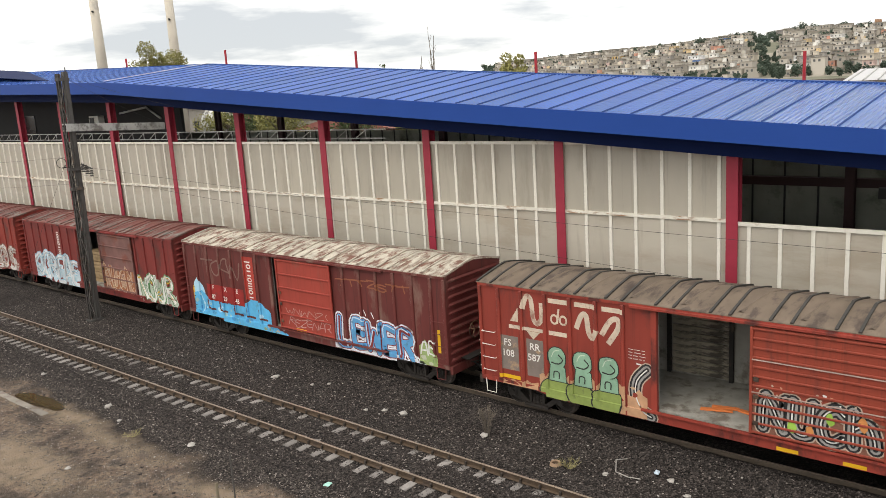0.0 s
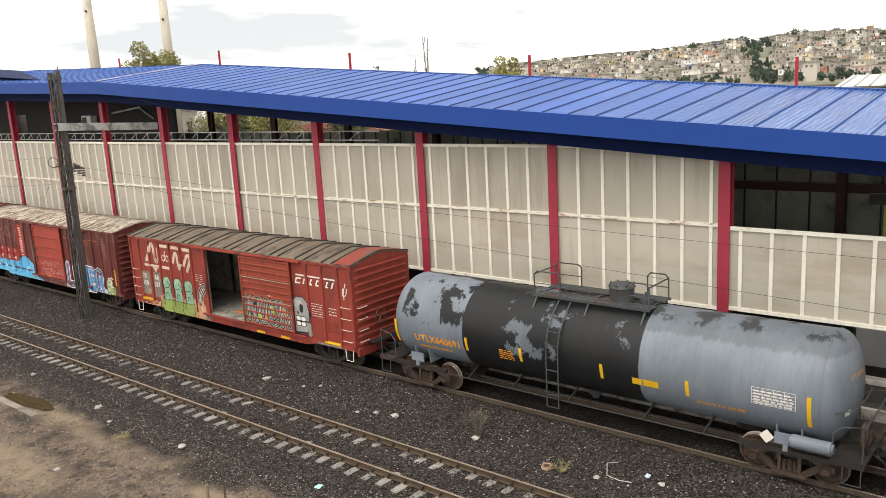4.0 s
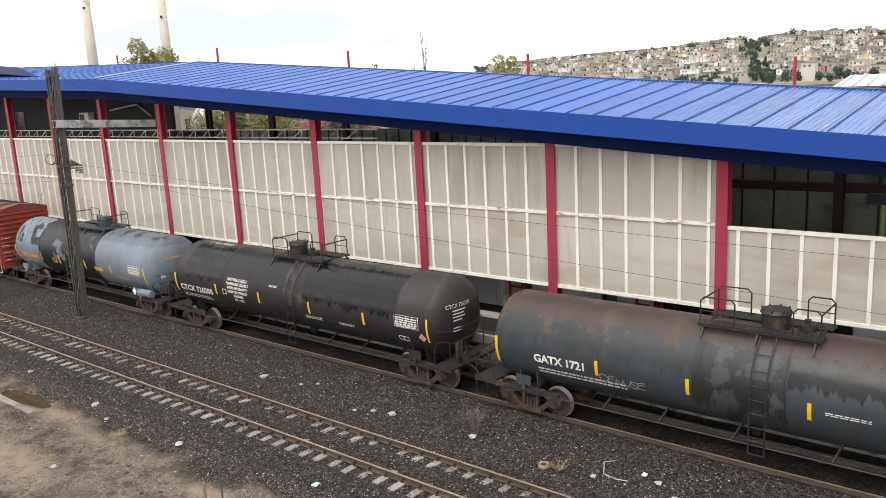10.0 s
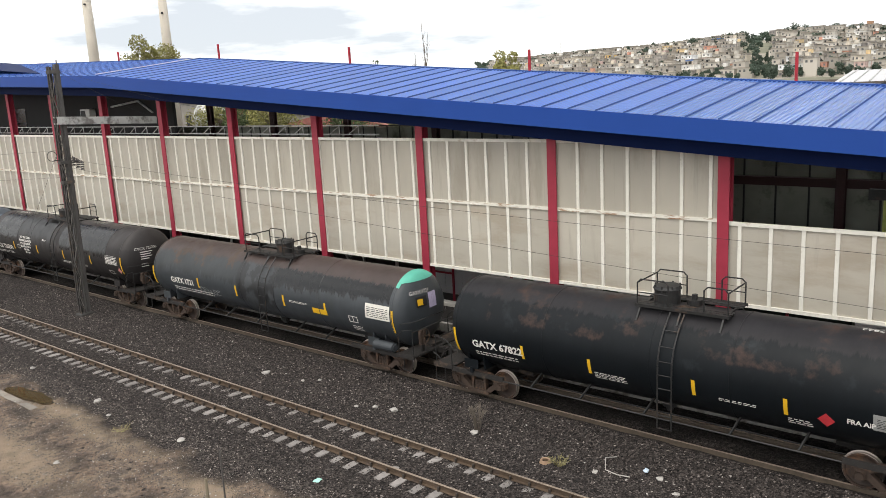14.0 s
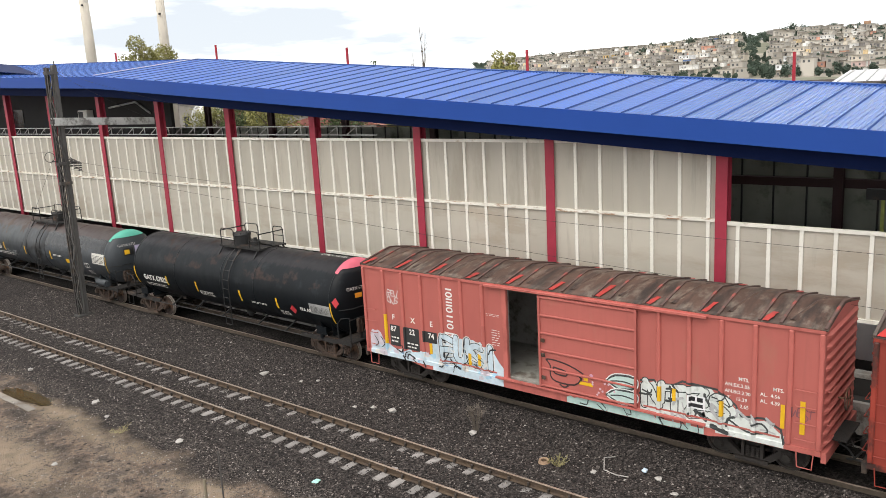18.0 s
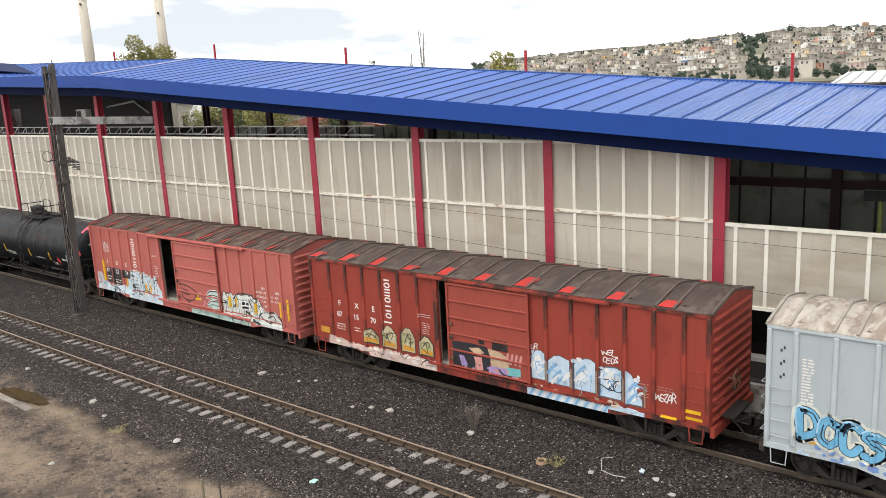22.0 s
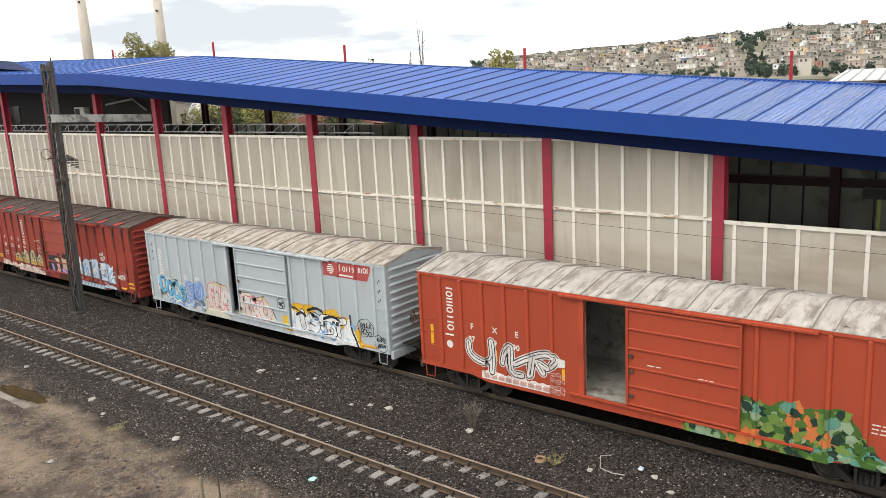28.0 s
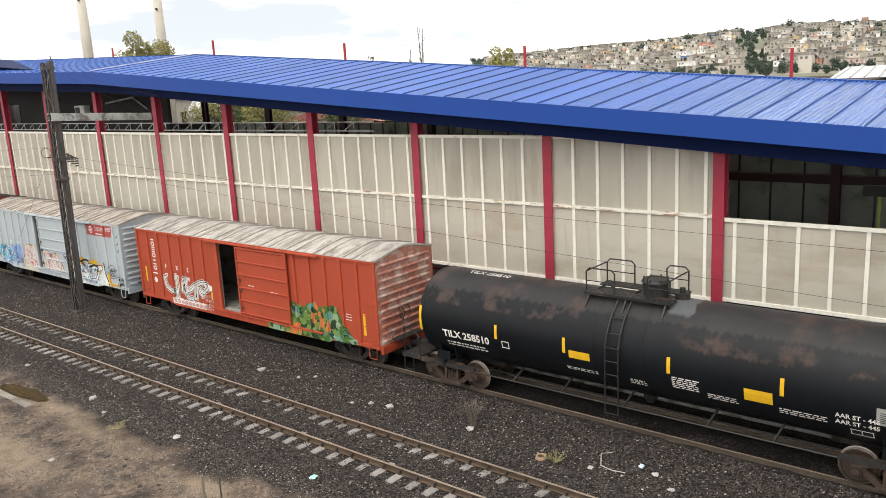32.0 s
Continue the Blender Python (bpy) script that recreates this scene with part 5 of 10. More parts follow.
def table(car, surf, x0, x1, z0, z1, seed, board=None):
    """A stencilled data table: a frame of rows, as bars."""
    bm = bmesh.new()
    if board:
        rect(bm, x0 - 0.04, x1 + 0.04, z0 - 0.04, z1 + 0.06, 0)
        part("data_board", conform(bm, surf), board, car)
        small_print(car, surf_lift(surf, 0.004), x0 + 0.04, x1 - 0.04, z0 + 0.03, z1 - 0.02, 6, M_PRINT, seed, 0.4)
        return
    for k in range(6):
        z = z0 + (z1 - z0) * k / 5
        rect(bm, x0, x1, z, z + 0.012)
    for k in range(5):
        x = x0 + (x1 - x0) * k / 4
        rect(bm, x, x + 0.012, z0, z1, 0, 0.001)
    part("data_table", conform(bm, surf), M_LETTER, car)
    small_print(car, surf_lift(surf, 0.003), x0 + 0.05, x1 - 0.05, z0 + 0.03, z1 - 0.02, 5, M_LETTER, seed, 0.55)


def surf_lift(surf, d):
    def f(x, z):
        return surf(x, z) - d
    f.cuts, f.floor = surf.cuts, surf.floor
    return f


def outline_box(car, surf, x0, x1, z0, z1, w=0.025, split=0):
    bm = bmesh.new()
    rect(bm, x0, x1, z0, z0 + w)
    rect(bm, x0, x1, z1 - w, z1, 0, 0.001)
    rect(bm, x0, x0 + w, z0, z1, 0, 0.002)
    rect(bm, x1 - w, x1, z0, z1, 0, 0.002)
    for k in range(split):
        x = x0 + (x1 - x0) * (k + 1) / (split + 1)
        rect(bm, x - w / 2, x + w / 2, z0, z1, 0, 0.003)
    return part("stencil_box", conform(bm, surf), M_LETTER, car)


M_PRINT = mat("dark_print", (0.05, 0.05, 0.05), 0.7, 0.1)
M_INNER = mat("bare_lining", (0.3, 0.29, 0.26), 0.85, 0.3, 2.5, 0.2, dirt=(0.14, 0.12, 0.1), damount=0.3)
M_BLACKTRIM = mat("black_trim", (0.018, 0.018, 0.018), 0.5, 0.3, 6, dirt=(0.07, 0.04, 0.025), damount=0.1)
M_GREYTRIM = mat("grey_trim", (0.055, 0.063, 0.072), 0.55, 0.3, 6, dirt=(0.06, 0.045, 0.035), damount=0.25)
M_BOARD = mat("white_board", (0.7, 0.68, 0.62), 0.6, 0.1, 6)
M_ORANGE = mat("orange_lettering", (0.78, 0.33, 0.03), 0.6, 0.15, 9)
M_PINK = mat("pink_paint", (0.6, 0.12, 0.17), 0.6, 0.12, 4)
M_MINT = mat("mint_paint", (0.1, 0.42, 0.32), 0.6, 0.12, 4)


def six_marks(z, xs=(-7.4, -4.45, -1.6, 1.4, 4.28, 7.25), h=0.46, w=0.1):
    return [(x - w / 2, x + w / 2, z - (0.42 if x in (xs[0], xs[-1]) else h / 2), z + (0.42 if x in (xs[0], xs[-1]) else h / 2)) for x in xs]


def head_point(half, r, c, side, y, z, lift=0.02):
    q = min(1.0, math.hypot(y, z - c) / r)
    return (side * (half - r * HEAD + r * HEAD * math.sqrt(1 - q * q) + lift), y, z)


def head_patch(car, half, r, c, material, side=1, low=0.5, spread=42):
    """Paint on the upper part of a dished end and the edge of the shell behind it."""
    bm = bmesh.new()
    grid = []
    for i in range(25):
        a = radians(spread + (180 - 2 * spread) * i / 24)
        edge = max(low / max(0.2, math.sin(a)), 0.3)
        row = [bm.verts.new(head_point(half, r, c, side, -r * q * math.cos(a), c + r * q * math.sin(a), 0.034)) for q in np.linspace(min(edge, 0.995), 0.995, 9)]
        back = 0.12 * max(0.0, math.sin(a) - 0.45)
        row.append(bm.verts.new((side * (half - r * HEAD - back), -(r + 0.032) * math.cos(a), c + (r + 0.032) * math.sin(a))))
        grid.append(row)
    for a, b in zip(grid[:-1], grid[1:]):
        for k in range(9):
            bm.faces.new((a[k], a[k + 1], b[k + 1], b[k]))
    bmesh.ops.remove_doubles(bm, verts=bm.verts[:], dist=0.0005)
    bmesh.ops.recalc_face_normals(bm, faces=bm.faces)
    return part("painted_head", bm, material, car, smooth=True)


def head_text(car, half, r, c, body, size, y, z, material=None, side=1):
    bm = text_bm(body, size, y, z, align="CENTER")
    bmesh.ops.triangulate(bm, faces=bm.faces[:])
    for v in bm.verts:
        v.co = head_point(half, r, c, side, v.co.x, v.co.z, 0.022)
    return part("lettering", bm, material or M_LETTER, car, "painted lettering on the tank's end")


def head_plate(car, half, r, c, y0, y1, z0, z1, material, lift=0.03):
    bm = bmesh.new()
    vs = [[bm.verts.new(head_point(half, r, c, 1, y, z, lift)) for y in np.linspace(y0, y1, 5)] for z in np.linspace(z0, z1, 5)]
    for a, b in zip(vs[:-1], vs[1:]):
        for i in range(4):
            bm.faces.new((a[i], a[i + 1], b[i + 1], b[i]))
    return part("placard", bm, material, car)


def crown_text(car, r, c, body, size, x, reach, turn=0):
    """Letters laid on the top of the shell, reach metres down its near side."""
    bm = text_bm(body, size, x, 0.0, turn)
    for k in range(1, 5):
        bmesh.ops.bisect_plane(bm, geom=bm.verts[:] + bm.edges[:] + bm.faces[:], plane_co=(0, 0, (k if not turn else -k) * size / 5), plane_no=(0, 0, 1))
    bmesh.ops.triangulate(bm, faces=bm.faces[:])
    for v in bm.verts:
        a = (reach - v.co.z) / r
        v.co = (v.co.x, -(r + 0.012) * math.sin(a), c + (r + 0.012) * math.cos(a))
    return part("lettering", bm, M_LETTER, car, "white lettering along the tank's crown")


def reservoir(car, x0, x1, z, material):
    bm = bar(bmesh.new(), (x0, -1.42, z), (x1, -1.42, z), 0.34, sides=18)
    bmesh.ops.bevel(bm, geom=[e for e in bm.edges if abs(e.verts[0].co.x - e.verts[1].co.x) < 1e-4], offset=0.05, segments=2, affect="EDGES")
    return part("air_reservoir", bm, material, car)


# grey and black tank car
GREYBLUE, OLDBLACK = (0.165, 0.193, 0.232), (0.013, 0.0138, 0.0155)
P4 = tank_paint("grey_and_black_shell", GREYBLUE, 0.45, [
    (OLDBLACK, 0.4, -4.0, 2.1, 0.08, 0.0, 0.0, 0.0),
    (OLDBLACK, 0.5, -6.6, -3.9, 0.6, 2.55, 1.2, 0.5),
    ((0.12, 0.138, 0.165), 0.5, -2.4, 1.7, 1.2, 1.95, 0.8, 0.545),
    ((0.12, 0.14, 0.165), 0.4, 2.1, 8.0, 0.1, 3.3, 0.5, 0.0),
    ((0.04, 0.042, 0.047), 0.5, 2.1, 7.0, 0.6, 3.58, 0.4, 0.5)], 0.3)
t4, s4 = tankcar(-55.5, 7.35, 1.43, 2.31, P4, "grey-blue tank car with a black middle section", 6.0, M_GREYTRIM, -0.6, (-1.75, 2.1), 0.9, (-4.0, 2.2))
marks(t4, s4, six_marks(2.0, (-6.9, -3.88, -1.8, 0.95, 3.47, 6.51)))
lettering(t4, s4, "UTLX640691", 0.36, -6.1, 1.78, M_ORANGE, spacing=1.0, offset=0.008)
small_print(t4, s4, -6.0, -4.6, 1.55, 1.7, 1, M_ORANGE, 1)
marks(t4, s4, [(1.89, 2.66, 1.82, 2.02)], M_YELLOW, "notice_plate")
table(t4, s4, 5.15, 6.2, 1.98, 2.42, 2)
small_print(t4, s4, -2.6, -2.05, 1.75, 2.1, 5, M_ORANGE, 3)
small_print(t4, s4, 3.7, 5.0, 1.62, 1.72, 2, M_ORANGE, 4)
reservoir(t4, 6.1, 7.1, 1.22, P4)
bm = bmesh.new()
box(bm, -0.13, 0.13, -0.008, 0.008, -0.13, 0.13)
bm.transform(Matrix.Translation((5.55, -1.44, 1.2)) @ Matrix.Rotation(radians(45), 4, "Y"))
part("placard", bm, M_BOARD, t4, "white diamond placard")
head_text(t4, 7.35, 1.43, 2.31, "UTLX640691", 0.17, -0.25, 2.75, M_ORANGE)
head_plate(t4, 7.35, 1.43, 2.31, -0.95, -0.75, 1.9, 2.05, M_BOARD)

# long black tank car
P5 = tank_paint("black_shell", (0.023, 0.0205, 0.0205), 0.5, [
    ((0.034, 0.03, 0.0295), 0.5, -9.0, -6.2, 0.5, 2.6, 0.6, 0.0),
    ((0.034, 0.03, 0.0295), 0.5, 5.9, 9.0, 0.1, 2.9, 0.9, 0.0),
    ((0.006, 0.006, 0.007), 0.23, -6.6, -4.0, 0.3, 2.5, 1.3, 0.0),
    ((0.009, 0.009, 0.01), 0.34, -4.0, 0.4, 0.1, 2.8, 1.5, 0.0),
    ((0.005, 0.005, 0.006), 0.23, 1.0, 5.85, 0.1, 2.4, 1.2, 0.0),
    ((0.05, 0.045, 0.043), 0.5, 0.0, 1.2, 0.5, 2.2, 2.2, 0.5),
    ((0.05, 0.044, 0.042), 0.5, -7.5, 7.5, 0.2, 3.66, 0.3, 0.5)], 0.36)
t5, s5 = tankcar(-38.9, 7.8, 1.43, 2.31, P5, "long black tank car with weathered paint and yellow side marks", 6.65, M_BLACKTRIM, 0.42, (-1.4, 1.6), -0.55, (-3.9, -2.3, 0.1, 5.85))
marks(t5, s5, six_marks(2.12))
lettering(t5, s5, "CTCX 726200", 0.36, -7.1, 1.82, spacing=1.1, offset=0.012)
small_print(t5, s5, -7.05, -5.0, 1.52, 1.7, 2, None, 5)
for k, line in enumerate(("NOT FOR CLASS 3", "FLAMMABLE LIQUIDS", "WITH API GRAVITY", "GREATER THAN 50", "DEGREES", "SR 11961")):
    lettering(t5, s5, line, 0.155, -2.95, 2.62 - 0.175 * k, align="CENTER", offset=0.006)
crown_text(t5, 1.43, 2.31, "CTCX 726200", 0.28, -6.3, 0.22)
outline_box(t5, s5, -3.98, -3.72, 1.98, 2.22, 0.03)
small_print(t5, s5, -0.9, -0.4, 2.66, 2.76, 2, None, 6)
small_print(t5, s5, 1.1, 2.0, 1.68, 1.82, 2, None, 7)
small_print(t5, s5, 2.9, 3.7, 1.68, 1.8, 2, None, 8)
table(t5, s5, 5.8, 6.88, 2.1, 2.52, 9)
outline_box(t5, s5, 5.88, 6.34, 1.58, 1.76, 0.025, 1)
diamond(t5, s5, 7.0, 1.84, 0.17, paint(0.6, 0.25, 0.25))
head_text(t5, 7.8, 1.43, 2.31, "CTCX 726200", 0.19, -0.3, 2.78)
for k in range(6):
    head_plate(t5, 7.8, 1.43, 2.31, -0.62, (0.0, -0.1, -0.05, -0.2, -0.3, -0.25)[k], 2.66 - 0.11 * k - (0.15 if k > 3 else 0), 2.7 - 0.11 * k - (0.15 if k > 3 else 0), M_LETTER, 0.022)

# dark grey tank car with a mint patch on its end
P6 = tank_paint("grey_brown_shell", (0.04, 0.046, 0.052), 0.42, [
    ((0.026, 0.03, 0.033), 0.4, -9.0, -1.2, 0.3, 2.4, 1.4, 0.0),
    ((0.007, 0.0075, 0.0085), 0.22, 1.1, 3.7, 0.1, 2.55, 1.1, 0.0),
    ((0.008, 0.0085, 0.0095), 0.22, 3.7, 7.3, 0.1, 2.65, 0.9, 0.0),
    ((0.02, 0.021, 0.023), 0.4, -1.3, 1.1, 0.2, 1.5, 3.2, 0.0),
    ((0.05, 0.055, 0.06), 0.5, -1.0, 1.1, 0.3, 1.6, 2.6, 0.52),
    ((0.05, 0.034, 0.03), 0.42, -8.0, 7.4, 0.2, 3.2, 0.5, 0.0),
    ((0.07, 0.048, 0.037), 0.6, -7.6, -1.5, 0.5, 2.75, 0.6, 0.54)], 0.42)
t6, s6 = tankcar(-21.3, 8.0, 1.36, 2.22, P6, "dark grey tank car with rusty crown and mint end patch", 6.55, M_BLACKTRIM, 0.45, (-1.4, 1.7), 0.4, (-1.1, 1.05, 3.7))
marks(t6, s6, six_marks(2.02, (-7.55, -4.09, -1.4, 1.64, 4.03, 7.45)))
lettering(t6, s6, "GATX 1721", 0.36, -6.2, 1.85, spacing=0.98, offset=0.012)
small_print(t6, s6, -6.1, -3.2, 1.5, 1.72, 2, None, 11)
marks(t6, s6, [(3.3, 4.1, 1.76, 1.98)], M_YELLOW, "notice_plate")
table(t6, s6, 6.2, 7.3, 2.06, 2.5, 13, M_BOARD)
outline_box(t6, s6, 5.25, 5.7, 1.7, 1.96, 0.03, 1)
small_print(t6, s6, 2.0, 3.0, 2.02, 2.12, 2, None, 14)
small_print(t6, s6, 5.3, 5.8, 1.35, 1.6, 3, None, 15)
reservoir(t6, 6.6, 7.6, 1.14, P6)
head_patch(t6, 8.0, 1.36, 2.22, M_MINT, low=0.8, spread=44)
head_text(t6, 8.0, 1.36, 2.22, "GATX 1721", 0.18, -0.35, 2.88)
head_plate(t6, 8.0, 1.36, 2.22, -0.6, -0.1, 2.42, 2.78, M_BLACKTRIM)
head_plate(t6, 8.0, 1.36, 2.22, -0.55, -0.3, 2.48, 2.7, M_YELLOW, 0.036)
head_plate(t6, 8.0, 1.36, 2.22, 0.0, 0.42, 2.3, 2.85, paint(0.45, 0.4, 0.55))

# black-green tank car with a pink patch on its end
P7 = tank_paint("black_green_shell", (0.0065, 0.0085, 0.0105), 0.42, [
    ((0.021, 0.02, 0.022), 0.42, -8.0, 8.0, 0.2, 3.35, 0.5, 0.0),
    ((0.017, 0.021, 0.024), 0.42, -6.5, 7.0, 0.4, 2.5, 1.0, 0.58),
    ((0.05, 0.033, 0.028), 0.6, -5.5, 6.5, 0.5, 2.75, 0.3, 0.56)], 0.17, 0.07)
t7, s7 = tankcar(-4.3, 7.25, 1.43, 2.3, P7, "black tank car with rust blooms and pink end patch", 6.1, M_BLACKTRIM, 0.5, (-0.75, 1.9), -0.1, (-3.4, 0.0, 2.2))
marks(t7, s7, six_marks(1.92, (-6.7, -4.14, -1.84, 1.24, 3.57, 6.68)))
lettering(t7, s7, "GATX 67822", 0.34, -6.05, 1.8, spacing=1.02, offset=0.012)
small_print(t7, s7, -6.0, -4.4, 1.5, 1.68, 2, None, 16)
small_print(t7, s7, -1.7, -0.7, 1.58, 1.8, 4, None, 17)
small_print(t7, s7, 1.9, 2.9, 1.7, 1.8, 2, None, 18)
small_print(t7, s7, 3.6, 4.2, 1.45, 1.65, 3, None, 19)
lettering(t7, s7, "FRA AIP", 0.18, 4.95, 1.82, offset=0.006)
table(t7, s7, 5.55, 6.6, 1.82, 2.14, 20, mat("grey_board", (0.32, 0.32, 0.31), 0.6))
diamond(t7, s7, 4.5, 1.78, 0.2, mat("red_placard", (0.5, 0.04, 0.05), 0.5))
diamond(t7, s7, 7.0, 2.4, 0.2, mat("red_placard", (0.5, 0.04, 0.05), 0.5))
head_patch(t7, 7.25, 1.43, 2.3, M_PINK, low=0.84, spread=48)
head_text(t7, 7.25, 1.43, 2.3, "GATX 67822", 0.17, -0.45, 2.72)
head_plate(t7, 7.25, 1.43, 2.3, -0.62, -0.3, 2.42, 2.6, M_ORANGE)
crown_text(t7, 1.43, 2.3, "GATX 67822", 0.26, 6.3, -0.12, 180)

# last black tank car
P12 = tank_paint("blue_black_shell", (0.006, 0.0072, 0.0092), 0.42, [
    ((0.026, 0.025, 0.026), 0.45, -8.0, 8.0, 0.2, 3.35, 0.4, 0.0),
    ((0.058, 0.04, 0.035), 0.6, -7.8, -1.6, 0.5, 2.95, 0.45, 0.5),
    ((0.055, 0.037, 0.031), 0.6, 1.3, 7.6, 0.5, 2.85, 0.45, 0.53),
    ((0.09, 0.095, 0.1), 0.5, 0.8, 1.5, 0.4, 3.55, 0.2, 0.0)], 0.22, 0.07)
t12, s12 = tankcar(77.65, 8.0, 1.45, 2.33, P12, "blue-black tank car with brown grime and yellow notice plates", 6.6, M_BLACKTRIM, -0.45, (-1.75, 0.9), 0.15, (-1.1, 0.4))
marks(t12, s12, six_marks(2.35, (-7.5, -4.45, -2.03, 1.17, 4.08, 7.3)))
lettering(t12, s12, "TILX 258510", 0.34, -6.58, 1.87, spacing=1.02, offset=0.012)
small_print(t12, s12, -6.5, -4.9, 1.55, 1.76, 2, None, 21)
outline_box(t12, s12, -4.25, -3.98, 1.86, 2.1, 0.03)
marks(t12, s12, [(-1.87, -1.19, 2.0, 2.24), (3.16, 3.86, 1.8, 2.14)], M_YELLOW, "notice_plate")
for x, z, w, rows in ((-2.0, 1.6, 1.0, 2), (0.0, 1.55, 0.5, 3), (1.25, 1.72, 0.75, 6), (2.2, 1.6, 0.8, 3), (4.0, 1.62, 1.1, 3)):
    small_print(t12, s12, x, x + w, z, z + 0.06 * rows, rows, None, int(10 * x) + 50)
lettering(t12, s12, "AAR ST - 446", 0.17, 5.28, 1.86, offset=0.005)
lettering(t12, s12, "AAR ST - 445", 0.17, 5.28, 1.68, offset=0.005)
table(t12, s12, 6.2, 7.2, 1.9, 2.24, 23, mat("grey_board", (0.32, 0.32, 0.31), 0.6))
outline_box(t12, s12, 5.6, 6.1, 1.4, 1.58, 0.025, 1)
crown_text(t12, 1.45, 2.33, "TILX 258510", 0.3, -6.3, 0.26)


# ---- boxcars and what is painted on them ----
def car_paint(name, c, dirt, amount=0.18, var=0.16, rough=0.62, runs=0.5, post_dirt=None, post_amount=0.3):
    """Side paint: patches of fading, and narrow streaks of grime that run down the panels."""
    BODY_COLOURS[name] = (c, post_dirt or tuple(0.3 * v + 0.012 for v in c), post_amount)
    m = mat(name, c, rough, var, 2.4, 0.06, 8, dirt=dirt, damount=amount, dscale=1.1, stretch=(1, 1, 0.35))
    return streaked(m, (c[0] * 0.3 + 0.01, c[1] * 0.4 + 0.008, c[2] * 0.4 + 0.006), 0.53, 0.7, runs, (7.0, 7.0, 0.35))


def roof_patches(car, half, material, w, d, n=ROOF_BAYS, y0=-SIDE - 0.02):
    """Touched-up paint between each pair of roof seams, at both eaves."""
    rg = random.Random(int(half * 100))
    for k in range(n):
        x = -half + 2 * half * k / n + 0.05
        for side in (1, -1):
            bm = bmesh.new()
            ww, dd = w * rg.uniform(0.8, 1.05), d * rg.uniform(0.6, 1.25)
            rows_p = [[bm.verts.new((x + ww * j + (rg.uniform(-0.03, 0.03) if 0 < i < 4 else 0) + 0.03 * i, side * (y0 + dd * i / 4), roof_profile(y0 + dd * i / 4) + 0.034)) for j in (0, 1)] for i in range(5)]
            for a, b in zip(rows_p[:-1], rows_p[1:]):
                bm.faces.new((a[0], a[1], b[1], b[0]))
            bmesh.ops.recalc_face_normals(bm, faces=bm.faces)
            part("roof_patch", bm, material, car)


def ring_pts(cx, cz, w, h, n=14):
    return [(cx + w / 2 * math.cos(2 * math.pi * k / n), cz + h / 2 * math.sin(2 * math.pi * k / n)) for k in range(n + 1)]


def owner_word(car, surf, x, z0, z1, material=None, flip=False, w=0.3):
    """The owner's mark, upright along the side, as plain bars and rings."""
    bm = bmesh.new()
    order = "BORIOMOI"
    widths = {"B": 1.1, "O": 1.05, "R": 0.75, "I": 0.95, "M": 1.6}
    unit = (z1 - z0) / sum(widths[c] + 0.18 for c in order)
    z = z0
    for c in (order[::-1] if flip else order):
        h = widths[c] * unit
        if c == "O":
            ribbon(bm, ring_pts(x, z + h / 2, w * 0.8, h * 0.82), 0.05, 0, 0.0)
        elif c == "M":
            for q in (0.12, 0.5, 0.88):
                rect(bm, x - w * 0.42, x + w * 0.42, z + h * q - 0.025, z + h * q + 0.025)
        else:
            tall = w * (0.62 if c == "B" else 0.42)
            rect(bm, x - tall - (w * 0.2 if c == "B" else 0), x + w * 0.42, z + h * 0.2, z + h * 0.2 + 0.055)
        z += h + 0.18 * unit
    return part("owner_mark", conform(bm, surf), material or M_LETTER, car, "white upright painted owner's mark")


def fxe_numbers(car, surf, x, z, a, b, c, size=0.3, step=0.84):
    for k, (s, d) in enumerate((("F", a), ("X", b), ("E", c))):
        lettering(car, surf, s, size, x + step * k, z + 0.42, offset=0.006)
        lettering(car, surf, d, size, x - 0.1 + step * k, z, offset=0.006)


# fat letter forms in a unit square, for sprayed pieces
FORMS = {}
FORMS["A"] = ([(0.08, 0.0), (0.3, 0.9), (0.55, 1.0), (0.72, 0.9), (0.92, 0.0)], [(0.25, 0.36), (0.75, 0.36)])
FORMS["C"] = ([(0.9, 0.82), (0.6, 1.0), (0.25, 0.9), (0.1, 0.5), (0.25, 0.1), (0.6, 0.0), (0.92, 0.2)],)
FORMS["D"] = ([(0.15, 0.0), (0.15, 1.0), (0.6, 0.95), (0.9, 0.6), (0.85, 0.25), (0.55, 0.02), (0.15, 0.0)],)
FORMS["E"] = ([(0.9, 0.95), (0.2, 1.0), (0.12, 0.5), (0.2, 0.03), (0.92, 0.05)], [(0.15, 0.52), (0.75, 0.52)])
FORMS["F"] = ([(0.9, 0.98), (0.25, 0.95), (0.2, 0.0)], [(0.22, 0.55), (0.8, 0.58)])
FORMS["H"] = ([(0.12, 1.0), (0.2, 0.5), (0.15, 0.0)], [(0.2, 0.5), (0.6, 0.62), (0.82, 0.4), (0.88, 0.0)])
FORMS["I"] = ([(0.5, 1.0), (0.45, 0.5), (0.5, 0.0)],)
FORMS["L"] = ([(0.2, 1.0), (0.15, 0.08), (0.85, 0.02)],)
FORMS["N"] = ([(0.1, 0.0), (0.15, 1.0), (0.85, 0.05), (0.9, 1.0)],)
FORMS["O"] = ([(0.5, 1.0), (0.15, 0.8), (0.1, 0.3), (0.5, 0.0), (0.88, 0.25), (0.88, 0.75), (0.5, 1.0)],)
FORMS["R"] = ([(0.15, 0.0), (0.15, 1.0), (0.7, 0.95), (0.8, 0.65), (0.25, 0.5)], [(0.4, 0.5), (0.92, 0.0)])
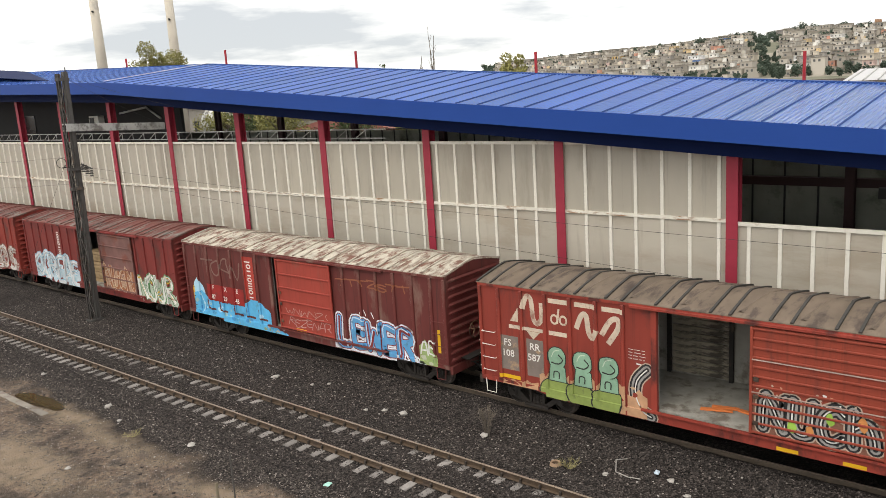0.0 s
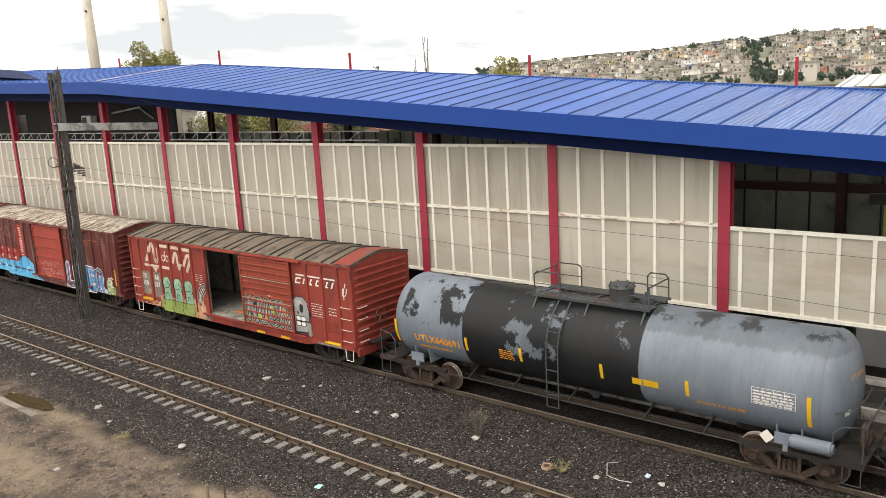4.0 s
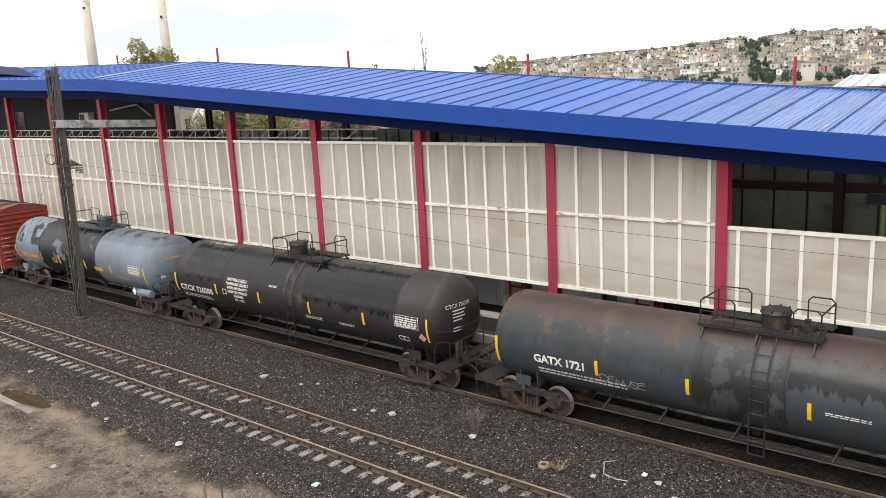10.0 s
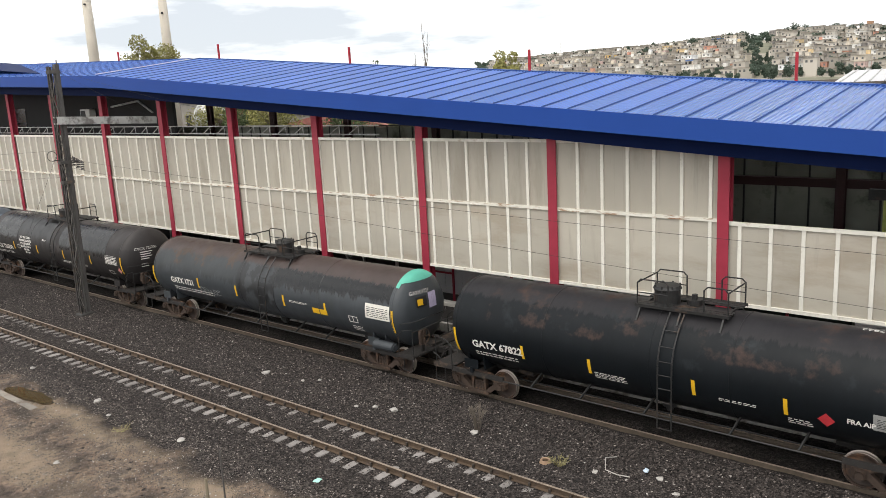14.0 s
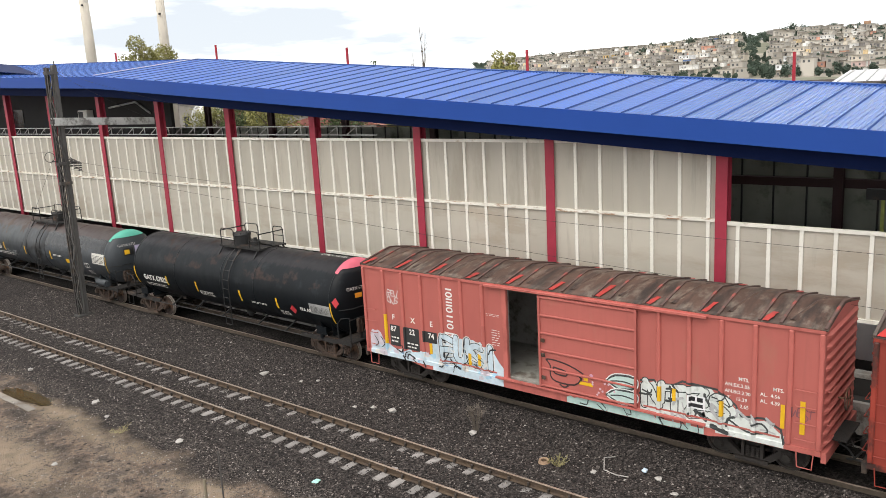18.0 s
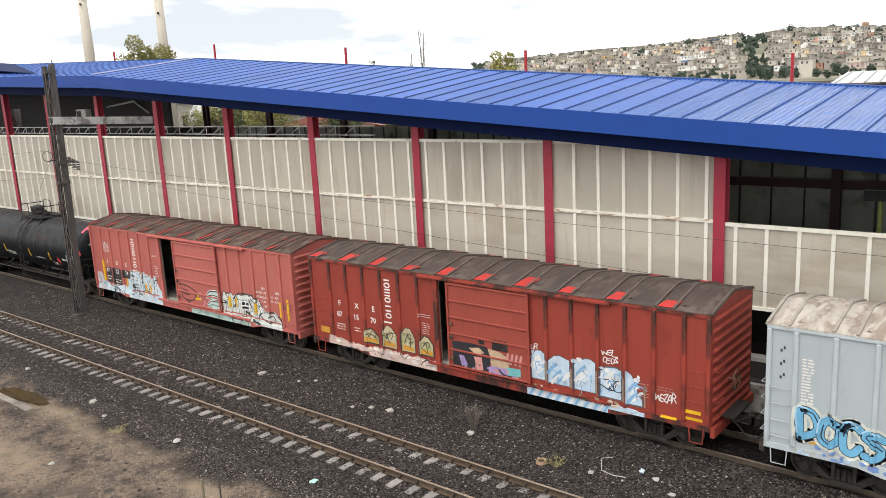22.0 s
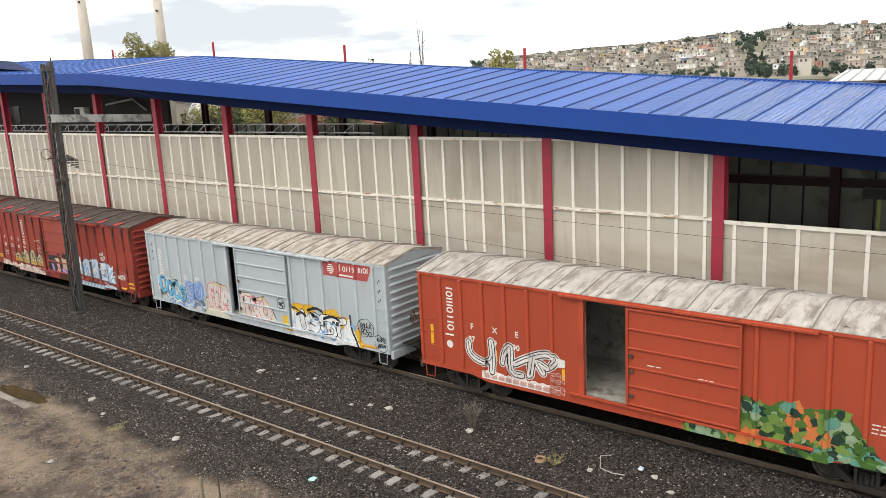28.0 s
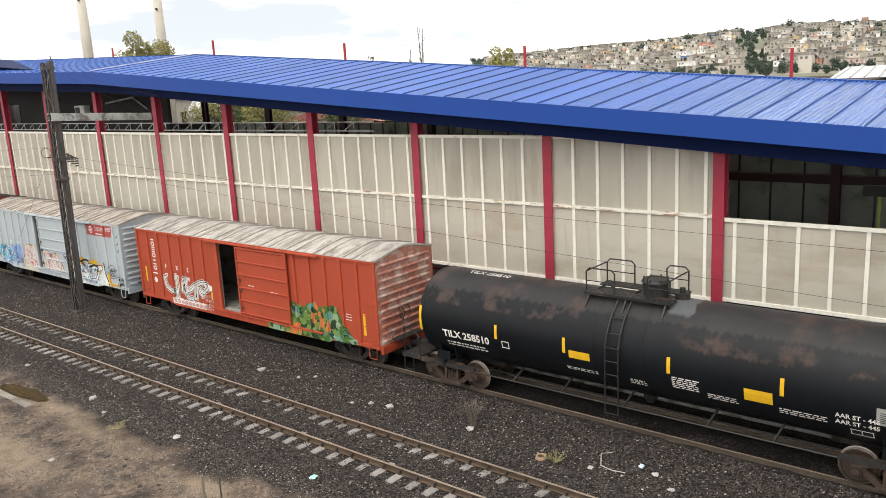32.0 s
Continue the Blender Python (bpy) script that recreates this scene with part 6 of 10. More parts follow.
FORMS["S"] = ([(0.88, 0.85), (0.45, 1.0), (0.15, 0.75), (0.8, 0.35), (0.6, 0.03), (0.1, 0.12)],)
FORMS["T"] = ([(0.05, 0.92), (0.95, 1.0)], [(0.5, 0.95), (0.5, 0.0)])
FORMS["U"] = ([(0.12, 1.0), (0.15, 0.25), (0.45, 0.0), (0.8, 0.2), (0.88, 1.0)],)
FORMS["W"] = ([(0.05, 1.0), (0.25, 0.02), (0.5, 0.7), (0.75, 0.02), (0.95, 1.0)],)
FORMS["Z"] = ([(0.1, 0.95), (0.9, 0.95), (0.1, 0.05), (0.92, 0.05)],)


def mural(car, surf, draw, label, name="graffiti"):
    """One painted area: draw(fill, line) calls lay it down in order, the later over the earlier."""
    bm, mats, keys, level = bmesh.new(), [], {}, [0]

    def slot(c):
        if c not in keys:
            keys[c] = len(mats)
            mats.append(paint(*c))
        return keys[c]

    def lift():
        level[0] += 1
        return 0.00016 * level[0]

    def fill(c, pts):
        try:
            poly(bm, pts, slot(c), lift())
        except ValueError:
            pass

    def line(c, w, pts, round_it=True):
        p = dense(pts, 3) if round_it else pts
        z = lift()
        i = slot(c)
        ribbon(bm, p, w, i, z)
        if w > 0.06:
            for q in {0, len(p) - 1} | (set(range(len(p))) if w > 0.14 else set()):
                poly(bm, ring_pts(p[q][0], p[q][1], w * 0.98, w * 0.98, 10)[:-1], i, z + 0.00003)

    draw(fill, line)
    return part(name, conform(bm, surf), mats, car, label)


def word(line, text, x0, x1, bottom, top, layers, rg, overlap=1.12, lean=0.0, jitter=0.05, sink=0.0):
    """Letters side by side; each layer (colour, width) over the last, the first one under all letters."""
    step = (x1 - x0) / len(text)
    made = []
    for k, ch in enumerate(text):
        h = (top - bottom) * rg.uniform(0.92, 1.04)
        ox, oz = x0 + k * step - step * (overlap - 1) / 2, bottom + sink * k + rg.uniform(-0.04, 0.04)
        made.append([[(ox + step * overlap * (x + rg.uniform(-jitter, jitter)) + lean * z * h, oz + h * (z + rg.uniform(-jitter, jitter))) for x, z in s] for s in FORMS[ch]])
    c, w = layers[0]
    for letter in made:
        for s in letter:
            line(c, w, s)
    for letter in made:
        for c, w in layers[1:]:
            for s in letter:
                line(c, w, s)
    return made


def skyline(x0, x1, bottom, tops, rg, rough=0.05, step=0.12):
    """A ragged-topped patch from x0 to x1; tops are heights at even steps."""
    n = max(3, int((x1 - x0) / step))
    at = [x0 + (x1 - x0) * i / (len(tops) - 1) for i in range(len(tops))]
    up = [(x0 + (x1 - x0) * i / n, float(np.interp(x0 + (x1 - x0) * i / n, at, tops)) + rg.uniform(-rough, rough)) for i in range(n + 1)]
    return [(x0, bottom), (x1, bottom)] + up[::-1]


def flecks(fill, line, colours, x0, x1, z0, z1, n, rg, size=(0.06, 0.2)):
    for k in range(n):
        s = rg.uniform(*size)
        fill(rg.choice(colours), blob(rg.uniform(x0, x1), rg.uniform(z0, z1), s * rg.uniform(0.8, 2), s, rg, 8, 0.35))


def shards(line, colour, x0, x1, z0, z1, n, rg, w=(0.02, 0.05)):
    """Loose angular strokes inside a piece."""
    for k in range(n):
        x, z = rg.uniform(x0, x1), rg.uniform(z0, z1)
        a, d = rg.uniform(0, 3.14), rg.uniform(0.15, 0.4)
        bend = rg.uniform(-0.15, 0.15)
        line(colour, rg.uniform(*w), [(x - d * math.cos(a) / 2, z - d * math.sin(a) / 2), (x + bend, z - bend), (x + d * math.cos(a) / 2, z + d * math.sin(a) / 2)])


def scrawl(car, surf, x0, x1, z0, z1, text, colour, seed, width=0.03):
    """A quick tag in thin strokes."""
    rg = random.Random(seed)
    return mural(car, surf, lambda fill, line: word(line, text, x0, x1, z0, z1, [(colour, width)], rg, 1.25, 0.12, 0.14), "hand-sprayed thin tag", "graffiti_tag")


OFFWHITE, BLACK = (0.68, 0.68, 0.66), (0.02, 0.02, 0.022)
scrawl(t6, s6, -4.0, -2.6, 1.62, 1.85, "DENUSE", (0.32, 0.33, 0.33), 12, 0.025)

# first car, mostly out of sight
B0 = car_paint("oxide_red_a", (0.24, 0.035, 0.025), (0.1, 0.03, 0.025))
R_RED = mat("red_grey_roof", (0.17, 0.06, 0.05), 0.7, 0.3, 2, 0.2, dirt=(0.2, 0.19, 0.17), damount=0.3, stretch=(1, 0.4, 1))
b0, f0, _ = boxcar(-120.35, 7.5, B0, R_RED, "oxide red boxcar with graffiti along its lower side", -0.9)
graffiti(b0, f0, 3.0, 7.0, 0.95, 2.4, 4, (0.6, 0.58, 0.55), (0.2, 0.1, 0.08), (0.4, 0.2, 0.1), 31, "pale grey and brown graffiti shapes")

B1 = car_paint("oxide_red_b", (0.19, 0.03, 0.026), (0.09, 0.03, 0.025))
b1, f1, d1 = boxcar(-104.0, 7.6, B1, R_RED, "dark red boxcar with an open door and stacked timber inside", 1.04, mat("dull_pink_door", (0.2, 0.1, 0.09), 0.7, 0.3, 2, dirt=(0.2, 0.07, 0.05), damount=0.25))
graffiti(b1, f1, -6.6, -1.7, 0.85, 2.3, 6, (0.66, 0.68, 0.7), (0.3, 0.5, 0.6), (0.15, 0.3, 0.4), 32, "white and pale blue graffiti shapes")
graffiti(b1, f1, 4.3, 7.3, 0.9, 2.2, 4, (0.72, 0.72, 0.68), (0.12, 0.25, 0.12), (0.6, 0.4, 0.05), 33, "white, green and yellow graffiti shapes")
graffiti(b1, d1, 1.2, 4.0, 1.15, 2.3, 4, (0.34, 0.12, 0.05), (0.55, 0.4, 0.3), (0.6, 0.5, 0.35), 34, "brown graffiti shapes on the door")
owner_word(b1, f1, -3.6, 2.2, 3.7)
rt = random.Random(8)
for k in range(9):
    part("timber", boxm(-1.3, 0.9, -1.1 + rt.uniform(-0.05, 0.05), -0.3, FLOOR + 0.01 + 0.18 * k, FLOOR + 0.16 + 0.18 * k), mat("timber", (0.35, 0.25, 0.14), 0.8, 0.3, 3), b1)

# faded car with a bright door
B2C = (0.125, 0.027, 0.024)
B2 = car_paint("faded_oxide", B2C, (0.2, 0.11, 0.09), 0.16, 0.2, runs=0.75, post_dirt=(0.2, 0.11, 0.09))
R2 = mat("peeling_white_roof", (0.47, 0.43, 0.36), 0.75, 0.35, 3.5, 0.2, dirt=(0.16, 0.075, 0.055), damount=0.4, dscale=2.6, stretch=(1, 0.6, 1))
streaked(R2, (0.2, 0.16, 0.12), 0.5, 0.66, 0.8, (4.0, 0.5, 1.0))
b2, f2, d2 = boxcar(-88.05, 7.5, B2, R2, "faded brown-red boxcar with brighter door and peeling white roof", -0.99, car_paint("bright_red_door", (0.33, 0.05, 0.035), (0.22, 0.07, 0.05), 0.12, runs=0.35), posts=(-6.6, 2.67))


def blue_band(fill, line):
    rg = random.Random(35)
    sky, deep, pale = (0.1, 0.44, 0.74), (0.06, 0.3, 0.62), (0.4, 0.66, 0.82)
    fill(pale, skyline(-7.0, -6.2, 0.9, (2.2, 2.45, 2.3, 1.9), rg, 0.1))
    fill(sky, skyline(-7.05, -1.75, 0.76, (1.75, 1.95, 1.6, 1.62, 1.6, 1.6, 1.7, 1.95, 1.9, 1.55), rg))
    fill(sky, skyline(-1.9, -0.7, 0.76, (1.1, 0.95, 0.8), rg, 0.03))
    flecks(fill, line, (pale, sky, deep, (0.3, 0.5, 0.55)), -6.9, -2.0, 0.85, 1.55, 26, rg, (0.08, 0.22))
    for x in (-6.05, -5.2, -4.1, -3.3, -2.5):
        line(B2C, 0.09, [(x, 1.55), (x + 0.03, 1.22), (x + 0.5, 1.2)], False)
    line(pale, 0.06, [(-6.6, 1.9), (-6.3, 1.3), (-6.5, 0.95)])
    flecks(fill, line, ((0.25, 0.34, 0.2), (0.45, 0.4, 0.36)), -2.4, -0.9, 0.78, 1.0, 8, rg, (0.06, 0.14))


mural(b2, f2, blue_band, "bright blue sprayed band with block letter gaps")
marks(b2, surf_lift(f2, 0.011), [(-6.0, -3.42, 1.6, 2.32)], paint(0.3, 0.022, 0.02), "sign_panel")
fxe_numbers(b2, surf_lift(f2, 0.016), -5.6, 1.68, "87", "29", "43", 0.27)
marks(b2, f2, [(-3.2, -2.6, 1.95, 3.76)], paint(0.42, 0.05, 0.035), "sign_panel")
owner_word(b2, surf_lift(f2, 0.006), -2.9, 2.0, 3.7, None, True)


def white_edged(fill, line):
    rg = random.Random(37)
    white, blue, red, wash = (0.74, 0.76, 0.8), (0.1, 0.33, 0.6), (0.22, 0.03, 0.028), (0.55, 0.66, 0.76)
    fill(white, skyline(2.0, 6.6, 0.78, (1.0, 1.05, 0.95, 1.0, 1.1, 1.15, 0.9), rg, 0.05))
    flecks(fill, line, (wash, (0.3, 0.5, 0.7), red), 2.2, 6.2, 0.85, 1.1, 14, rg, (0.06, 0.14))
    made = word(line, "LEWER", 2.15, 6.0, 1.0, 1.98, [(white, 0.44), (red, 0.32), (blue, 0.25)], rg, 1.05)
    for letter in made[::2]:
        line(red, 0.12, letter[0][:3])
    for letter in made:
        line(wash, 0.045, [(x - 0.05, z + 0.06) for x, z in letter[0]][:3])
    for x, z in ((3.4, 2.3), (3.62, 2.42), (4.0, 2.38)):
        line(white, 0.035, [(x, z), (x + 0.12, z - 0.22)])


mural(b2, f2, white_edged, "blue and red graffiti letters edged in white")


def green_patch(fill, line):
    rg = random.Random(38)
    fill((0.3, 0.4, 0.16), skyline(6.2, 7.0, 0.9, (1.5, 1.75, 1.6, 1.2), rg))
    word(line, "AE", 6.25, 6.95, 1.25, 1.72, [((0.7, 0.7, 0.68), 0.06)], rg, 1.1)
    flecks(fill, line, ((0.5, 0.52, 0.4), (0.2, 0.3, 0.12)), 6.3, 6.9, 0.95, 1.2, 5, rg)


mural(b2, f2, green_patch, "small green graffiti patch")
scrawl(b2, d2, -0.6, 1.9, 1.75, 2.0, "WNWNZI", (0.5, 0.28, 0.24), 39, 0.025)
scrawl(b2, d2, -0.5, 1.9, 1.3, 1.6, "REZENAR", (0.5, 0.3, 0.28), 40, 0.028)
scrawl(b2, f2, -6.2, -3.6, 2.7, 3.4, "TOAN", (0.2, 0.12, 0.1), 41, 0.07)
scrawl(b2, f2, 2.3, 5.9, 3.25, 3.5, "TTTZSTT", (0.28, 0.1, 0.05), 42, 0.05)
marks(b2, f2, [(-7.1, -6.98, 1.5, 2.1), (7.05, 7.17, 1.4, 2.2)])
marks(b2, d2, [(-0.1, 0.5, 1.1, 1.2)])

# red car with a louvred door pushed aside
B3C = (0.255, 0.04, 0.027)
B3 = car_paint("old_red", B3C, (0.12, 0.035, 0.03), 0.15, runs=0.4)
R3 = mat("grey_brown_roof", (0.155, 0.118, 0.088), 0.75, 0.3, 3, 0.2, dirt=(0.075, 0.055, 0.045), damount=0.3, dscale=2.2, stretch=(1, 0.4, 1))
b3, f3, d3 = boxcar(-71.77, 7.42, B3, R3, "red boxcar with a wide open louvred door and graffiti", 1.08, car_paint("red_door", (0.26, 0.046, 0.026), (0.12, 0.03, 0.025), 0.14), ribs_door=11, roof_rib=mat("black_seam", (0.05, 0.047, 0.043), 0.7, 0.3, 3), rung_m=M_LETTER, posts=(-6.66, 2.48))
for z in (3.05, 2.2):
    part("door_trim", boxm(1.1, 4.1, -SIDE - 0.14, -SIDE - 0.127, z, z + 0.03), mat("scuffed_metal", (0.42, 0.3, 0.26), 0.6, 0.4, 4), b3)
roof_end = car_paint("red_roof_end", (0.24, 0.045, 0.032), (0.13, 0.08, 0.06), 0.25)
bm = bmesh.new()
ye = np.linspace(-SIDE - 0.03, SIDE + 0.03, 9)
rows_e = [[bm.verts.new((x, y, roof_profile(y) + 0.036)) for y in ye] for x in (6.55, 7.46)]
for i in range(8):
    bm.faces.new((rows_e[0][i], rows_e[1][i], rows_e[1][i + 1], rows_e[0][i + 1]))
part("roof_end_panel", bm, roof_end, b3, "red roof end panel")
# planked lining across the car, paler toward the open door
M_PLANK = mat("worn_lining_plank", (0.3, 0.27, 0.21), 0.85, 0.35, 3, 0.2, dirt=(0.07, 0.06, 0.05), damount=0.35, dscale=2.0, stretch=(0.6, 1, 2), rnd=0.25)
plank = part("lining_plank", boxm(0, 1.75, -0.02, 0.02, 0.01, 0.2, bevel=0.012), M_PLANK, b3)
plank.location = (-2.3, SIDE - 0.135, FLOOR + 0.05)
for k in range(1, 13):
    share("lining_plank", plank, b3, pose(-2.3, SIDE - 0.135 + 0.012 * (k % 2), FLOOR + 0.05 + 0.215 * k))
for x in (-0.5, -2.4, -3.6):
    part("lining_post", boxm(x - 0.06, x + 0.06, SIDE - 0.2, SIDE - 0.116, FLOOR, 3.85), M_BLACKSTEEL, b3)
bm = bmesh.new()
for pts in ([(-5.78, 3.4), (-5.62, 3.8), (-5.46, 3.7), (-5.4, 3.15), (-5.26, 2.99), (-5.1, 3.2), (-5.1, 3.66)], [(-3.93, 3.05), (-3.76, 3.45), (-3.6, 3.48), (-3.53, 3.0), (-3.4, 2.84), (-3.28, 3.1)], [(-3.12, 2.98), (-2.85, 3.42), (-2.62, 3.5), (-2.6, 3.25), (-2.92, 2.75)]):
    ribbon(bm, dense(pts, 4), 0.16, 0, 0.0)
for x0, x1, z0, z1 in ((-6.3, -5.88, 2.72, 2.84), (-5.78, -5.08, 2.73, 2.84), (-4.86, -4.2, 3.7, 3.84), (-4.86, -4.25, 2.72, 2.85), (-3.98, -3.3, 3.7, 3.84), (-3.1, -2.44, 3.68, 3.82)):
    rect(bm, x0, x1, z0, z1, 0, 0.002)
poly(bm, [(-6.25, 2.95), (-5.95, 2.95), (-5.95, 3.4)], 0, 0.002)
poly(bm, [(-5.65, 2.72), (-5.18, 2.72), (-5.42, 2.48)], 0, 0.003)
for x in (-4.66, -4.36):
    ribbon(bm, ring_pts(x, 3.22, 0.22, 0.26), 0.06, 0, 0.002)
rect(bm, -4.6, -4.53, 3.1, 3.55, 0, 0.003, 0.06)
part("owner_mark", conform(bm, f3), mat("aged_cream_lettering", (0.6, 0.5, 0.4), 0.65, 0.25, 6, dirt=(0.3, 0.16, 0.12), damount=0.2, dscale=3), b3, "cream painted owner's emblem of bars and curves")
M_GREYBOX = mat("grey_number_panel", (0.21, 0.17, 0.15), 0.7, 0.2, 4, dirt=(0.4, 0.27, 0.17), damount=0.16, dscale=3.5)
marks(b3, f3, [(-6.62, -5.98, 1.36, 2.46), (-5.68, -5.08, 1.3, 2.48)], M_GREYBOX, "sign_panel")
for k, (s, d) in enumerate((("FS", "108"), ("RR", "587"))):
    lettering(b3, surf_lift(f3, 0.008), s, 0.31, -6.52 + 0.95 * k, 2.14, offset=0.004)
    lettering(b3, surf_lift(f3, 0.008), d, 0.31, -6.6 + 0.95 * k, 1.8, offset=0.004)


def mint_letters(fill, line):
    rg = random.Random(46)
    sand, mint, olive, dark = (0.5, 0.29, 0.17), (0.25, 0.42, 0.3), (0.25, 0.32, 0.09), (0.03, 0.035, 0.03)
    fill(sand, skyline(-6.6, -5.3, 0.89, (1.0, 1.05, 1.15), rg, 0.05))
    for x0, x1, t in ((-5.25, -4.2, 1.6), (-4.15, -3.35, 1.7), (-3.3, -2.4, 1.75), (-2.35, -1.75, 1.55)):
        fill(sand, skyline(x0, x1, 0.77, (t - 0.25, t, t - 0.1), rg, 0.1))
    flecks(fill, line, (sand, (0.42, 0.2, 0.1), (0.55, 0.38, 0.24), B3C), -5.2, -1.9, 0.9, 1.6, 20, rg, (0.06, 0.16))
    for k, x in enumerate((-4.62, -3.76, -2.92)):
        low = blob(x - 0.05, 1.03, 1.0, 0.66, rg, 18, 0.12)
        line(dark, 0.05, low + low[:1])
        fill(olive, low)
        stem = [(x - 0.28, 1.32), (x + 0.3, 1.32), (x + 0.27, 1.75), (x + 0.1, 1.88), (x - 0.22, 1.8)]
        head = blob(x, 2.05, 0.58, 0.62, rg, 18, 0.05)
        for shape in (stem, head):
            line(dark, 0.06, shape + shape[:1], False)
        for shape in (stem, head):
            fill(mint, shape)
        line(dark, 0.04, [(x - 0.12, 1.4), (x - 0.1, 1.6), (x + 0.06, 1.6), (x + 0.06, 1.4)])
        line(dark, 0.04, [(x + 0.05, 2.15), (x + 0.2, 2.0), (x + 0.05, 1.86), (x - 0.2, 1.88)])
        line((0.5, 0.6, 0.48), 0.03, [(x - 0.18, 2.05), (x - 0.08, 2.24), (x + 0.1, 2.28)])


mural(b3, f3, mint_letters, "three mint and olive graffiti letters with dark outlines")


def curls(text, x0, x1, z0, z1, seed, arch=None):
    def draw(fill, line):
        rg = random.Random(seed)
        beige, grey = (0.46, 0.36, 0.29), (0.3, 0.29, 0.28)
        nest = [(beige, 0.42), (BLACK, 0.35), (grey, 0.24), (BLACK, 0.12), (OFFWHITE, 0.035)]
        if arch:
            for c, w in nest:
                line(c, w, arch)
        if text:
            fill((0.2, 0.09, 0.06), skyline(x0, x1, z0, (z1 - 0.3, z1 - 0.1, z1 - 0.2, z1 - 0.35), rg))
            made = word(line, text, x0 + 0.2, x1 - 0.1, z0 + 0.18, z1 - 0.18, nest, rg, 1.0)
            for k, letter in enumerate(made):
                x, z = letter[0][len(letter[0]) // 2]
                fill(((0.3, 0.5, 0.08), (0.6, 0.25, 0.08))[k % 2], blob(x + 0.2, z + 0.15, 0.2, 0.3, rg, 10, 0.3))
            flecks(fill, line, (OFFWHITE, beige, (0.55, 0.3, 0.2)), x0, x1, z1 - 0.2, z1 + 0.1, 14, rg, (0.03, 0.08))
    return draw


mural(b3, f3, curls("", 0, 0, 0, 0, 47, [(-1.75, 2.2), (-2.05, 1.85), (-2.1, 1.4), (-1.9, 1.0), (-1.62, 0.86)]), "black and grey ring of graffiti beside the doorway")
mural(b3, d3, curls("NUCH", 1.12, 4.08, 1.12, 2.35, 48), "black and grey curling graffiti letters on the door")
scrawl(b3, f3, -2.05, -1.72, 2.05, 2.35, "Z", OFFWHITE, 49, 0.04)
bm = bmesh.new()
for x, w in ((4.3, 0.5), (4.75, 0.2), (5.12, 0.25), (5.45, 0.3), (6.0, 0.24), (6.3, 0.22)):
    rect(bm, x, x + 0.075, 3.12, 3.36, 0, 0.0, 0.1)
    rect(bm, x + 0.08, x + w * 0.75, 3.3, 3.36, 0, 0.001, 0.03)
    if w > 0.22:
        rect(bm, x + 0.0, x + w * 0.6, 3.12, 3.18, 0, 0.001, 0.03)
for a, b in ((4.4, 4.95), (5.08, 5.8), (5.95, 6.55)):
    rect(bm, a, b, 3.43, 3.49, 0, 0.002)
part("owner_mark", conform(bm, f3), M_LETTER, b3, "white slanted painted company mark of bars")


def grey_mask(fill, line):
    rs3 = random.Random(9)
    grey, white = (0.3, 0.3, 0.3), (0.72, 0.72, 0.7)
    head = [(4.12, 1.15), (4.12, 2.42), (4.3, 2.58), (4.65, 2.58), (4.95, 2.35), (5.06, 2.0), (5.0, 1.72), (4.86, 1.55), (4.84, 1.2)]
    line(BLACK, 0.07, head + head[:1], False)
    fill(grey, head)
    fill((0.4, 0.4, 0.4), blob(4.4, 2.3, 0.45, 0.35, rs3, 12, 0.15))
    fill(BLACK, blob(4.55, 2.14, 0.22, 0.34, rs3, 14, 0.06))
    fill(BLACK, blob(4.34, 1.95, 0.1, 0.12, rs3, 8, 0.3))
    for x in (4.34, 4.62):
        for z in (1.73, 1.53):
            fill(BLACK, blob(x, z, 0.32, 0.24, rs3, 14, 0.03))
            fill(white, blob(x, z, 0.25, 0.18, rs3, 14, 0.03))
    line(BLACK, 0.05, [(4.2, 1.63), (4.6, 1.62), (5.05, 1.68)])
    for x in (4.9, 5.02):
        line(grey, 0.09, [(x, 1.6), (x + 0.01, 1.15)], False)
    line(BLACK, 0.05, [(4.15, 1.1), (4.9, 1.08)], False)


mural(b3, f3, grey_mask, "grey painted skull shape")
small_print(b3, f3, 5.15, 5.75, 1.95, 2.5, 6, M_LETTER, 49, 0.22)
small_print(b3, f3, 6.1, 6.5, 2.1, 2.45, 3, M_LETTER, 50, 0.25)
small_print(b3, f3, -2.3, -1.8, 2.45, 2.8, 4, M_LETTER, 51, 0.18)
scrawl(b3, f3, 5.95, 6.6, 1.5, 1.8, "ECO", (0.1, 0.03, 0.03), 52, 0.025)
scrawl(b3, f3, 6.86, 7.12, 2.9, 3.2, "U", OFFWHITE, 491, 0.045)
scrawl(b3, f3, 6.86, 7.12, 2.8, 3.3, "I", OFFWHITE, 492, 0.045)
marks(b3, f3, [(5.75, 6.65, 0.98, 1.07), (-6.72, -5.95, 1.08, 1.2), (1.7, 2.22, 0.77, 0.87), (3.22, 3.74, 0.77, 0.87), (-4.5, -4.1, 0.78, 0.87), (-2.3, -1.85, 0.78, 0.9)])
marks(b3, f3, [(5.35, 6.66, 0.885, 0.975)], M_GREYBOX, "plate")
bm = bmesh.new()
for pts in ([(-0.5, -0.9), (0.3, -0.7)], [(-0.3, -0.6), (0.4, -0.5), (0.8, -0.62)]):
    for a, b in zip(pts[:-1], pts[1:]):
        bar(bm, (a[0], a[1], FLOOR + 0.03), (b[0], b[1], FLOOR + 0.05), 0.12, 0.05)
part("orange_scrap", bm, paint(0.7, 0.2, 0.06), b3)

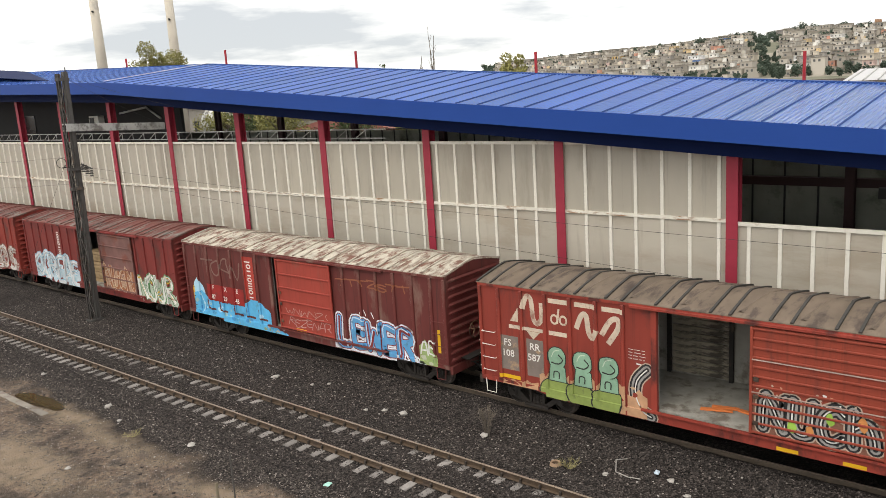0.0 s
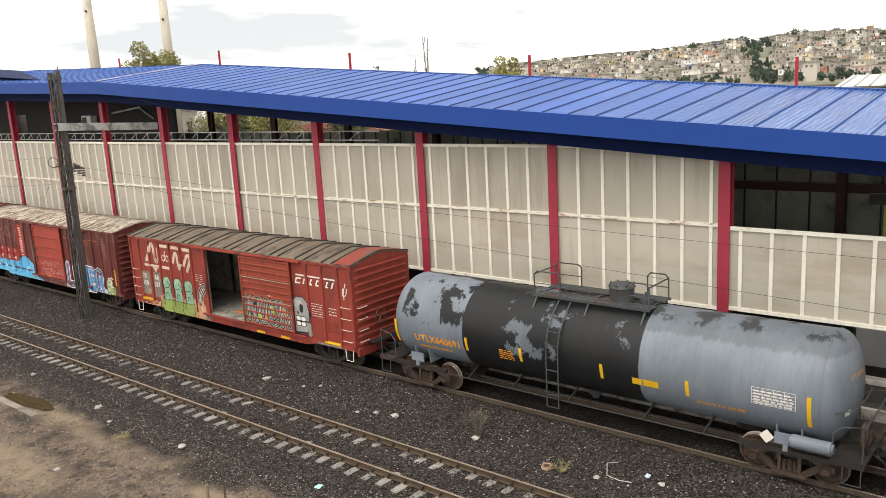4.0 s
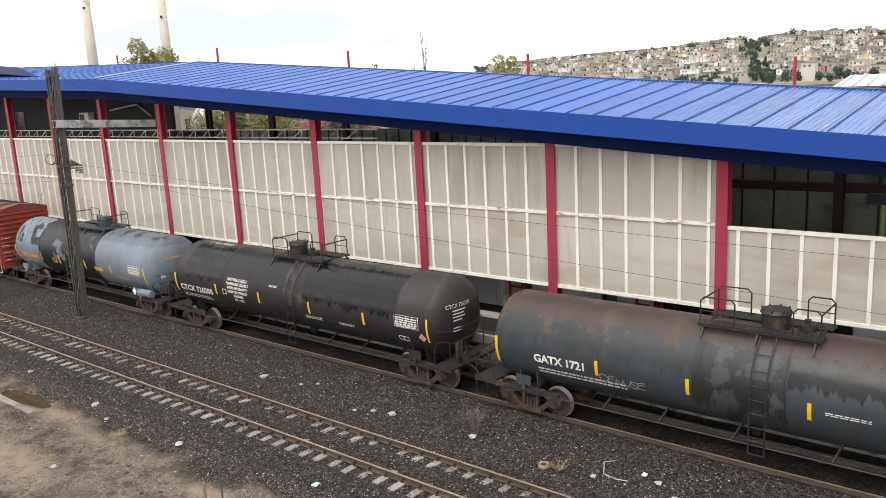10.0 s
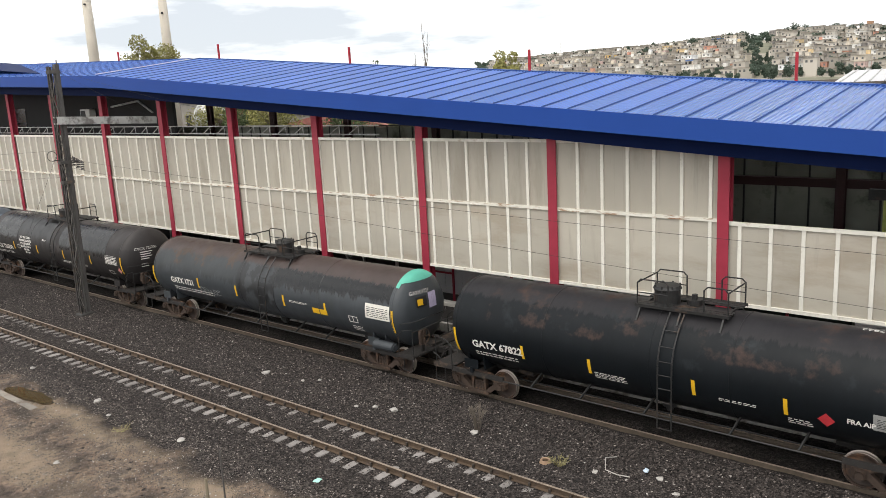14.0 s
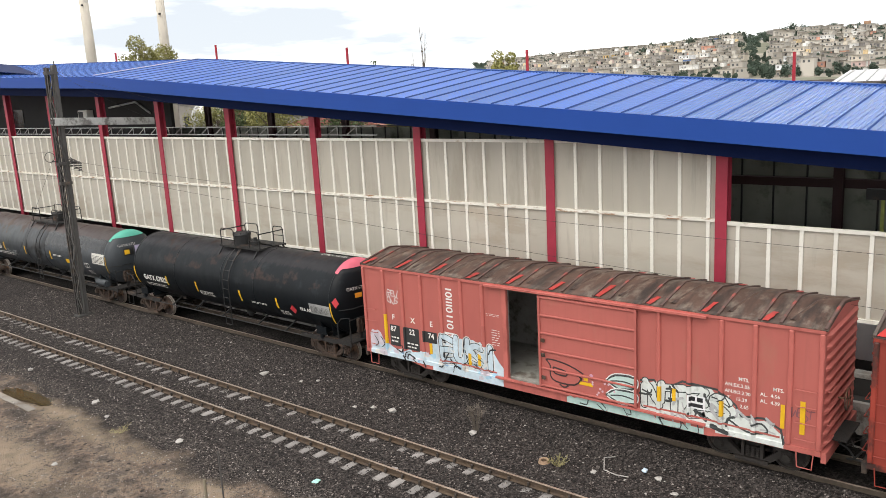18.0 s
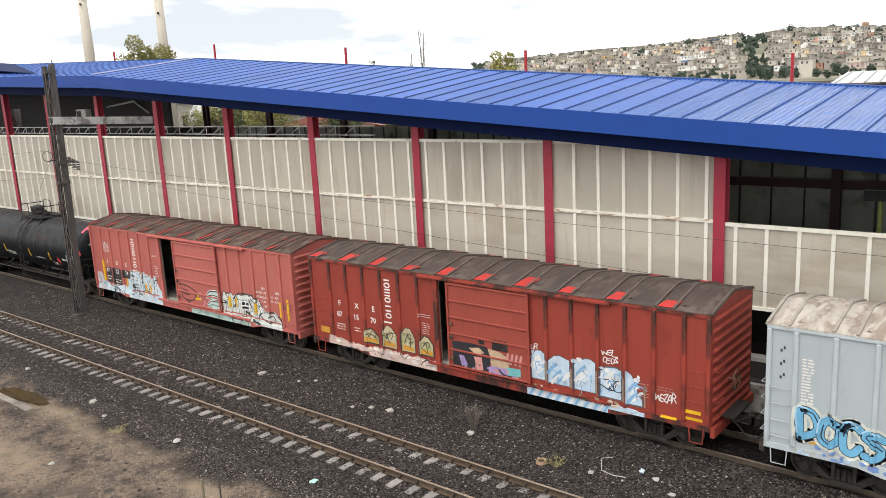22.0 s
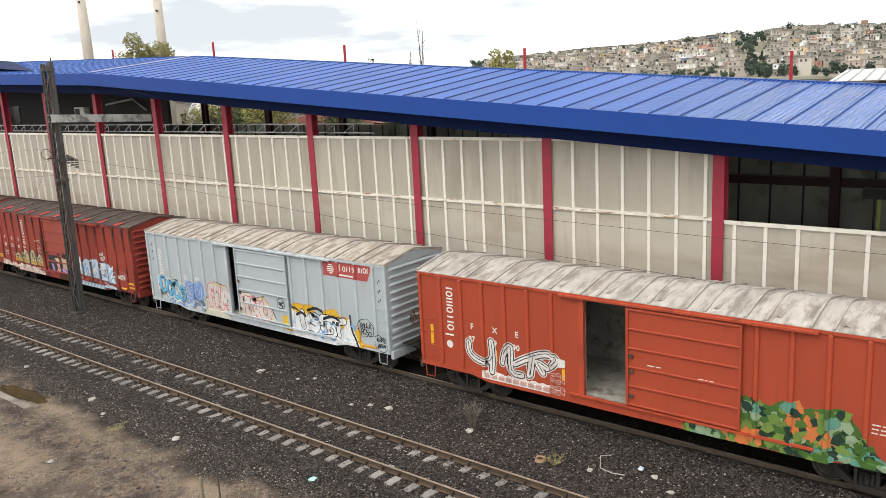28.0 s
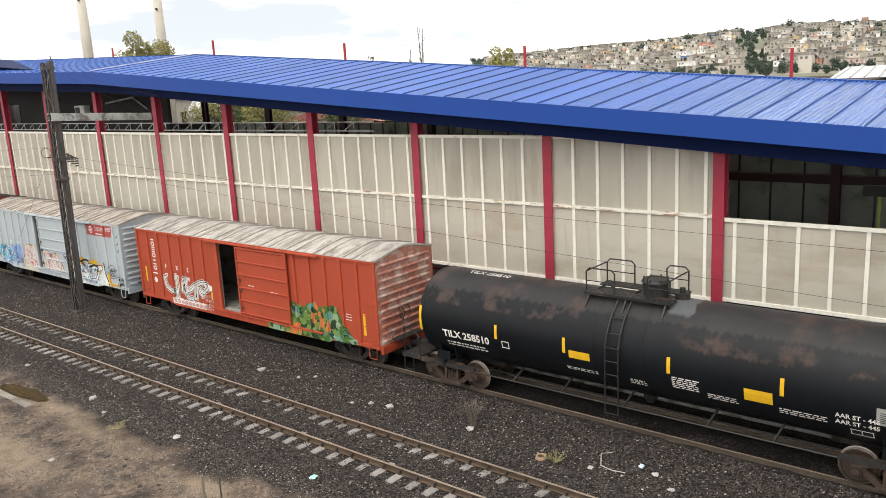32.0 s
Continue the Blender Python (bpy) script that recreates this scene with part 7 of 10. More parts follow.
# salmon red car
B8C = (0.41, 0.112, 0.093)
B8 = car_paint("salmon_red", B8C, (0.38, 0.13, 0.1), 0.1, 0.08, runs=0.12, post_dirt=(0.3, 0.08, 0.065), post_amount=0.2)
R8 = mat("brown_roof", (0.08, 0.044, 0.031), 0.6, 0.45, 3, 0.2, dirt=(0.15, 0.115, 0.09), damount=0.3, dscale=2.6, stretch=(1, 0.5, 1))
streaked(R8, (0.025, 0.016, 0.013), 0.45, 0.62, 0.85, (3.0, 0.6, 1.0))
b8, f8, d8 = boxcar(11.83, 7.55, B8, R8, "salmon red boxcar with a dark brown roof and a part-open door", -0.24, roof_rib=mat("brown_grey_seam", (0.1, 0.06, 0.05), 0.7, 0.4, 3, dirt=(0.26, 0.05, 0.04), damount=0.22), posts=(-6.56, 2.6))
roof_patches(b8, 7.55, paint(0.34, 0.035, 0.028), 0.16, 0.6)
owner_word(b8, f8, -3.7, 2.08, 3.75)
scrawl(b8, f8, -6.45, -5.95, 3.08, 3.32, "REU", OFFWHITE, 52, 0.03)
scrawl(b8, f8, -6.45, -5.95, 2.8, 3.02, "ONS", OFFWHITE, 521, 0.03)


def pale_blue(fill, line):
    rg = random.Random(53)
    ice, sky, lilac, warm = (0.52, 0.62, 0.68), (0.36, 0.55, 0.68), (0.55, 0.5, 0.55), (0.62, 0.6, 0.56)
    fill(lilac, skyline(-7.35, -6.35, 0.9, (1.6, 1.75, 1.4, 1.2), rg, 0.12))
    fill(ice, skyline(-7.3, -4.3, 0.885, (1.15, 1.3, 1.2, 1.3, 1.25), rg, 0.06))
    fill(ice, skyline(-4.5, -1.65, 0.76, (1.75, 2.0, 2.1, 2.05, 2.1, 2.0, 1.85, 1.3), rg, 0.05))
    flecks(fill, line, (sky, lilac, warm, ice, (0.25, 0.42, 0.6)), -7.1, -1.9, 0.85, 1.3, 40, rg, (0.08, 0.24))
    word(line, "EUSI", -4.15, -1.85, 1.22, 1.95, [(OFFWHITE, 0.3), (BLACK, 0.24), (ice, 0.19)], rg, 1.08)
    shards(line, BLACK, -6.3, -1.9, 0.88, 1.25, 13, rg, (0.02, 0.06))
    shards(line, BLACK, -4.1, -2.0, 1.3, 1.95, 9, rg, (0.02, 0.05))
    shards(line, OFFWHITE, -4.1, -2.0, 1.2, 1.9, 8, rg, (0.02, 0.05))
    line(B8C, 0.05, [(-4.2, 1.16), (-3.2, 1.2), (-1.9, 1.16)], False)
    for x in (-7.15, -6.85):
        line(BLACK, 0.03, [(x, 1.55), (x + 0.18, 1.3), (x + 0.02, 1.15)])


mural(b8, f8, pale_blue, "pale blue graffiti letters with black edges")
fxe_numbers(b8, surf_lift(f8, 0.012), -6.24, 1.83, "87", "22", "74", 0.26)
marks(b8, surf_lift(f8, 0.008), [(-6.38, -5.92, 1.32, 2.06), (-5.72, -5.06, 1.28, 2.06), (-4.86, -4.28, 1.68, 2.06)], paint(0.035, 0.035, 0.035), "sign_panel")
small_print(b8, surf_lift(f8, 0.012), -6.32, -5.98, 1.45, 1.72, 2, M_LETTER, 541, 0.4)
small_print(b8, surf_lift(f8, 0.012), -5.6, -5.12, 1.36, 1.6, 2, M_LETTER, 542, 0.4)


def line_drawing(fill, line):
    ink = (0.04, 0.028, 0.028)
    line(ink, 0.045, [(-0.05, 1.98), (0.25, 2.0), (0.75, 1.92), (1.2, 1.75)])
    line(ink, 0.045, [(-0.05, 1.98), (0.1, 1.8), (0.1, 1.5), (0.3, 1.35), (0.9, 1.36), (1.15, 1.62)])
    line(ink, 0.045, [(0.2, 1.78), (0.6, 1.72), (0.62, 1.58), (0.25, 1.6), (0.2, 1.78)])
    line(ink, 0.05, [(0.62, 1.68), (1.05, 1.66), (1.12, 1.52)])
    line(ink, 0.05, [(0.4, 1.3), (0.55, 1.22), (0.7, 1.3)])
    fill((0.55, 0.3, 0.4), ring_pts(1.45, 1.75, 0.12, 0.12, 8)[:-1])


mural(b8, d8, line_drawing, "black line drawing sprayed on the door")
marks(b8, d8, [(1.05, 1.5, 1.42, 1.52), (1.2, 1.34, 1.56, 1.72)])


def white_green(fill, line):
    rg = random.Random(55)
    white, mint, dark, grey = (0.6, 0.63, 0.6), (0.4, 0.54, 0.5), (0.05, 0.055, 0.055), (0.42, 0.42, 0.42)
    fill(mint, skyline(0.6, 4.7, 0.76, (0.95, 1.0, 1.0, 1.05, 1.05), rg, 0.03))
    fill(white, skyline(2.9, 5.7, 0.98, (1.85, 1.95, 1.75, 2.05, 2.05, 1.9, 1.5), rg, 0.06))
    fill(white, skyline(5.0, 6.7, 0.89, (1.5, 1.4, 1.5, 1.45, 1.2), rg, 0.04))
    line(dark, 0.06, [(2.9, 1.9), (3.3, 1.98), (3.55, 1.75), (4.1, 2.1), (5.05, 2.06), (5.5, 1.75), (5.65, 1.48), (6.2, 1.55), (6.62, 1.35), (6.7, 0.98)], False)
    word(line, "NTZS", 2.95, 5.4, 1.25, 1.92, [(dark, 0.24), (white, 0.18)], rg, 1.0)
    shards(line, dark, 2.9, 5.4, 1.2, 1.9, 14, rg, (0.025, 0.08))
    shards(line, grey, 3.0, 6.4, 1.0, 1.7, 16, rg, (0.03, 0.1))
    line(dark, 0.05, [(5.3, 1.35), (5.8, 1.1), (6.3, 1.2), (6.15, 1.4), (5.9, 1.3)])
    line(dark, 0.12, [(4.9, 1.05), (5.3, 0.95)], False)
    line(B8C, 0.05, [(3.0, 1.18), (4.2, 1.2), (6.6, 1.15)], False)
    shards(line, dark, 0.8, 4.6, 0.8, 0.98, 10, rg, (0.02, 0.04))
    fill((0.7, 0.7, 0.7), [(4.25, 1.42), (4.72, 1.42), (4.72, 1.78), (4.25, 1.78)])
    for q in ((4.3, 1.62, 4.45, 1.74), (4.5, 1.62, 4.66, 1.74), (4.3, 1.46, 4.66, 1.56)):
        fill(BLACK, [(q[0], q[1]), (q[2], q[1]), (q[2], q[3]), (q[0], q[3])])


mural(b8, f8, white_green, "white and pale green graffiti letters with dark edges")


def door_leaf_shape(fill, line):
    rg = random.Random(56)
    mint, dark = (0.45, 0.58, 0.54), (0.05, 0.055, 0.055)
    for z, s in ((1.72, 1.0), (1.3, 0.9)):
        shape = [(1.95, z), (2.2, z + 0.2 * s), (2.78, z + 0.22 * s), (2.78, z - 0.08), (2.3, z - 0.16 * s)]
        line(OFFWHITE, 0.12, shape + shape[:1])
        line(dark, 0.06, shape + shape[:1])
        fill(mint, shape)
        line(dark, 0.04, [(2.05, z), (2.4, z + 0.06), (2.75, z + 0.02)])
    for k in range(9):
        fill((0.58, 0.38, 0.42), ring_pts(rg.uniform(1.3, 2.2), rg.uniform(1.2, 1.6), 0.07, 0.07, 8)[:-1])


mural(b8, d8, door_leaf_shape, "pale green pointed graffiti shapes on the door")
marks(b8, surf_lift(f8, 0.012), [(-6.58, -6.48, 1.35, 2.4), (-4.62, -4.5, 1.3, 1.66), (-3.0, -2.88, 1.2, 1.6), (-2.62, -2.5, 1.25, 1.65), (3.42, 3.52, 1.42, 1.85), (3.82, 3.92, 1.5, 1.85), (5.1, 5.2, 1.38, 1.8), (6.6, 6.7, 1.4, 2.02), (7.05, 7.17, 1.35, 2.2)])
lettering(b8, f8, "MTS.", 0.13, 5.56, 2.42, offset=0.003)
for k, s in enumerate(("AN.EX.3.05", "AN.BO.2.90", "LT.   15.39", "AN. I.  2.65")):
    lettering(b8, f8, s, 0.13, 5.22, 2.24 - 0.18 * k, offset=0.002)
lettering(b8, f8, "MTS.", 0.13, 6.4, 2.32, offset=0.003)
for k, s in enumerate(("AL.  4.56", "AL.  4.39")):
    lettering(b8, f8, s, 0.13, 6.1, 2.14 - 0.18 * k, offset=0.002)
small_print(b8, f8, -2.05, -1.75, 2.05, 2.6, 7, M_LETTER, 58, 0.22)
small_print(b8, f8, -2.25, -1.75, 2.98, 3.08, 2, M_LETTER, 59, 0.25)
marks(b8, f8, [(-2.42, -2.1, 2.1, 2.62)], B8, "plate")
scrawl(b8, f8, 6.85, 7.35, 1.75, 2.0, "WEST", (0.2, 0.08, 0.09), 60, 0.025)

# orange-red car
B9C = (0.265, 0.04, 0.026)
B9 = car_paint("orange_red", B9C, (0.2, 0.03, 0.02), 0.12, 0.1, runs=0.25, post_dirt=(0.05, 0.022, 0.018), post_amount=0.45)
R9 = mat("dark_roof", (0.058, 0.04, 0.034), 0.65, 0.35, 3, 0.2, dirt=(0.1, 0.075, 0.062), damount=0.26, dscale=2.2, stretch=(1, 0.5, 1))
b9, f9, d9 = boxcar(27.93, 7.55, B9, R9, "orange-red boxcar with a dark patched roof and a door standing ajar", -0.98, car_paint("orange_red_door", (0.29, 0.055, 0.038), (0.2, 0.035, 0.025), 0.12, 0.1, runs=0.2), roof_rib=mat("dark_seam", (0.1, 0.075, 0.065), 0.65, 0.3, 3), posts=(-6.52, 2.64))
roof_patches(b9, 7.55, paint(0.42, 0.03, 0.024), 0.46, 0.5)
owner_word(b9, f9, -3.68, 2.05, 3.75)
fxe_numbers(b9, f9, -6.15, 1.98, "87", "15", "70", 0.27)
small_print(b9, f9, -6.3, -5.85, 1.5, 1.78, 3, M_LETTER, 69, 0.3)
small_print(b9, f9, -5.4, -5.1, 1.55, 1.75, 2, M_LETTER, 70, 0.3)


def beige_boxes(fill, line):
    rg = random.Random(61)
    pink, white, beige, olive, ink, amber = (0.55, 0.42, 0.38), (0.6, 0.56, 0.52), (0.46, 0.4, 0.26), (0.3, 0.32, 0.15), (0.05, 0.045, 0.035), (0.55, 0.28, 0.04)
    fill(pink, skyline(-6.75, -4.6, 0.885, (1.2, 1.15, 1.05, 1.05), rg, 0.06))
    fill(pink, skyline(-4.7, -1.6, 0.76, (1.08, 1.12, 1.1, 1.12), rg, 0.05))
    flecks(fill, line, (white, pink, (0.5, 0.4, 0.42), (0.62, 0.5, 0.42)), -6.7, -1.7, 0.82, 1.08, 40, rg, (0.07, 0.2))
    shards(line, ink, -6.5, -1.8, 0.82, 1.08, 14, rg, (0.015, 0.03))
    for x0, x1, t in ((-4.95, -4.2, 1.76), (-3.98, -3.38, 1.98), (-3.12, -2.54, 2.05), (-2.3, -1.72, 1.9)):
        shape = skyline(x0, x1, 1.22, (t - 0.2, t, t - 0.05, t - 0.3), rg, 0.04, 0.18)
        line(ink, 0.06, shape + shape[:1], False)
        fill(beige, shape)
        fill(amber, [(x0 + 0.04, 1.26), (x1 - 0.04, 1.26), (x1 - 0.06, 1.4), (x0 + 0.05, 1.44)])
        flecks(fill, line, (olive, (0.52, 0.47, 0.33), (0.36, 0.34, 0.2)), x0 + 0.1, x1 - 0.1, 1.48, t - 0.25, 8, rg, (0.08, 0.18))
        line(ink, 0.035, [(x0 + 0.12, 1.5), (x0 + 0.3, t - 0.2), (x1 - 0.15, t - 0.28), (x1 - 0.25, 1.5)])
        shards(line, ink, x0 + 0.1, x1 - 0.1, 1.35, t - 0.2, 4, rg, (0.02, 0.035))
        line(B9C, 0.05, [(x0, 1.17), (x1, 1.17)], False)
    fill(amber, [(-7.15, 1.25), (-6.68, 1.25), (-6.68, 1.48), (-7.15, 1.48)])


mural(b9, f9, beige_boxes, "beige and olive graffiti letters over a pale pink band")


def colour_patches(fill, line):
    rg = random.Random(17)
    ink, skin, rose, lilac, cyan = (0.025, 0.024, 0.03), (0.5, 0.36, 0.24), (0.55, 0.26, 0.24), (0.33, 0.24, 0.46), (0.14, 0.4, 0.42)
    fill(ink, [(-0.85, 1.12), (-0.85, 1.98), (-0.1, 2.02), (0.5, 2.0), (0.62, 1.7), (0.5, 1.2), (0.1, 1.12)])
    fill(skin, [(0.55, 1.96), (1.05, 1.9), (1.4, 1.7), (1.3, 1.4), (0.7, 1.35), (0.6, 1.65)])
    fill(skin, [(-0.2, 1.85), (0.2, 1.92), (0.42, 1.78), (0.1, 1.65)])
    fill(lilac, [(-0.6, 1.55), (-0.4, 1.55), (-0.25, 1.25), (-0.5, 1.2)])
    fill(rose, [(0.0, 1.6), (0.3, 1.62), (0.35, 1.2), (0.05, 1.15)])
    fill(lilac, [(0.6, 1.4), (1.3, 1.42), (1.4, 1.15), (0.55, 1.12)])
    fill(cyan, [(1.25, 1.48), (1.75, 1.5), (1.75, 1.25), (1.3, 1.22)])
    fill((0.08, 0.25, 0.5), [(1.0, 1.2), (1.4, 1.22), (1.4, 1.12), (1.0, 1.12)])
    for k in range(4):
        x = 1.25 + 0.16 * k
        line(rose, 0.09, [(x, 1.62), (x + 0.06, 1.9)], False)
    for pts in ([(0.5, 1.95), (0.62, 1.6), (0.5, 1.2)], [(-0.3, 1.6), (0.0, 1.5), (0.0, 1.15)], [(0.95, 1.35), (1.15, 1.2), (1.6, 1.18)]):
        line(ink, 0.06, pts)
    flecks(fill, line, (lilac, rose, ink), -0.6, 1.7, 1.12, 1.35, 12, rg, (0.05, 0.12))


mural(b9, d9, colour_patches, "many-coloured painted patches on the door")


def blue_white_boxes(fill, line):
    rg = random.Random(63)
    ice, blue, white, grime = (0.46, 0.57, 0.68), (0.2, 0.38, 0.6), (0.66, 0.67, 0.67), (0.3, 0.22, 0.15)
    for k, (x0, x1, z0, t) in enumerate(((2.1, 2.58, 1.3, 2.2), (2.7, 3.42, 1.27, 2.15), (3.54, 4.24, 1.25, 2.24), (4.38, 5.06, 1.2, 2.2), (5.2, 5.68, 1.15, 2.1))):
        shape = skyline(x0, x1, z0, (t - 0.25, t, t - 0.05, t - 0.1) if k < 4 else (t, t - 0.1, t - 0.55, t - 0.75), rg, 0.05, 0.15)
        line((0.1, 0.1, 0.12), 0.05, shape + shape[:1], False)
        fill(ice, shape)
        for j in range(7):
            x, z = rg.uniform(x0 + 0.08, x1 - 0.08), rg.uniform(z0 + 0.1, t - 0.3)
            line(rg.choice((white, white, blue)), rg.uniform(0.04, 0.1), [(x - 0.12, z - 0.12), (x, z + 0.04), (x + 0.13, z + 0.15)])
        shards(line, blue, x0 + 0.05, x1 - 0.05, z0 + 0.05, t - 0.25, 5, rg, (0.02, 0.04))
        flecks(fill, line, (white, ice), x0, x1 - 0.05, t - 0.25, t - 0.05, 3, rg, (0.06, 0.13))
        line(grime, 0.05, [(x1 + 0.06, z0), (x1 + 0.06, t - 0.3)], False)
    shards(line, BLACK, 4.48, 4.96, 1.48, 1.75, 8, rg, (0.02, 0.03))
    fill(ice, skyline(1.95, 4.65, 0.76, (0.98, 1.0, 0.98, 0.95), rg, 0.02))
    fill(ice, skyline(4.6, 5.75, 0.885, (1.02, 1.05, 1.0), rg, 0.02))
    for k in range(17):
        x = 2.05 + 0.155 * k
        line(white if k % 2 else blue, 0.07, [(x, 0.78), (x + 0.12, 0.97)], False)
    flecks(fill, line, (grime, (0.5, 0.42, 0.36)), 2.2, 5.0, 0.98, 1.12, 14, rg, (0.05, 0.12))


mural(b9, f9, blue_white_boxes, "pale blue and white graffiti letters between the side posts")
scrawl(b9, f9, 2.08, 2.32, 2.22, 2.36, "UR", OFFWHITE, 65, 0.025)
scrawl(b9, f9, 4.42, 4.95, 2.45, 2.6, "WEL", OFFWHITE, 651, 0.028)
scrawl(b9, f9, 4.48, 4.95, 2.25, 2.4, "DEOS", OFFWHITE, 652, 0.028)
scrawl(b9, f9, 6.05, 6.62, 1.45, 1.68, "WEZAR", OFFWHITE, 66, 0.03)
small_print(b9, f9, -2.3, -1.8, 2.55, 2.7, 2, M_LETTER, 67, 0.25)
small_print(b9, f9, -2.2, -1.85, 1.98, 2.4, 6, M_LETTER, 671, 0.22)
small_print(b9, f9, 5.55, 5.85, 1.45, 1.9, 5, paint(0.4, 0.2, 0.17), 68, 0.3)
small_print(b9, f9, 6.1, 6.6, 1.75, 1.9, 2, paint(0.4, 0.2, 0.17), 681, 0.3)
marks(b9, f9, [(6.9, 7.3, 1.28, 1.38), (6.9, 7.35, 1.1, 1.18), (6.2, 6.65, 1.0, 1.07), (2.85, 3.35, 1.27, 1.36)])
marks(b9, d9, [(0.72, 1.3, 1.95, 2.28)], M_BLACKSTEEL, "plate")
marks(b9, d9, [(0.2, 0.42, 2.05, 2.18)], M_BLACKSTEEL, "plate")

# pale grey-blue car
B10C = (0.39, 0.435, 0.462)
B10 = car_paint("pale_grey_blue", B10C, (0.36, 0.37, 0.36), 0.08, 0.06, runs=0.1, post_dirt=(0.34, 0.33, 0.31), post_amount=0.2)
R10 = mat("stained_white_roof", (0.43, 0.39, 0.345), 0.75, 0.25, 4, 0.2, dirt=(0.25, 0.2, 0.165), damount=0.34, dscale=3.0, stretch=(1, 0.5, 1))
streaked(R10, (0.24, 0.19, 0.15), 0.5, 0.62, 0.75, (3.5, 0.6, 1.0))
b10, f10, d10 = boxcar(44.25, 7.4, B10, R10, "pale grey-blue boxcar with a stained white roof and colourful graffiti", -0.8, roof_rib=mat("grey_seam", (0.3, 0.27, 0.24), 0.7, 0.3, 3), posts=(-6.72, 2.42), post_step=0.872)


def blue_bubbles(fill, line):
    rg = random.Random(71)
    sky, navy, spot, cream = (0.15, 0.41, 0.62), (0.015, 0.03, 0.05), (0.16, 0.27, 0.55), (0.6, 0.62, 0.56)
    for k in range(34):
        s = rg.uniform(0.07, 0.18)
        fill(spot if k % 4 else (0.4, 0.52, 0.66), blob(rg.uniform(-6.6, -3.4), rg.uniform(0.82, 1.2), s * 1.3, s, rg, 10, 0.2))
    for k in range(22):
        s = rg.uniform(0.12, 0.3)
        fill(spot if k % 3 else (0.24, 0.36, 0.6), blob(rg.uniform(-4.75, -3.35), rg.uniform(1.25, 2.05), s, s, rg, 10, 0.2))
    word(line, "SU", -4.6, -3.45, 1.3, 1.95, [(spot, 0.22), ((0.3, 0.42, 0.64), 0.1)], rg)
    made = word(line, "DOCS", -6.62, -4.72, 1.36, 2.02, [(cream, 0.35), (navy, 0.205), (sky, 0.168)], rg, 1.05, sink=-0.07)
    for letter in made:
        line(navy, 0.03, [(x + 0.02, z) for x, z in letter[0]][1:4])
        line((0.4, 0.62, 0.78), 0.04, [(x - 0.08, z + 0.08) for x, z in letter[0]][:3])
    shards(line, BLACK, -3.9, -3.3, 0.85, 1.25, 9, rg, (0.018, 0.03))


mural(b10, f10, blue_bubbles, "light blue bubble letters and blue spots")


def pink_cloud(x0, x1, z0, tops, text, lx, seed):
    def draw(fill, line):
        rg = random.Random(seed)
        cream, red, pink, ink = (0.56, 0.53, 0.44), (0.5, 0.06, 0.1), (0.56, 0.5, 0.47), (0.04, 0.035, 0.03)
        shape = skyline(x0, x1, z0, tops, rg, 0.035, 0.16)
        line(ink, 0.05, shape[2:], False)
        fill(cream, shape)
        word(line, text, lx[0], lx[1], 1.2, max(tops) - 0.22, [(pink, 0.36), (red, 0.3), ((0.57, 0.54, 0.5), 0.235)], rg, 1.05)
        shards(line, red, lx[0], lx[1], 1.2, 1.85, 7, rg, (0.02, 0.035))
        line((0.6, 0.5, 0.2), 0.05, [(x, z - 0.05) for x, z in shape[4:9]], False)
    return draw


mural(b10, f10, pink_cloud(-3.45, -1.62, 0.77, (0.9, 1.5, 1.85, 2.15, 2.3, 2.2, 2.2, 2.05), "FRA", (-3.0, -1.7), 74), "cream and pink graffiti letters with red lines")
mural(b10, d10, pink_cloud(-0.74, 1.45, 1.11, (2.12, 2.1, 2.12, 1.95, 2.0, 2.08, 1.75, 1.3), "TRO", (-0.6, 1.1), 75), "cream and pink graffiti letters on the door")


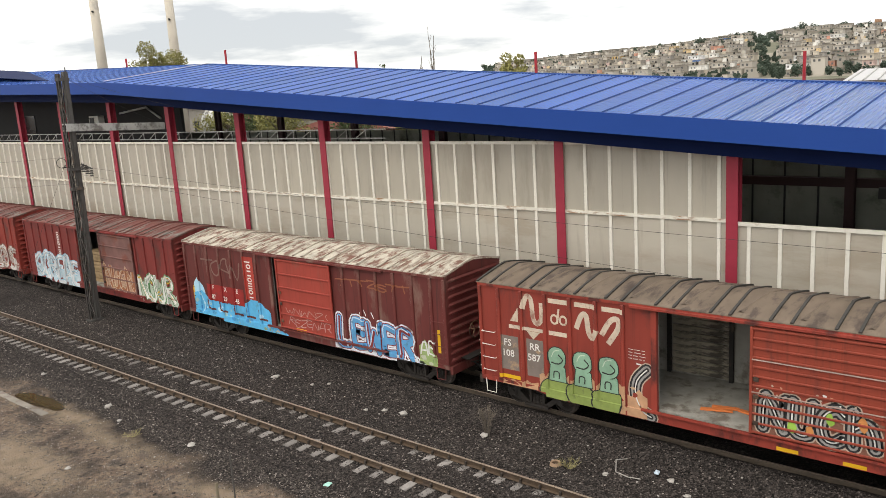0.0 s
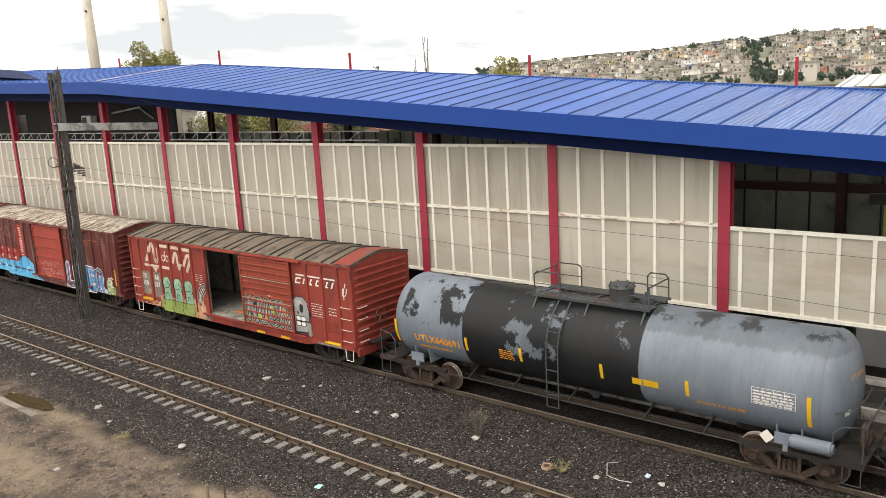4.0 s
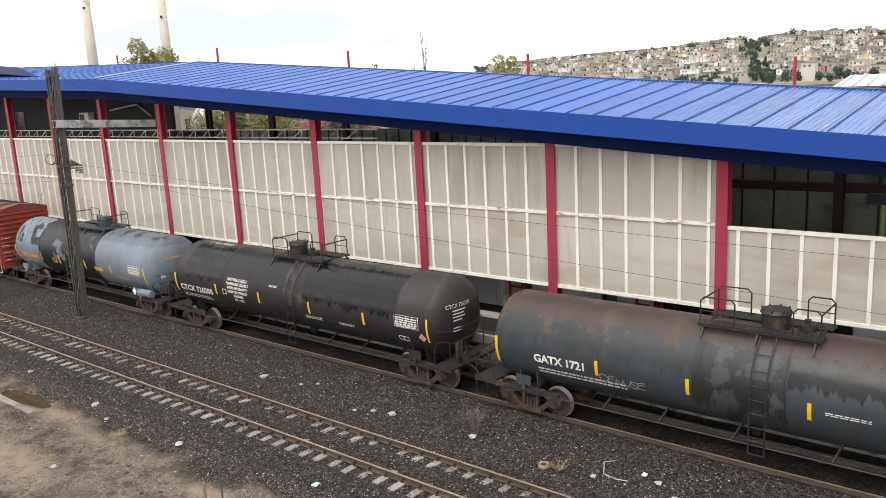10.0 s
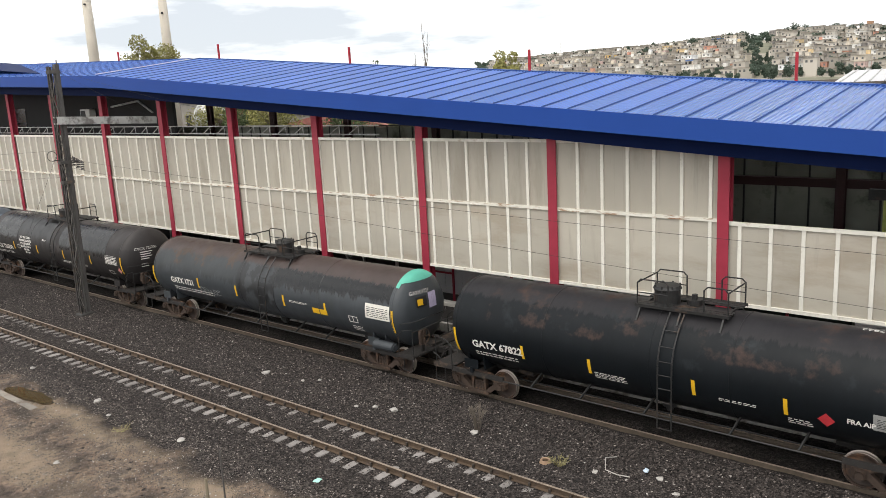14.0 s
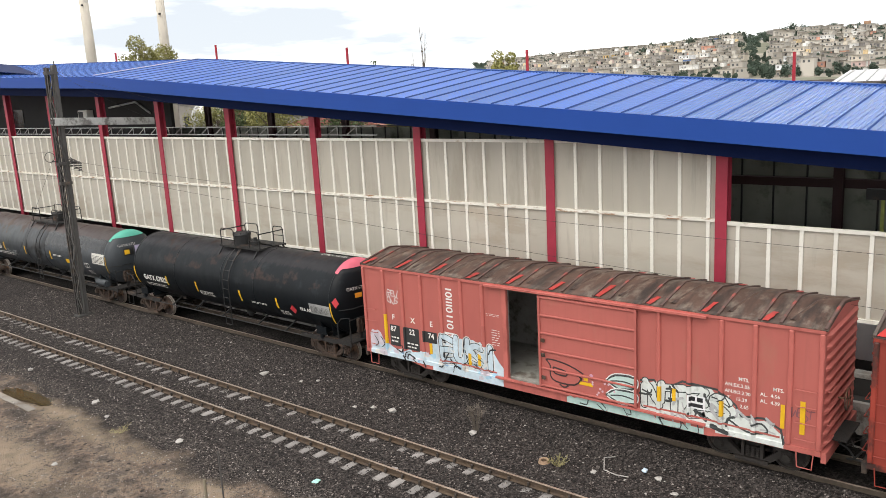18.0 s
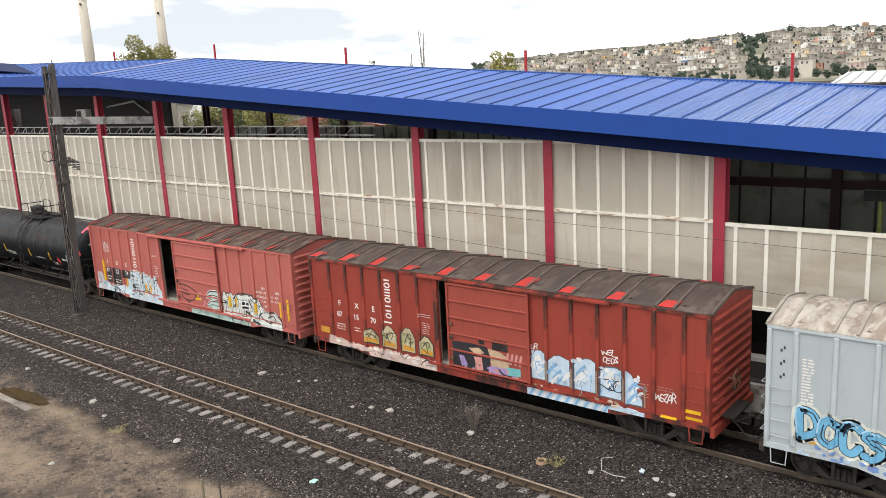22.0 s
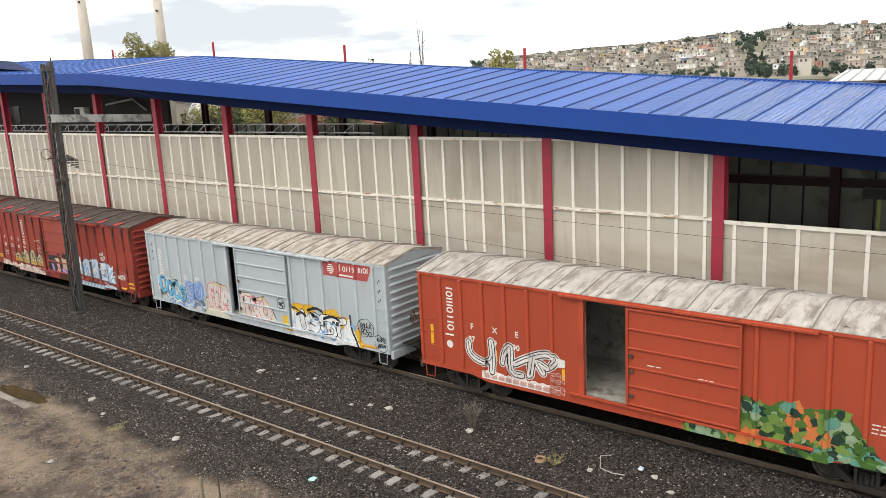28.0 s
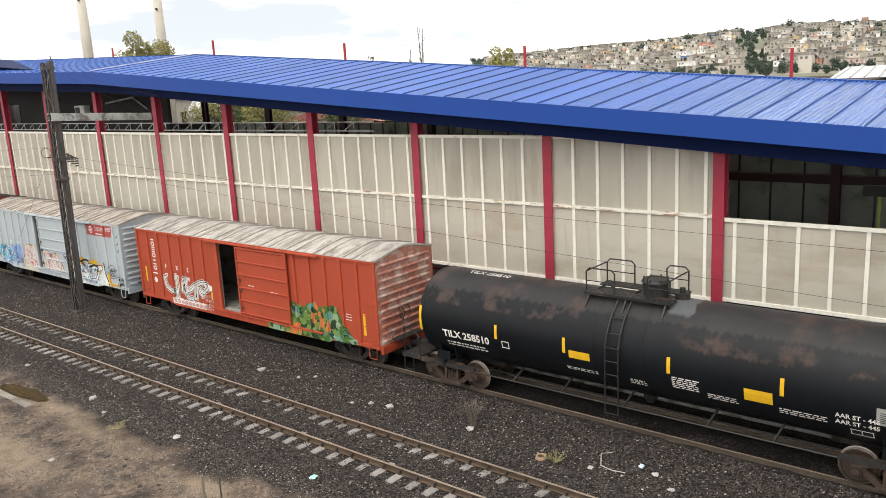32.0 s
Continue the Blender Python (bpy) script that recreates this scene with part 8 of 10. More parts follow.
def starred(fill, line):
    rg = random.Random(76)
    white, blue, amber, orange = (0.66, 0.68, 0.69), (0.14, 0.36, 0.6), (0.62, 0.38, 0.03), (0.6, 0.2, 0.04)
    for x, z, w, h in ((2.75, 1.85, 0.7, 0.4), (3.3, 1.9, 0.6, 0.35), (4.55, 1.85, 0.9, 0.4), (5.15, 1.7, 0.6, 0.45), (5.75, 1.25, 0.5, 0.75), (5.9, 0.95, 0.4, 0.35)):
        b = blob(x, z, w, h, rg, 16, 0.3)
        line(orange, 0.035, b + b[:1], False)
        fill(amber, b)
    line(BLACK, 0.07, [(2.3, 1.95), (2.7, 1.8)], False)
    fill(white, skyline(2.35, 4.75, 0.76, (1.85, 1.62, 1.75, 1.8, 1.7, 1.78, 1.75), rg, 0.03))
    fill(white, skyline(4.6, 5.95, 0.885, (1.75, 1.5, 1.3, 1.75, 1.9, 1.3, 0.95), rg, 0.03))
    line(BLACK, 0.09, [(5.5, 2.0), (5.55, 1.5), (5.75, 1.1), (5.9, 0.85)])
    word(line, "ISET", 2.6, 5.2, 1.2, 1.72, [(BLACK, 0.3), (white, 0.23)], rg, 0.95)
    for x0, x1, z in ((2.6, 3.1, 1.7), (3.3, 4.1, 1.98), (4.15, 5.0, 1.78)):
        line(BLACK, 0.11, [(x0, z - 0.08), ((x0 + x1) / 2, z + 0.04), (x1, z - 0.06)])
    for x in (4.55, 4.75):
        fill(BLACK, [(x, 1.5), (x + 0.14, 1.5), (x + 0.14, 1.66), (x, 1.66)])
    shards(line, BLACK, 2.6, 5.2, 1.2, 1.7, 3, rg, (0.03, 0.06))
    for k in range(20):
        x, z, s = rg.uniform(2.4, 5.8), rg.uniform(0.84, 1.75), rg.uniform(0.07, 0.15)
        star = [(x + s * (1 if j % 2 else 0.42) * math.cos(0.3 + j * math.pi / 5), z + s * (1 if j % 2 else 0.42) * math.sin(0.3 + j * math.pi / 5)) for j in range(10)]
        fill(blue if k % 3 else (0.36, 0.52, 0.66), star)


mural(b10, f10, starred, "white graffiti letters with blue stars and black edges on yellow")
marks(b10, d10, [(1.85, 2.18, 1.12, 1.5)], paint(0.6, 0.38, 0.04), "graffiti_patch")
bm = bmesh.new()
poly(bm, [(4.27, 3.38), (6.5, 3.38), (6.74, 3.93), (4.27, 3.92)])
part("sign_panel", conform(bm, f10), mat("faded_red_sign", (0.4, 0.075, 0.07), 0.6, 0.15, 3), b10, "red slanted sign panel")
bm = bmesh.new()
for k, (x, w) in enumerate(((5.12, 0.13), (5.32, 0.12), (5.5, 0.09), (5.64, 0.09), (5.8, 0.13), (6.08, 0.2), (6.34, 0.12), (6.5, 0.12))):
    z = 3.6 + 0.01 * k
    if k in (1, 4, 6):
        ribbon(bm, ring_pts(x + w / 2, z + 0.1, w, 0.17), 0.04, 0, 0.0)
    else:
        rect(bm, x, x + 0.045, z, z + (0.26 if k == 0 else 0.19), 0, 0.0, 0.02)
        if k == 5:
            rect(bm, x + 0.08, x + 0.12, z, z + 0.17, 0, 0.001)
            rect(bm, x + 0.16, x + 0.2, z, z + 0.17, 0, 0.001)
for k in range(5):
    q = (0.09, 0.17, 0.19, 0.17, 0.1)[k]
    rect(bm, 4.68 - q, 4.68 + q * 0.85, 3.47 + 0.075 * k, 3.52 + 0.075 * k, 0, 0.002, 0.03)
rect(bm, 5.12, 5.84, 3.44, 3.5, 0, 0.001)
part("owner_mark", conform(bm, surf_lift(f10, 0.006)), M_LETTER, b10, "white owner's mark on a red sign")
lettering(b10, f10, "FS", 0.28, -4.76, 2.1, offset=0.004)
lettering(b10, f10, "RR", 0.28, -3.9, 2.12, offset=0.004)


def ringed_tag(x0, x1, z0, z1, a, b, seed):
    def draw(fill, line):
        rg = random.Random(seed)
        cx, cz = (x0 + x1) / 2, (z0 + z1) / 2
        e = blob(cx, cz, x1 - x0, z1 - z0, rg, 22, 0.25)
        line(BLACK, 0.025, e + e[:1], False)
        word(line, a, x0 + 0.1, x1 - 0.1, cz + 0.02, z1 - 0.12, [(BLACK, 0.032)], rg, 1.2, 0.1)
        word(line, b, x0 + 0.12, x1 - 0.12, z0 + 0.1, cz - 0.04, [(BLACK, 0.032)], rg, 1.2, 0.1)
    return draw


mural(b10, f10, ringed_tag(5.9, 6.62, 1.3, 1.95, "RAULA", "ROSO", 77), "black tag ringed with a scalloped line", "graffiti_tag")
mural(b10, f10, ringed_tag(6.72, 7.28, 0.95, 1.5, "URRS", "REEN", 78), "black tag ringed with a scalloped line", "graffiti_tag")
mural(b10, d10, ringed_tag(1.58, 2.04, 1.75, 2.14, "REZ", "RUS", 79), "small black tag on the door", "graffiti_tag")
small_print(b10, f10, -6.58, -6.3, 2.2, 3.35, 15, M_LETTER, 80, 0.5)
marks(b10, f10, [(6.0, 6.75, 0.96, 1.05), (-6.5, -5.9, 1.2, 1.3), (4.0, 4.45, 0.9, 0.99), (1.95, 2.35, 0.9, 0.99), (-4.3, -4.0, 0.9, 0.98), (-2.75, -2.3, 0.84, 0.94)], mat("ochre_reflector", (0.55, 0.29, 0.03), 0.5, 0.15, 6))
bm = bmesh.new()
for k in range(3):
    for s in (-0.035, 0.035):
        rect(bm, 7.0 + s, 7.05 + s, 2.72 + 0.34 * k + s, 2.8 + 0.34 * k + s)
        rect(bm, -7.05 + s, -7.0 + s, 2.75 + 0.34 * k + s, 2.83 + 0.34 * k + s)
part("stencil", conform(bm, f10), M_PRINT, b10)

# orange car with leafy paint
B11C = (0.36, 0.056, 0.024)
B11 = car_paint("orange_paint", B11C, (0.32, 0.055, 0.03), 0.1, 0.07, runs=0.15, post_dirt=(0.26, 0.045, 0.025), post_amount=0.2)
R11 = mat("pale_grey_roof", (0.42, 0.39, 0.355), 0.75, 0.25, 4, 0.2, dirt=(0.25, 0.215, 0.19), damount=0.3, dscale=2.6, stretch=(1, 0.4, 1))
streaked(R11, (0.2, 0.175, 0.15), 0.48, 0.62, 0.8, (3.2, 0.7, 1.0))
b11, f11, d11 = boxcar(60.68, 7.58, B11, R11, "orange boxcar with pale roof, open door and leafy graffiti", -0.08, end_m=mat("pinkish_end_paint", (0.42, 0.17, 0.125), 0.65, 0.25, 2, dirt=(0.55, 0.42, 0.36), damount=0.35), posts=(-6.68, 2.5), post_step=0.832, roof_rib=mat("pale_seam", (0.36, 0.33, 0.3), 0.7, 0.3, 3))
owner_word(b11, f11, -6.3, 2.0, 3.75)
mural(b11, f11, lambda fill, line: fill((0.7, 0.68, 0.66), ring_pts(-6.36, 1.75, 0.26, 0.26, 12)[:-1]), "round white owner's emblem", "owner_mark")
fxe_numbers(b11, f11, -5.5, 1.98, "87", "19", "90", 0.26)


def hooked_tag(fill, line):
    rg = random.Random(91)
    shell, white = (0.03, 0.025, 0.025), (0.68, 0.66, 0.64)
    rose = (0.5, 0.3, 0.27)
    fill(white, skyline(-5.1, -2.62, 0.86, (1.15, 1.1, 1.12, 1.1), rg, 0.03))
    for k in range(9):
        fill(rose, [(-5.0 + 0.27 * k, 0.9), (-4.78 + 0.27 * k, 0.9), (-4.78 + 0.27 * k, 1.04), (-5.0 + 0.27 * k, 1.04)])
    strokes = ([(-5.6, 1.95), (-5.55, 1.62), (-5.25, 1.42), (-4.85, 1.42), (-4.7, 1.6)], [(-4.72, 2.1), (-4.68, 1.6), (-4.72, 1.12)], [(-4.3, 1.5), (-4.2, 1.85), (-4.0, 2.05), (-3.98, 1.3), (-3.6, 1.22)], [(-3.85, 1.55), (-3.3, 1.85), (-2.75, 2.05), (-2.4, 1.95), (-2.55, 1.72)], [(-3.2, 1.85), (-3.3, 1.3)], [(-2.85, 1.45), (-3.05, 1.75), (-2.7, 1.62)])
    for c, w in ((white, 0.3), (shell, 0.24), (white, 0.17)):
        for s in strokes:
            line(c, w, s)
    for s in strokes:
        line(shell, 0.025, [(x, z + 0.02) for x, z in s])
    fill(white, [(-2.35, 1.72), (-2.1, 1.75), (-2.08, 1.98), (-2.32, 2.0)])
    for j in range(4):
        word(line, "REN", -2.58, -2.1, 1.4 - 0.18 * j, 1.52 - 0.18 * j, [((0.55, 0.4, 0.36), 0.02)], rg)


mural(b11, f11, hooked_tag, "white hooked graffiti strokes edged in black")


def leafy(fill, line):
    rl = random.Random(92)
    deep, mid, light, flame, pale = (0.014, 0.04, 0.026), (0.055, 0.13, 0.025), (0.15, 0.24, 0.05), (0.55, 0.17, 0.05), (0.24, 0.33, 0.2)
    tops = (2.05, 1.95, 1.85, 2.15, 1.95, 2.1, 2.18, 1.75, 1.15, 0.95)
    at = [2.97 + 3.45 * i / 9 for i in range(10)]
    fill(mid, skyline(2.97, 4.75, 0.77, tops[:6], rl, 0.06))
    fill(mid, skyline(4.7, 6.42, 0.885, (2.0, 2.16, 2.18, 1.7, 1.1, 0.95), rl, 0.06))
    fill(flame, skyline(1.5, 3.0, 0.77, (0.9, 0.98, 1.0), rl, 0.02))
    for k in range(300):
        x = rl.uniform(1.6, 6.35)
        t = float(np.interp(x, at, tops)) if x > 2.97 else 0.99
        z = rl.uniform(0.78, max(0.9, t - 0.03))
        s = rl.uniform(0.09, 0.22)
        warm = math.sin(2.1 * x + 1.3) * math.cos(3.1 * z + x) > 0.35
        c = rl.choice((flame, flame, light)) if warm and rl.random() < 0.75 else rl.choice((deep, deep, mid, mid, light, pale, (0.1, 0.26, 0.2)))
        a = rl.uniform(0, 6.28)
        fill(c, [(x + s * math.cos(a + q) * m, z + s * math.sin(a + q) * m) for q, m in ((0, 1.1), (1.2, 0.7), (2.4, 1.0), (3.6, 0.75), (5.0, 0.9))])


mural(b11, f11, leafy, "leafy green and orange patchwork graffiti")
small_print(b11, f11, 5.95, 6.25, 1.75, 2.05, 3, M_LETTER, 92, 0.3)
small_print(b11, d11, 0.5, 0.95, 2.35, 2.41, 1, M_LETTER, 93)
small_print(b11, d11, 1.9, 2.4, 2.25, 2.31, 1, M_LETTER, 94)
marks(b11, f11, [(-7.15, -7.03, 1.6, 2.3), (6.82, 6.94, 1.3, 2.1), (-4.6, -4.5, 1.5, 1.85), (-2.2, -2.1, 1.35, 1.7)])

def edge_surface(x, z):
    return 22.597


edge_surface.cuts, edge_surface.floor = [], None
scrawl(edge_wall, edge_surface, -6.9, -5.7, 0.35, 0.85, "RENSA", (0.06, 0.06, 0.06), 301, 0.035)
scrawl(edge_wall, edge_surface, -10.6, -9.3, 0.4, 0.8, "TOCER", (0.1, 0.08, 0.08), 302, 0.03)

# ---- inside and behind the shed ----
M_NET = mat("dark_shade_net", (0.26, 0.275, 0.23), 0.9, 0.35, 0.8, dirt=(0.1, 0.105, 0.08), damount=0.2, dscale=0.7)
# office grey lowered in colour to carry the dimness indoors
M_DARKWALL = mat("shade_dark_office_wall", (0.02, 0.019, 0.018), 0.8, 0.2, 1)
M_BLINDWHITE = mat("white_curtain", (0.74, 0.75, 0.77), 0.6, 0.25, 0.8, stretch=(1, 1, 0.2))
M_SHEETRED = mat("faded_red_sheet_roof", (0.3, 0.11, 0.09), 0.7, 0.25, 1.5, stretch=(3, 1, 1))
M_SHEETGREY = mat("bare_sheet_roof", (0.4, 0.4, 0.39), 0.6, 0.2, 1.5)
M_SHEETWHITE = mat("white_sheet_roof", (0.5, 0.5, 0.51), 0.5, 0.08, 1.5)

back = tagged(new("back_screen"), "dark shade netting on steel posts behind the shed", "screen", "", "structure")
back.location = (0, 30.3, 0)
part("net", boxm(-42, 9, 0, 0.02, PLAT, 6.85), M_NET, back)
part("net", boxm(-95, -42.02, 0, 0.02, PLAT, 8.1), M_NET, back)
for z in (3.0, 4.35, 6.85):
    part("net_rail", boxm(-42, 9, -0.05, -0.003, z - 0.03, z + 0.03), M_BLACKTRIM, back)
x = -41.5
while x < 9:
    part("net_post", boxm(x - 0.03, x + 0.03, -0.1, -0.051, PLAT, 7.3), M_BLACKTRIM, back)
    x += 1.15
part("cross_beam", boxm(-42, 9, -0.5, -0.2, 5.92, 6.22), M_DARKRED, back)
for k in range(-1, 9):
    h_column("back_column", -6.97 - 5.95 * k, 30.0 - 0.35, PLAT, min(11.3, roof_z(-6.97 - 5.95 * k, 29.6) - 0.35), "red steel column at the back of the shed, darkened for shade", 0.3, 0.3, M_DARKRED)
fence = tagged(new("fence"), "dark steel railing fence behind the wall panels", "fence", "", "structure")
fence.location = (0, 30.1, 0)
for z in (8.12, 7.2):
    part("fence_rail", boxm(-42, -16, -0.02, 0.02, z - 0.03, z + 0.03), M_BLACKTRIM, fence)
x = -42.0
while x < -16:
    part("fence_post", boxm(x - 0.025, x + 0.025, -0.021, 0.021, 6.86, 8.1), M_BLACKTRIM, fence)
    x += 0.85
part("fence_mesh", boxm(-42, -16, 0.025, 0.03, 6.9, 8.06), M_NET, fence)
# pale lattice railing just behind the top of the panels
lat = tagged(new("railing"), "pale steel lattice railing above the wall panels", "railing", "", "structure")
lat.location = (0, 24.9, 0)
for z in (8.12, 8.5):
    part("rail", boxm(-72, -24, -0.025, 0.025, z - 0.025, z + 0.025), M_GALV, lat)
k = 0
x = -72.0
while x < -24.6:
    part("brace", bar(bmesh.new(), (x, 0, 8.14), (x + 0.6, 0, 8.48) if k % 2 else (x, 0, 8.48), 0.03), M_GALV, lat)
    x += 0.6
    k += 1
# office block under the left of the roof, shade put into its wall colour
room = tagged(new("office_block"), "grey office block under the shed roof, darkened for shade", "building", "", "structure")
room.location = (-52, 28, 0)
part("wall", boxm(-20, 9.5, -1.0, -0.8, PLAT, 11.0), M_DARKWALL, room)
part("window", boxm(-12, -9.5, -1.05, -1.004, 8.2, 9.7), mat("dark_glass", (0.02, 0.025, 0.03), 0.1), room)
ac = tagged(new("air_conditioner"), "white air conditioner box on a dim office wall", "air conditioner")
ac.location = (-52.0, 26.8, 8.8)
part("casing", boxm(-0.6, 0.6, -0.25, 0.2, 0, 0.72, bevel=0.03), M_BOARD, ac)
part("grille", boxm(-0.5, 0.1, -0.262, -0.253, 0.08, 0.62), M_BLACKTRIM, ac)
pipes = pipe(bmesh.new(), [(-49.2, 26.9, 9.6), (-46.0, 26.9, 9.9), (-44.5, 26.9, 9.2)], 0.12, 8)
tagged(part("duct", pipes, M_GALV), "grey pipe run under the shed roof", "pipe", "", "structure")
# what shows between train and panels
for a, b in ((-24.5, -19.2), (-18.6, -15.3), (-14.6, -13.2), (-6.0, 6.0)):
    cur = tagged(new("curtain_wall"), "pale grey sheeting low inside the shed", "sheeting", "", "structure")
    cur.location = (0, 28.2, PLAT + 0.005)
    x = a
    while x < b:
        part("sheet_panel", boxm(x, min(x + 0.98, b), 0, 0.02, 0, 3.2), M_BLINDWHITE, cur)
        x += 1.0
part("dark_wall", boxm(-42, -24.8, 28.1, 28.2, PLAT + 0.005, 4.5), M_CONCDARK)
tagged(bpy.data.objects["dark_wall"], "wall low inside the shed, darkened for shade", "wall", "", "structure")
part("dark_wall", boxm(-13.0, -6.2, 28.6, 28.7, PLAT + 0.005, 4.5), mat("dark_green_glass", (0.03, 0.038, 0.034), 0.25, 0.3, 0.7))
tagged(bpy.data.objects["dark_wall.001"], "dark glazed wall low inside the shed", "wall", "", "structure")
for x0, x1 in ((-12.95, -11.9), (-22.9, -21.6), (-18.6, -17.8), (-7.7, -7.5)):
    fr = tagged(new("red_frame"), "low red steel frame on the loading platform", "frame", "red frames on the platform")
    fr.location = (x0, 26.5, PLAT + 0.005)
    w = x1 - x0
    part("post", boxm(0, 0.08, -0.04, 0.04, 0, 1.98), M_RED, fr)
    if w > 0.3:
        part("post", boxm(w - 0.08, w, -0.04, 0.04, 0, 1.98), M_RED, fr)
        part("top_rail", boxm(0.081, w - 0.081, -0.04, 0.04, 1.87, 1.95), M_RED, fr)
        part("top_rail", boxm(0.081, w - 0.081, -0.04, 0.04, 1.48, 1.55), M_RED, fr)
for x in (-33.0, -30.2, -27.6):
    br = tagged(new("brace_frame"), "pale diagonal steel braces under the wall panels", "brace")
    br.location = (x, 27.0, PLAT + 0.005)
    part("strut", bar(bmesh.new(), (0, 0, 0), (-1.9, 0, 2.53), 0.14), M_GALV, br)
    part("strut", bar(bmesh.new(), (0.2, 0.1, 0), (-0.3, 0.1, 2.53), 0.1), M_GALV, br)
for x in (-21.5, -15.2, -27.4, -39.5, -45.3):
    tr = tagged(new("brace_frame"), "thin pale post and brace under the wall panels", "brace")
    tr.location = (x + 3.3, 25.6, PLAT + 0.001)
    part("post", boxm(-0.05, 0.05, -0.05, 0.05, 0, 2.53), M_GALV, tr)
    part("strut", bar(bmesh.new(), (0.05, 0, 1.6), (0.6, 0, 0.7), 0.05), M_GALV, tr)
yp = tagged(new("post"), "yellow-green steel post inside the shed", "post")
yp.location = (-5.5, 29.2, PLAT)
part("shaft", boxm(-0.05, 0.05, -0.05, 0.05, 0, 5.23), mat("yellow_green_paint", (0.42, 0.46, 0.12), 0.6), yp)
part("head", boxm(-0.5, 0.35, -0.1, 0.1, 5.23, 5.58), M_BLACKTRIM, yp)

# ---- lattice pole, portal beam and wires ----
M_CHANNEL = mat("weathered_channel", (0.095, 0.09, 0.086), 0.6, 0.4, 3, dirt=(0.045, 0.04, 0.038), damount=0.3, stretch=(1, 1, 0.3))
M_LACING = mat("worn_lacing_bar", (0.16, 0.15, 0.14), 0.6, 0.4, 5, dirt=(0.09, 0.06, 0.045), damount=0.25)
pole = tagged(new("lattice_pole"), "dark steel lattice pole beside the tracks", "pole")
POLE_X, POLE_Y, POLE_H = -38.75, 18.36, 12.05
pole.location = (POLE_X, POLE_Y, -0.25)
pole.rotation_euler = (-0.0165, 0, 0)
for x0, x1, y0, y1 in ((-0.12, -0.075, -0.27, -0.225), (0.075, 0.12, -0.27, -0.225), (-0.12, -0.075, -0.075, -0.03), (0.075, 0.12, -0.075, -0.03)):
    part("leg_angle", boxm(x0, x1, y0, y1, 0, POLE_H), M_STEEL, pole)
part("back_plate", boxm(-0.119, -0.1, -0.224, -0.076, 0, POLE_H), M_BLACKSTEEL, pole)
part("channel", boxm(-0.115, 0.115, 0.05, 0.24, 0, POLE_H + 0.1), M_CHANNEL, pole)
part("channel_lip", boxm(0.116, 0.14, 0.05, 0.075, 0, POLE_H + 0.1), M_STEEL, pole)
part("channel_lip", boxm(0.116, 0.14, 0.215, 0.24, 0, POLE_H + 0.1), M_STEEL, pole)
k, z = 0, 0.3
while z < POLE_H - 0.6:
    for xx in (-0.11, 0.125):
        a, b = (-0.25, -0.05) if k % 2 else (-0.05, -0.25)
        part("lacing", bar(bmesh.new(), (xx, a, z), (xx, b, z + 0.8), 0.055, 0.015), M_LACING, pole)
    z += 0.8
    k += 1
for z in (POLE_H - 0.25, 9.5, 7.55, 6.6):
    part("band", boxm(-0.14, 0.155, -0.29, 0.27, z - 0.07, z + 0.07), M_STEEL, pole)
part("base", boxm(-0.3, 0.3, -0.36, 0.36, -0.15, 0.09, bevel=0.04), M_CONCDARK, pole)
part("tip", bar(bmesh.new(), (0, 0.2, POLE_H), (0, 0.2, POLE_H + 0.3), 0.04), M_STEEL, pole)
for k in range(3):
    ins = bmesh.new()
    yy, zz = 0.36 + 0.2 * k, 7.6 - 0.12 * k
    bar(ins, (0.1, 0.33, zz + 0.2), (0.1, yy, zz + 0.2), 0.05)
    for j in range(4):
        bmesh.ops.create_cone(ins, cap_ends=True, segments=10, radius1=0.11, radius2=0.06, depth=0.07, matrix=Matrix.Translation((0.1, yy, zz + 0.14 - 0.11 * j)))
    part("insulator", ins, M_STEEL, pole)
cb = bmesh.new()
for rr in (0.23,):
    pipe(cb, [(0.05 + 0.02 * rr, -0.62 + rr * math.cos(a), 7.9 + rr * math.sin(a)) for a in np.linspace(0, 2 * math.pi, 17)], 0.03, 5)
bar(cb, (0.05, -0.62, 7.67), (0.05, -0.22, 7.7), 0.04)
part("cable_coil", cb, M_WIRE, pole)
beam = tagged(new("portal_beam"), "grey galvanised lattice beam from the pole to the shed", "beam")
ba, bb = Vector((POLE_X + 0.1, POLE_Y - 0.1, 9.3)), Vector((-39.1, 23.7, 8.95))
for dx in (-0.15, 0.15):
    for dz in (-0.15, 0.15):
        part("chord", bar(bmesh.new(), ba + Vector((dx, 0, dz)), bb + Vector((dx, 0, dz)), 0.07), M_GALV, beam)
part("face_plate", bar(bmesh.new(), ba + Vector((0.19, 0, 0)), bb + Vector((0.19, 0, 0)), 0.02, 0.3), M_GALV, beam)
for k in range(12):
    t0, t1 = k / 12, (k + 1) / 12
    part("lacing", bar(bmesh.new(), ba.lerp(bb, t0) + Vector((-0.15, 0, -0.14)), ba.lerp(bb, t1) + Vector((-0.15, 0, 0.14)), 0.03), M_GALV, beam)


def wire(a, b, sag, name="wire", w=0.012, n=14, label="thin dark overhead wire"):
    a, b = Vector(a), Vector(b)
    pts = [a.lerp(b, i / n) - Vector((0, 0, sag * 4 * (i / n) * (1 - i / n))) for i in range(n + 1)]
    return tagged(part(name, pipe(bmesh.new(), pts, w, 4), M_WIRE), label, "wire", "overhead wires")


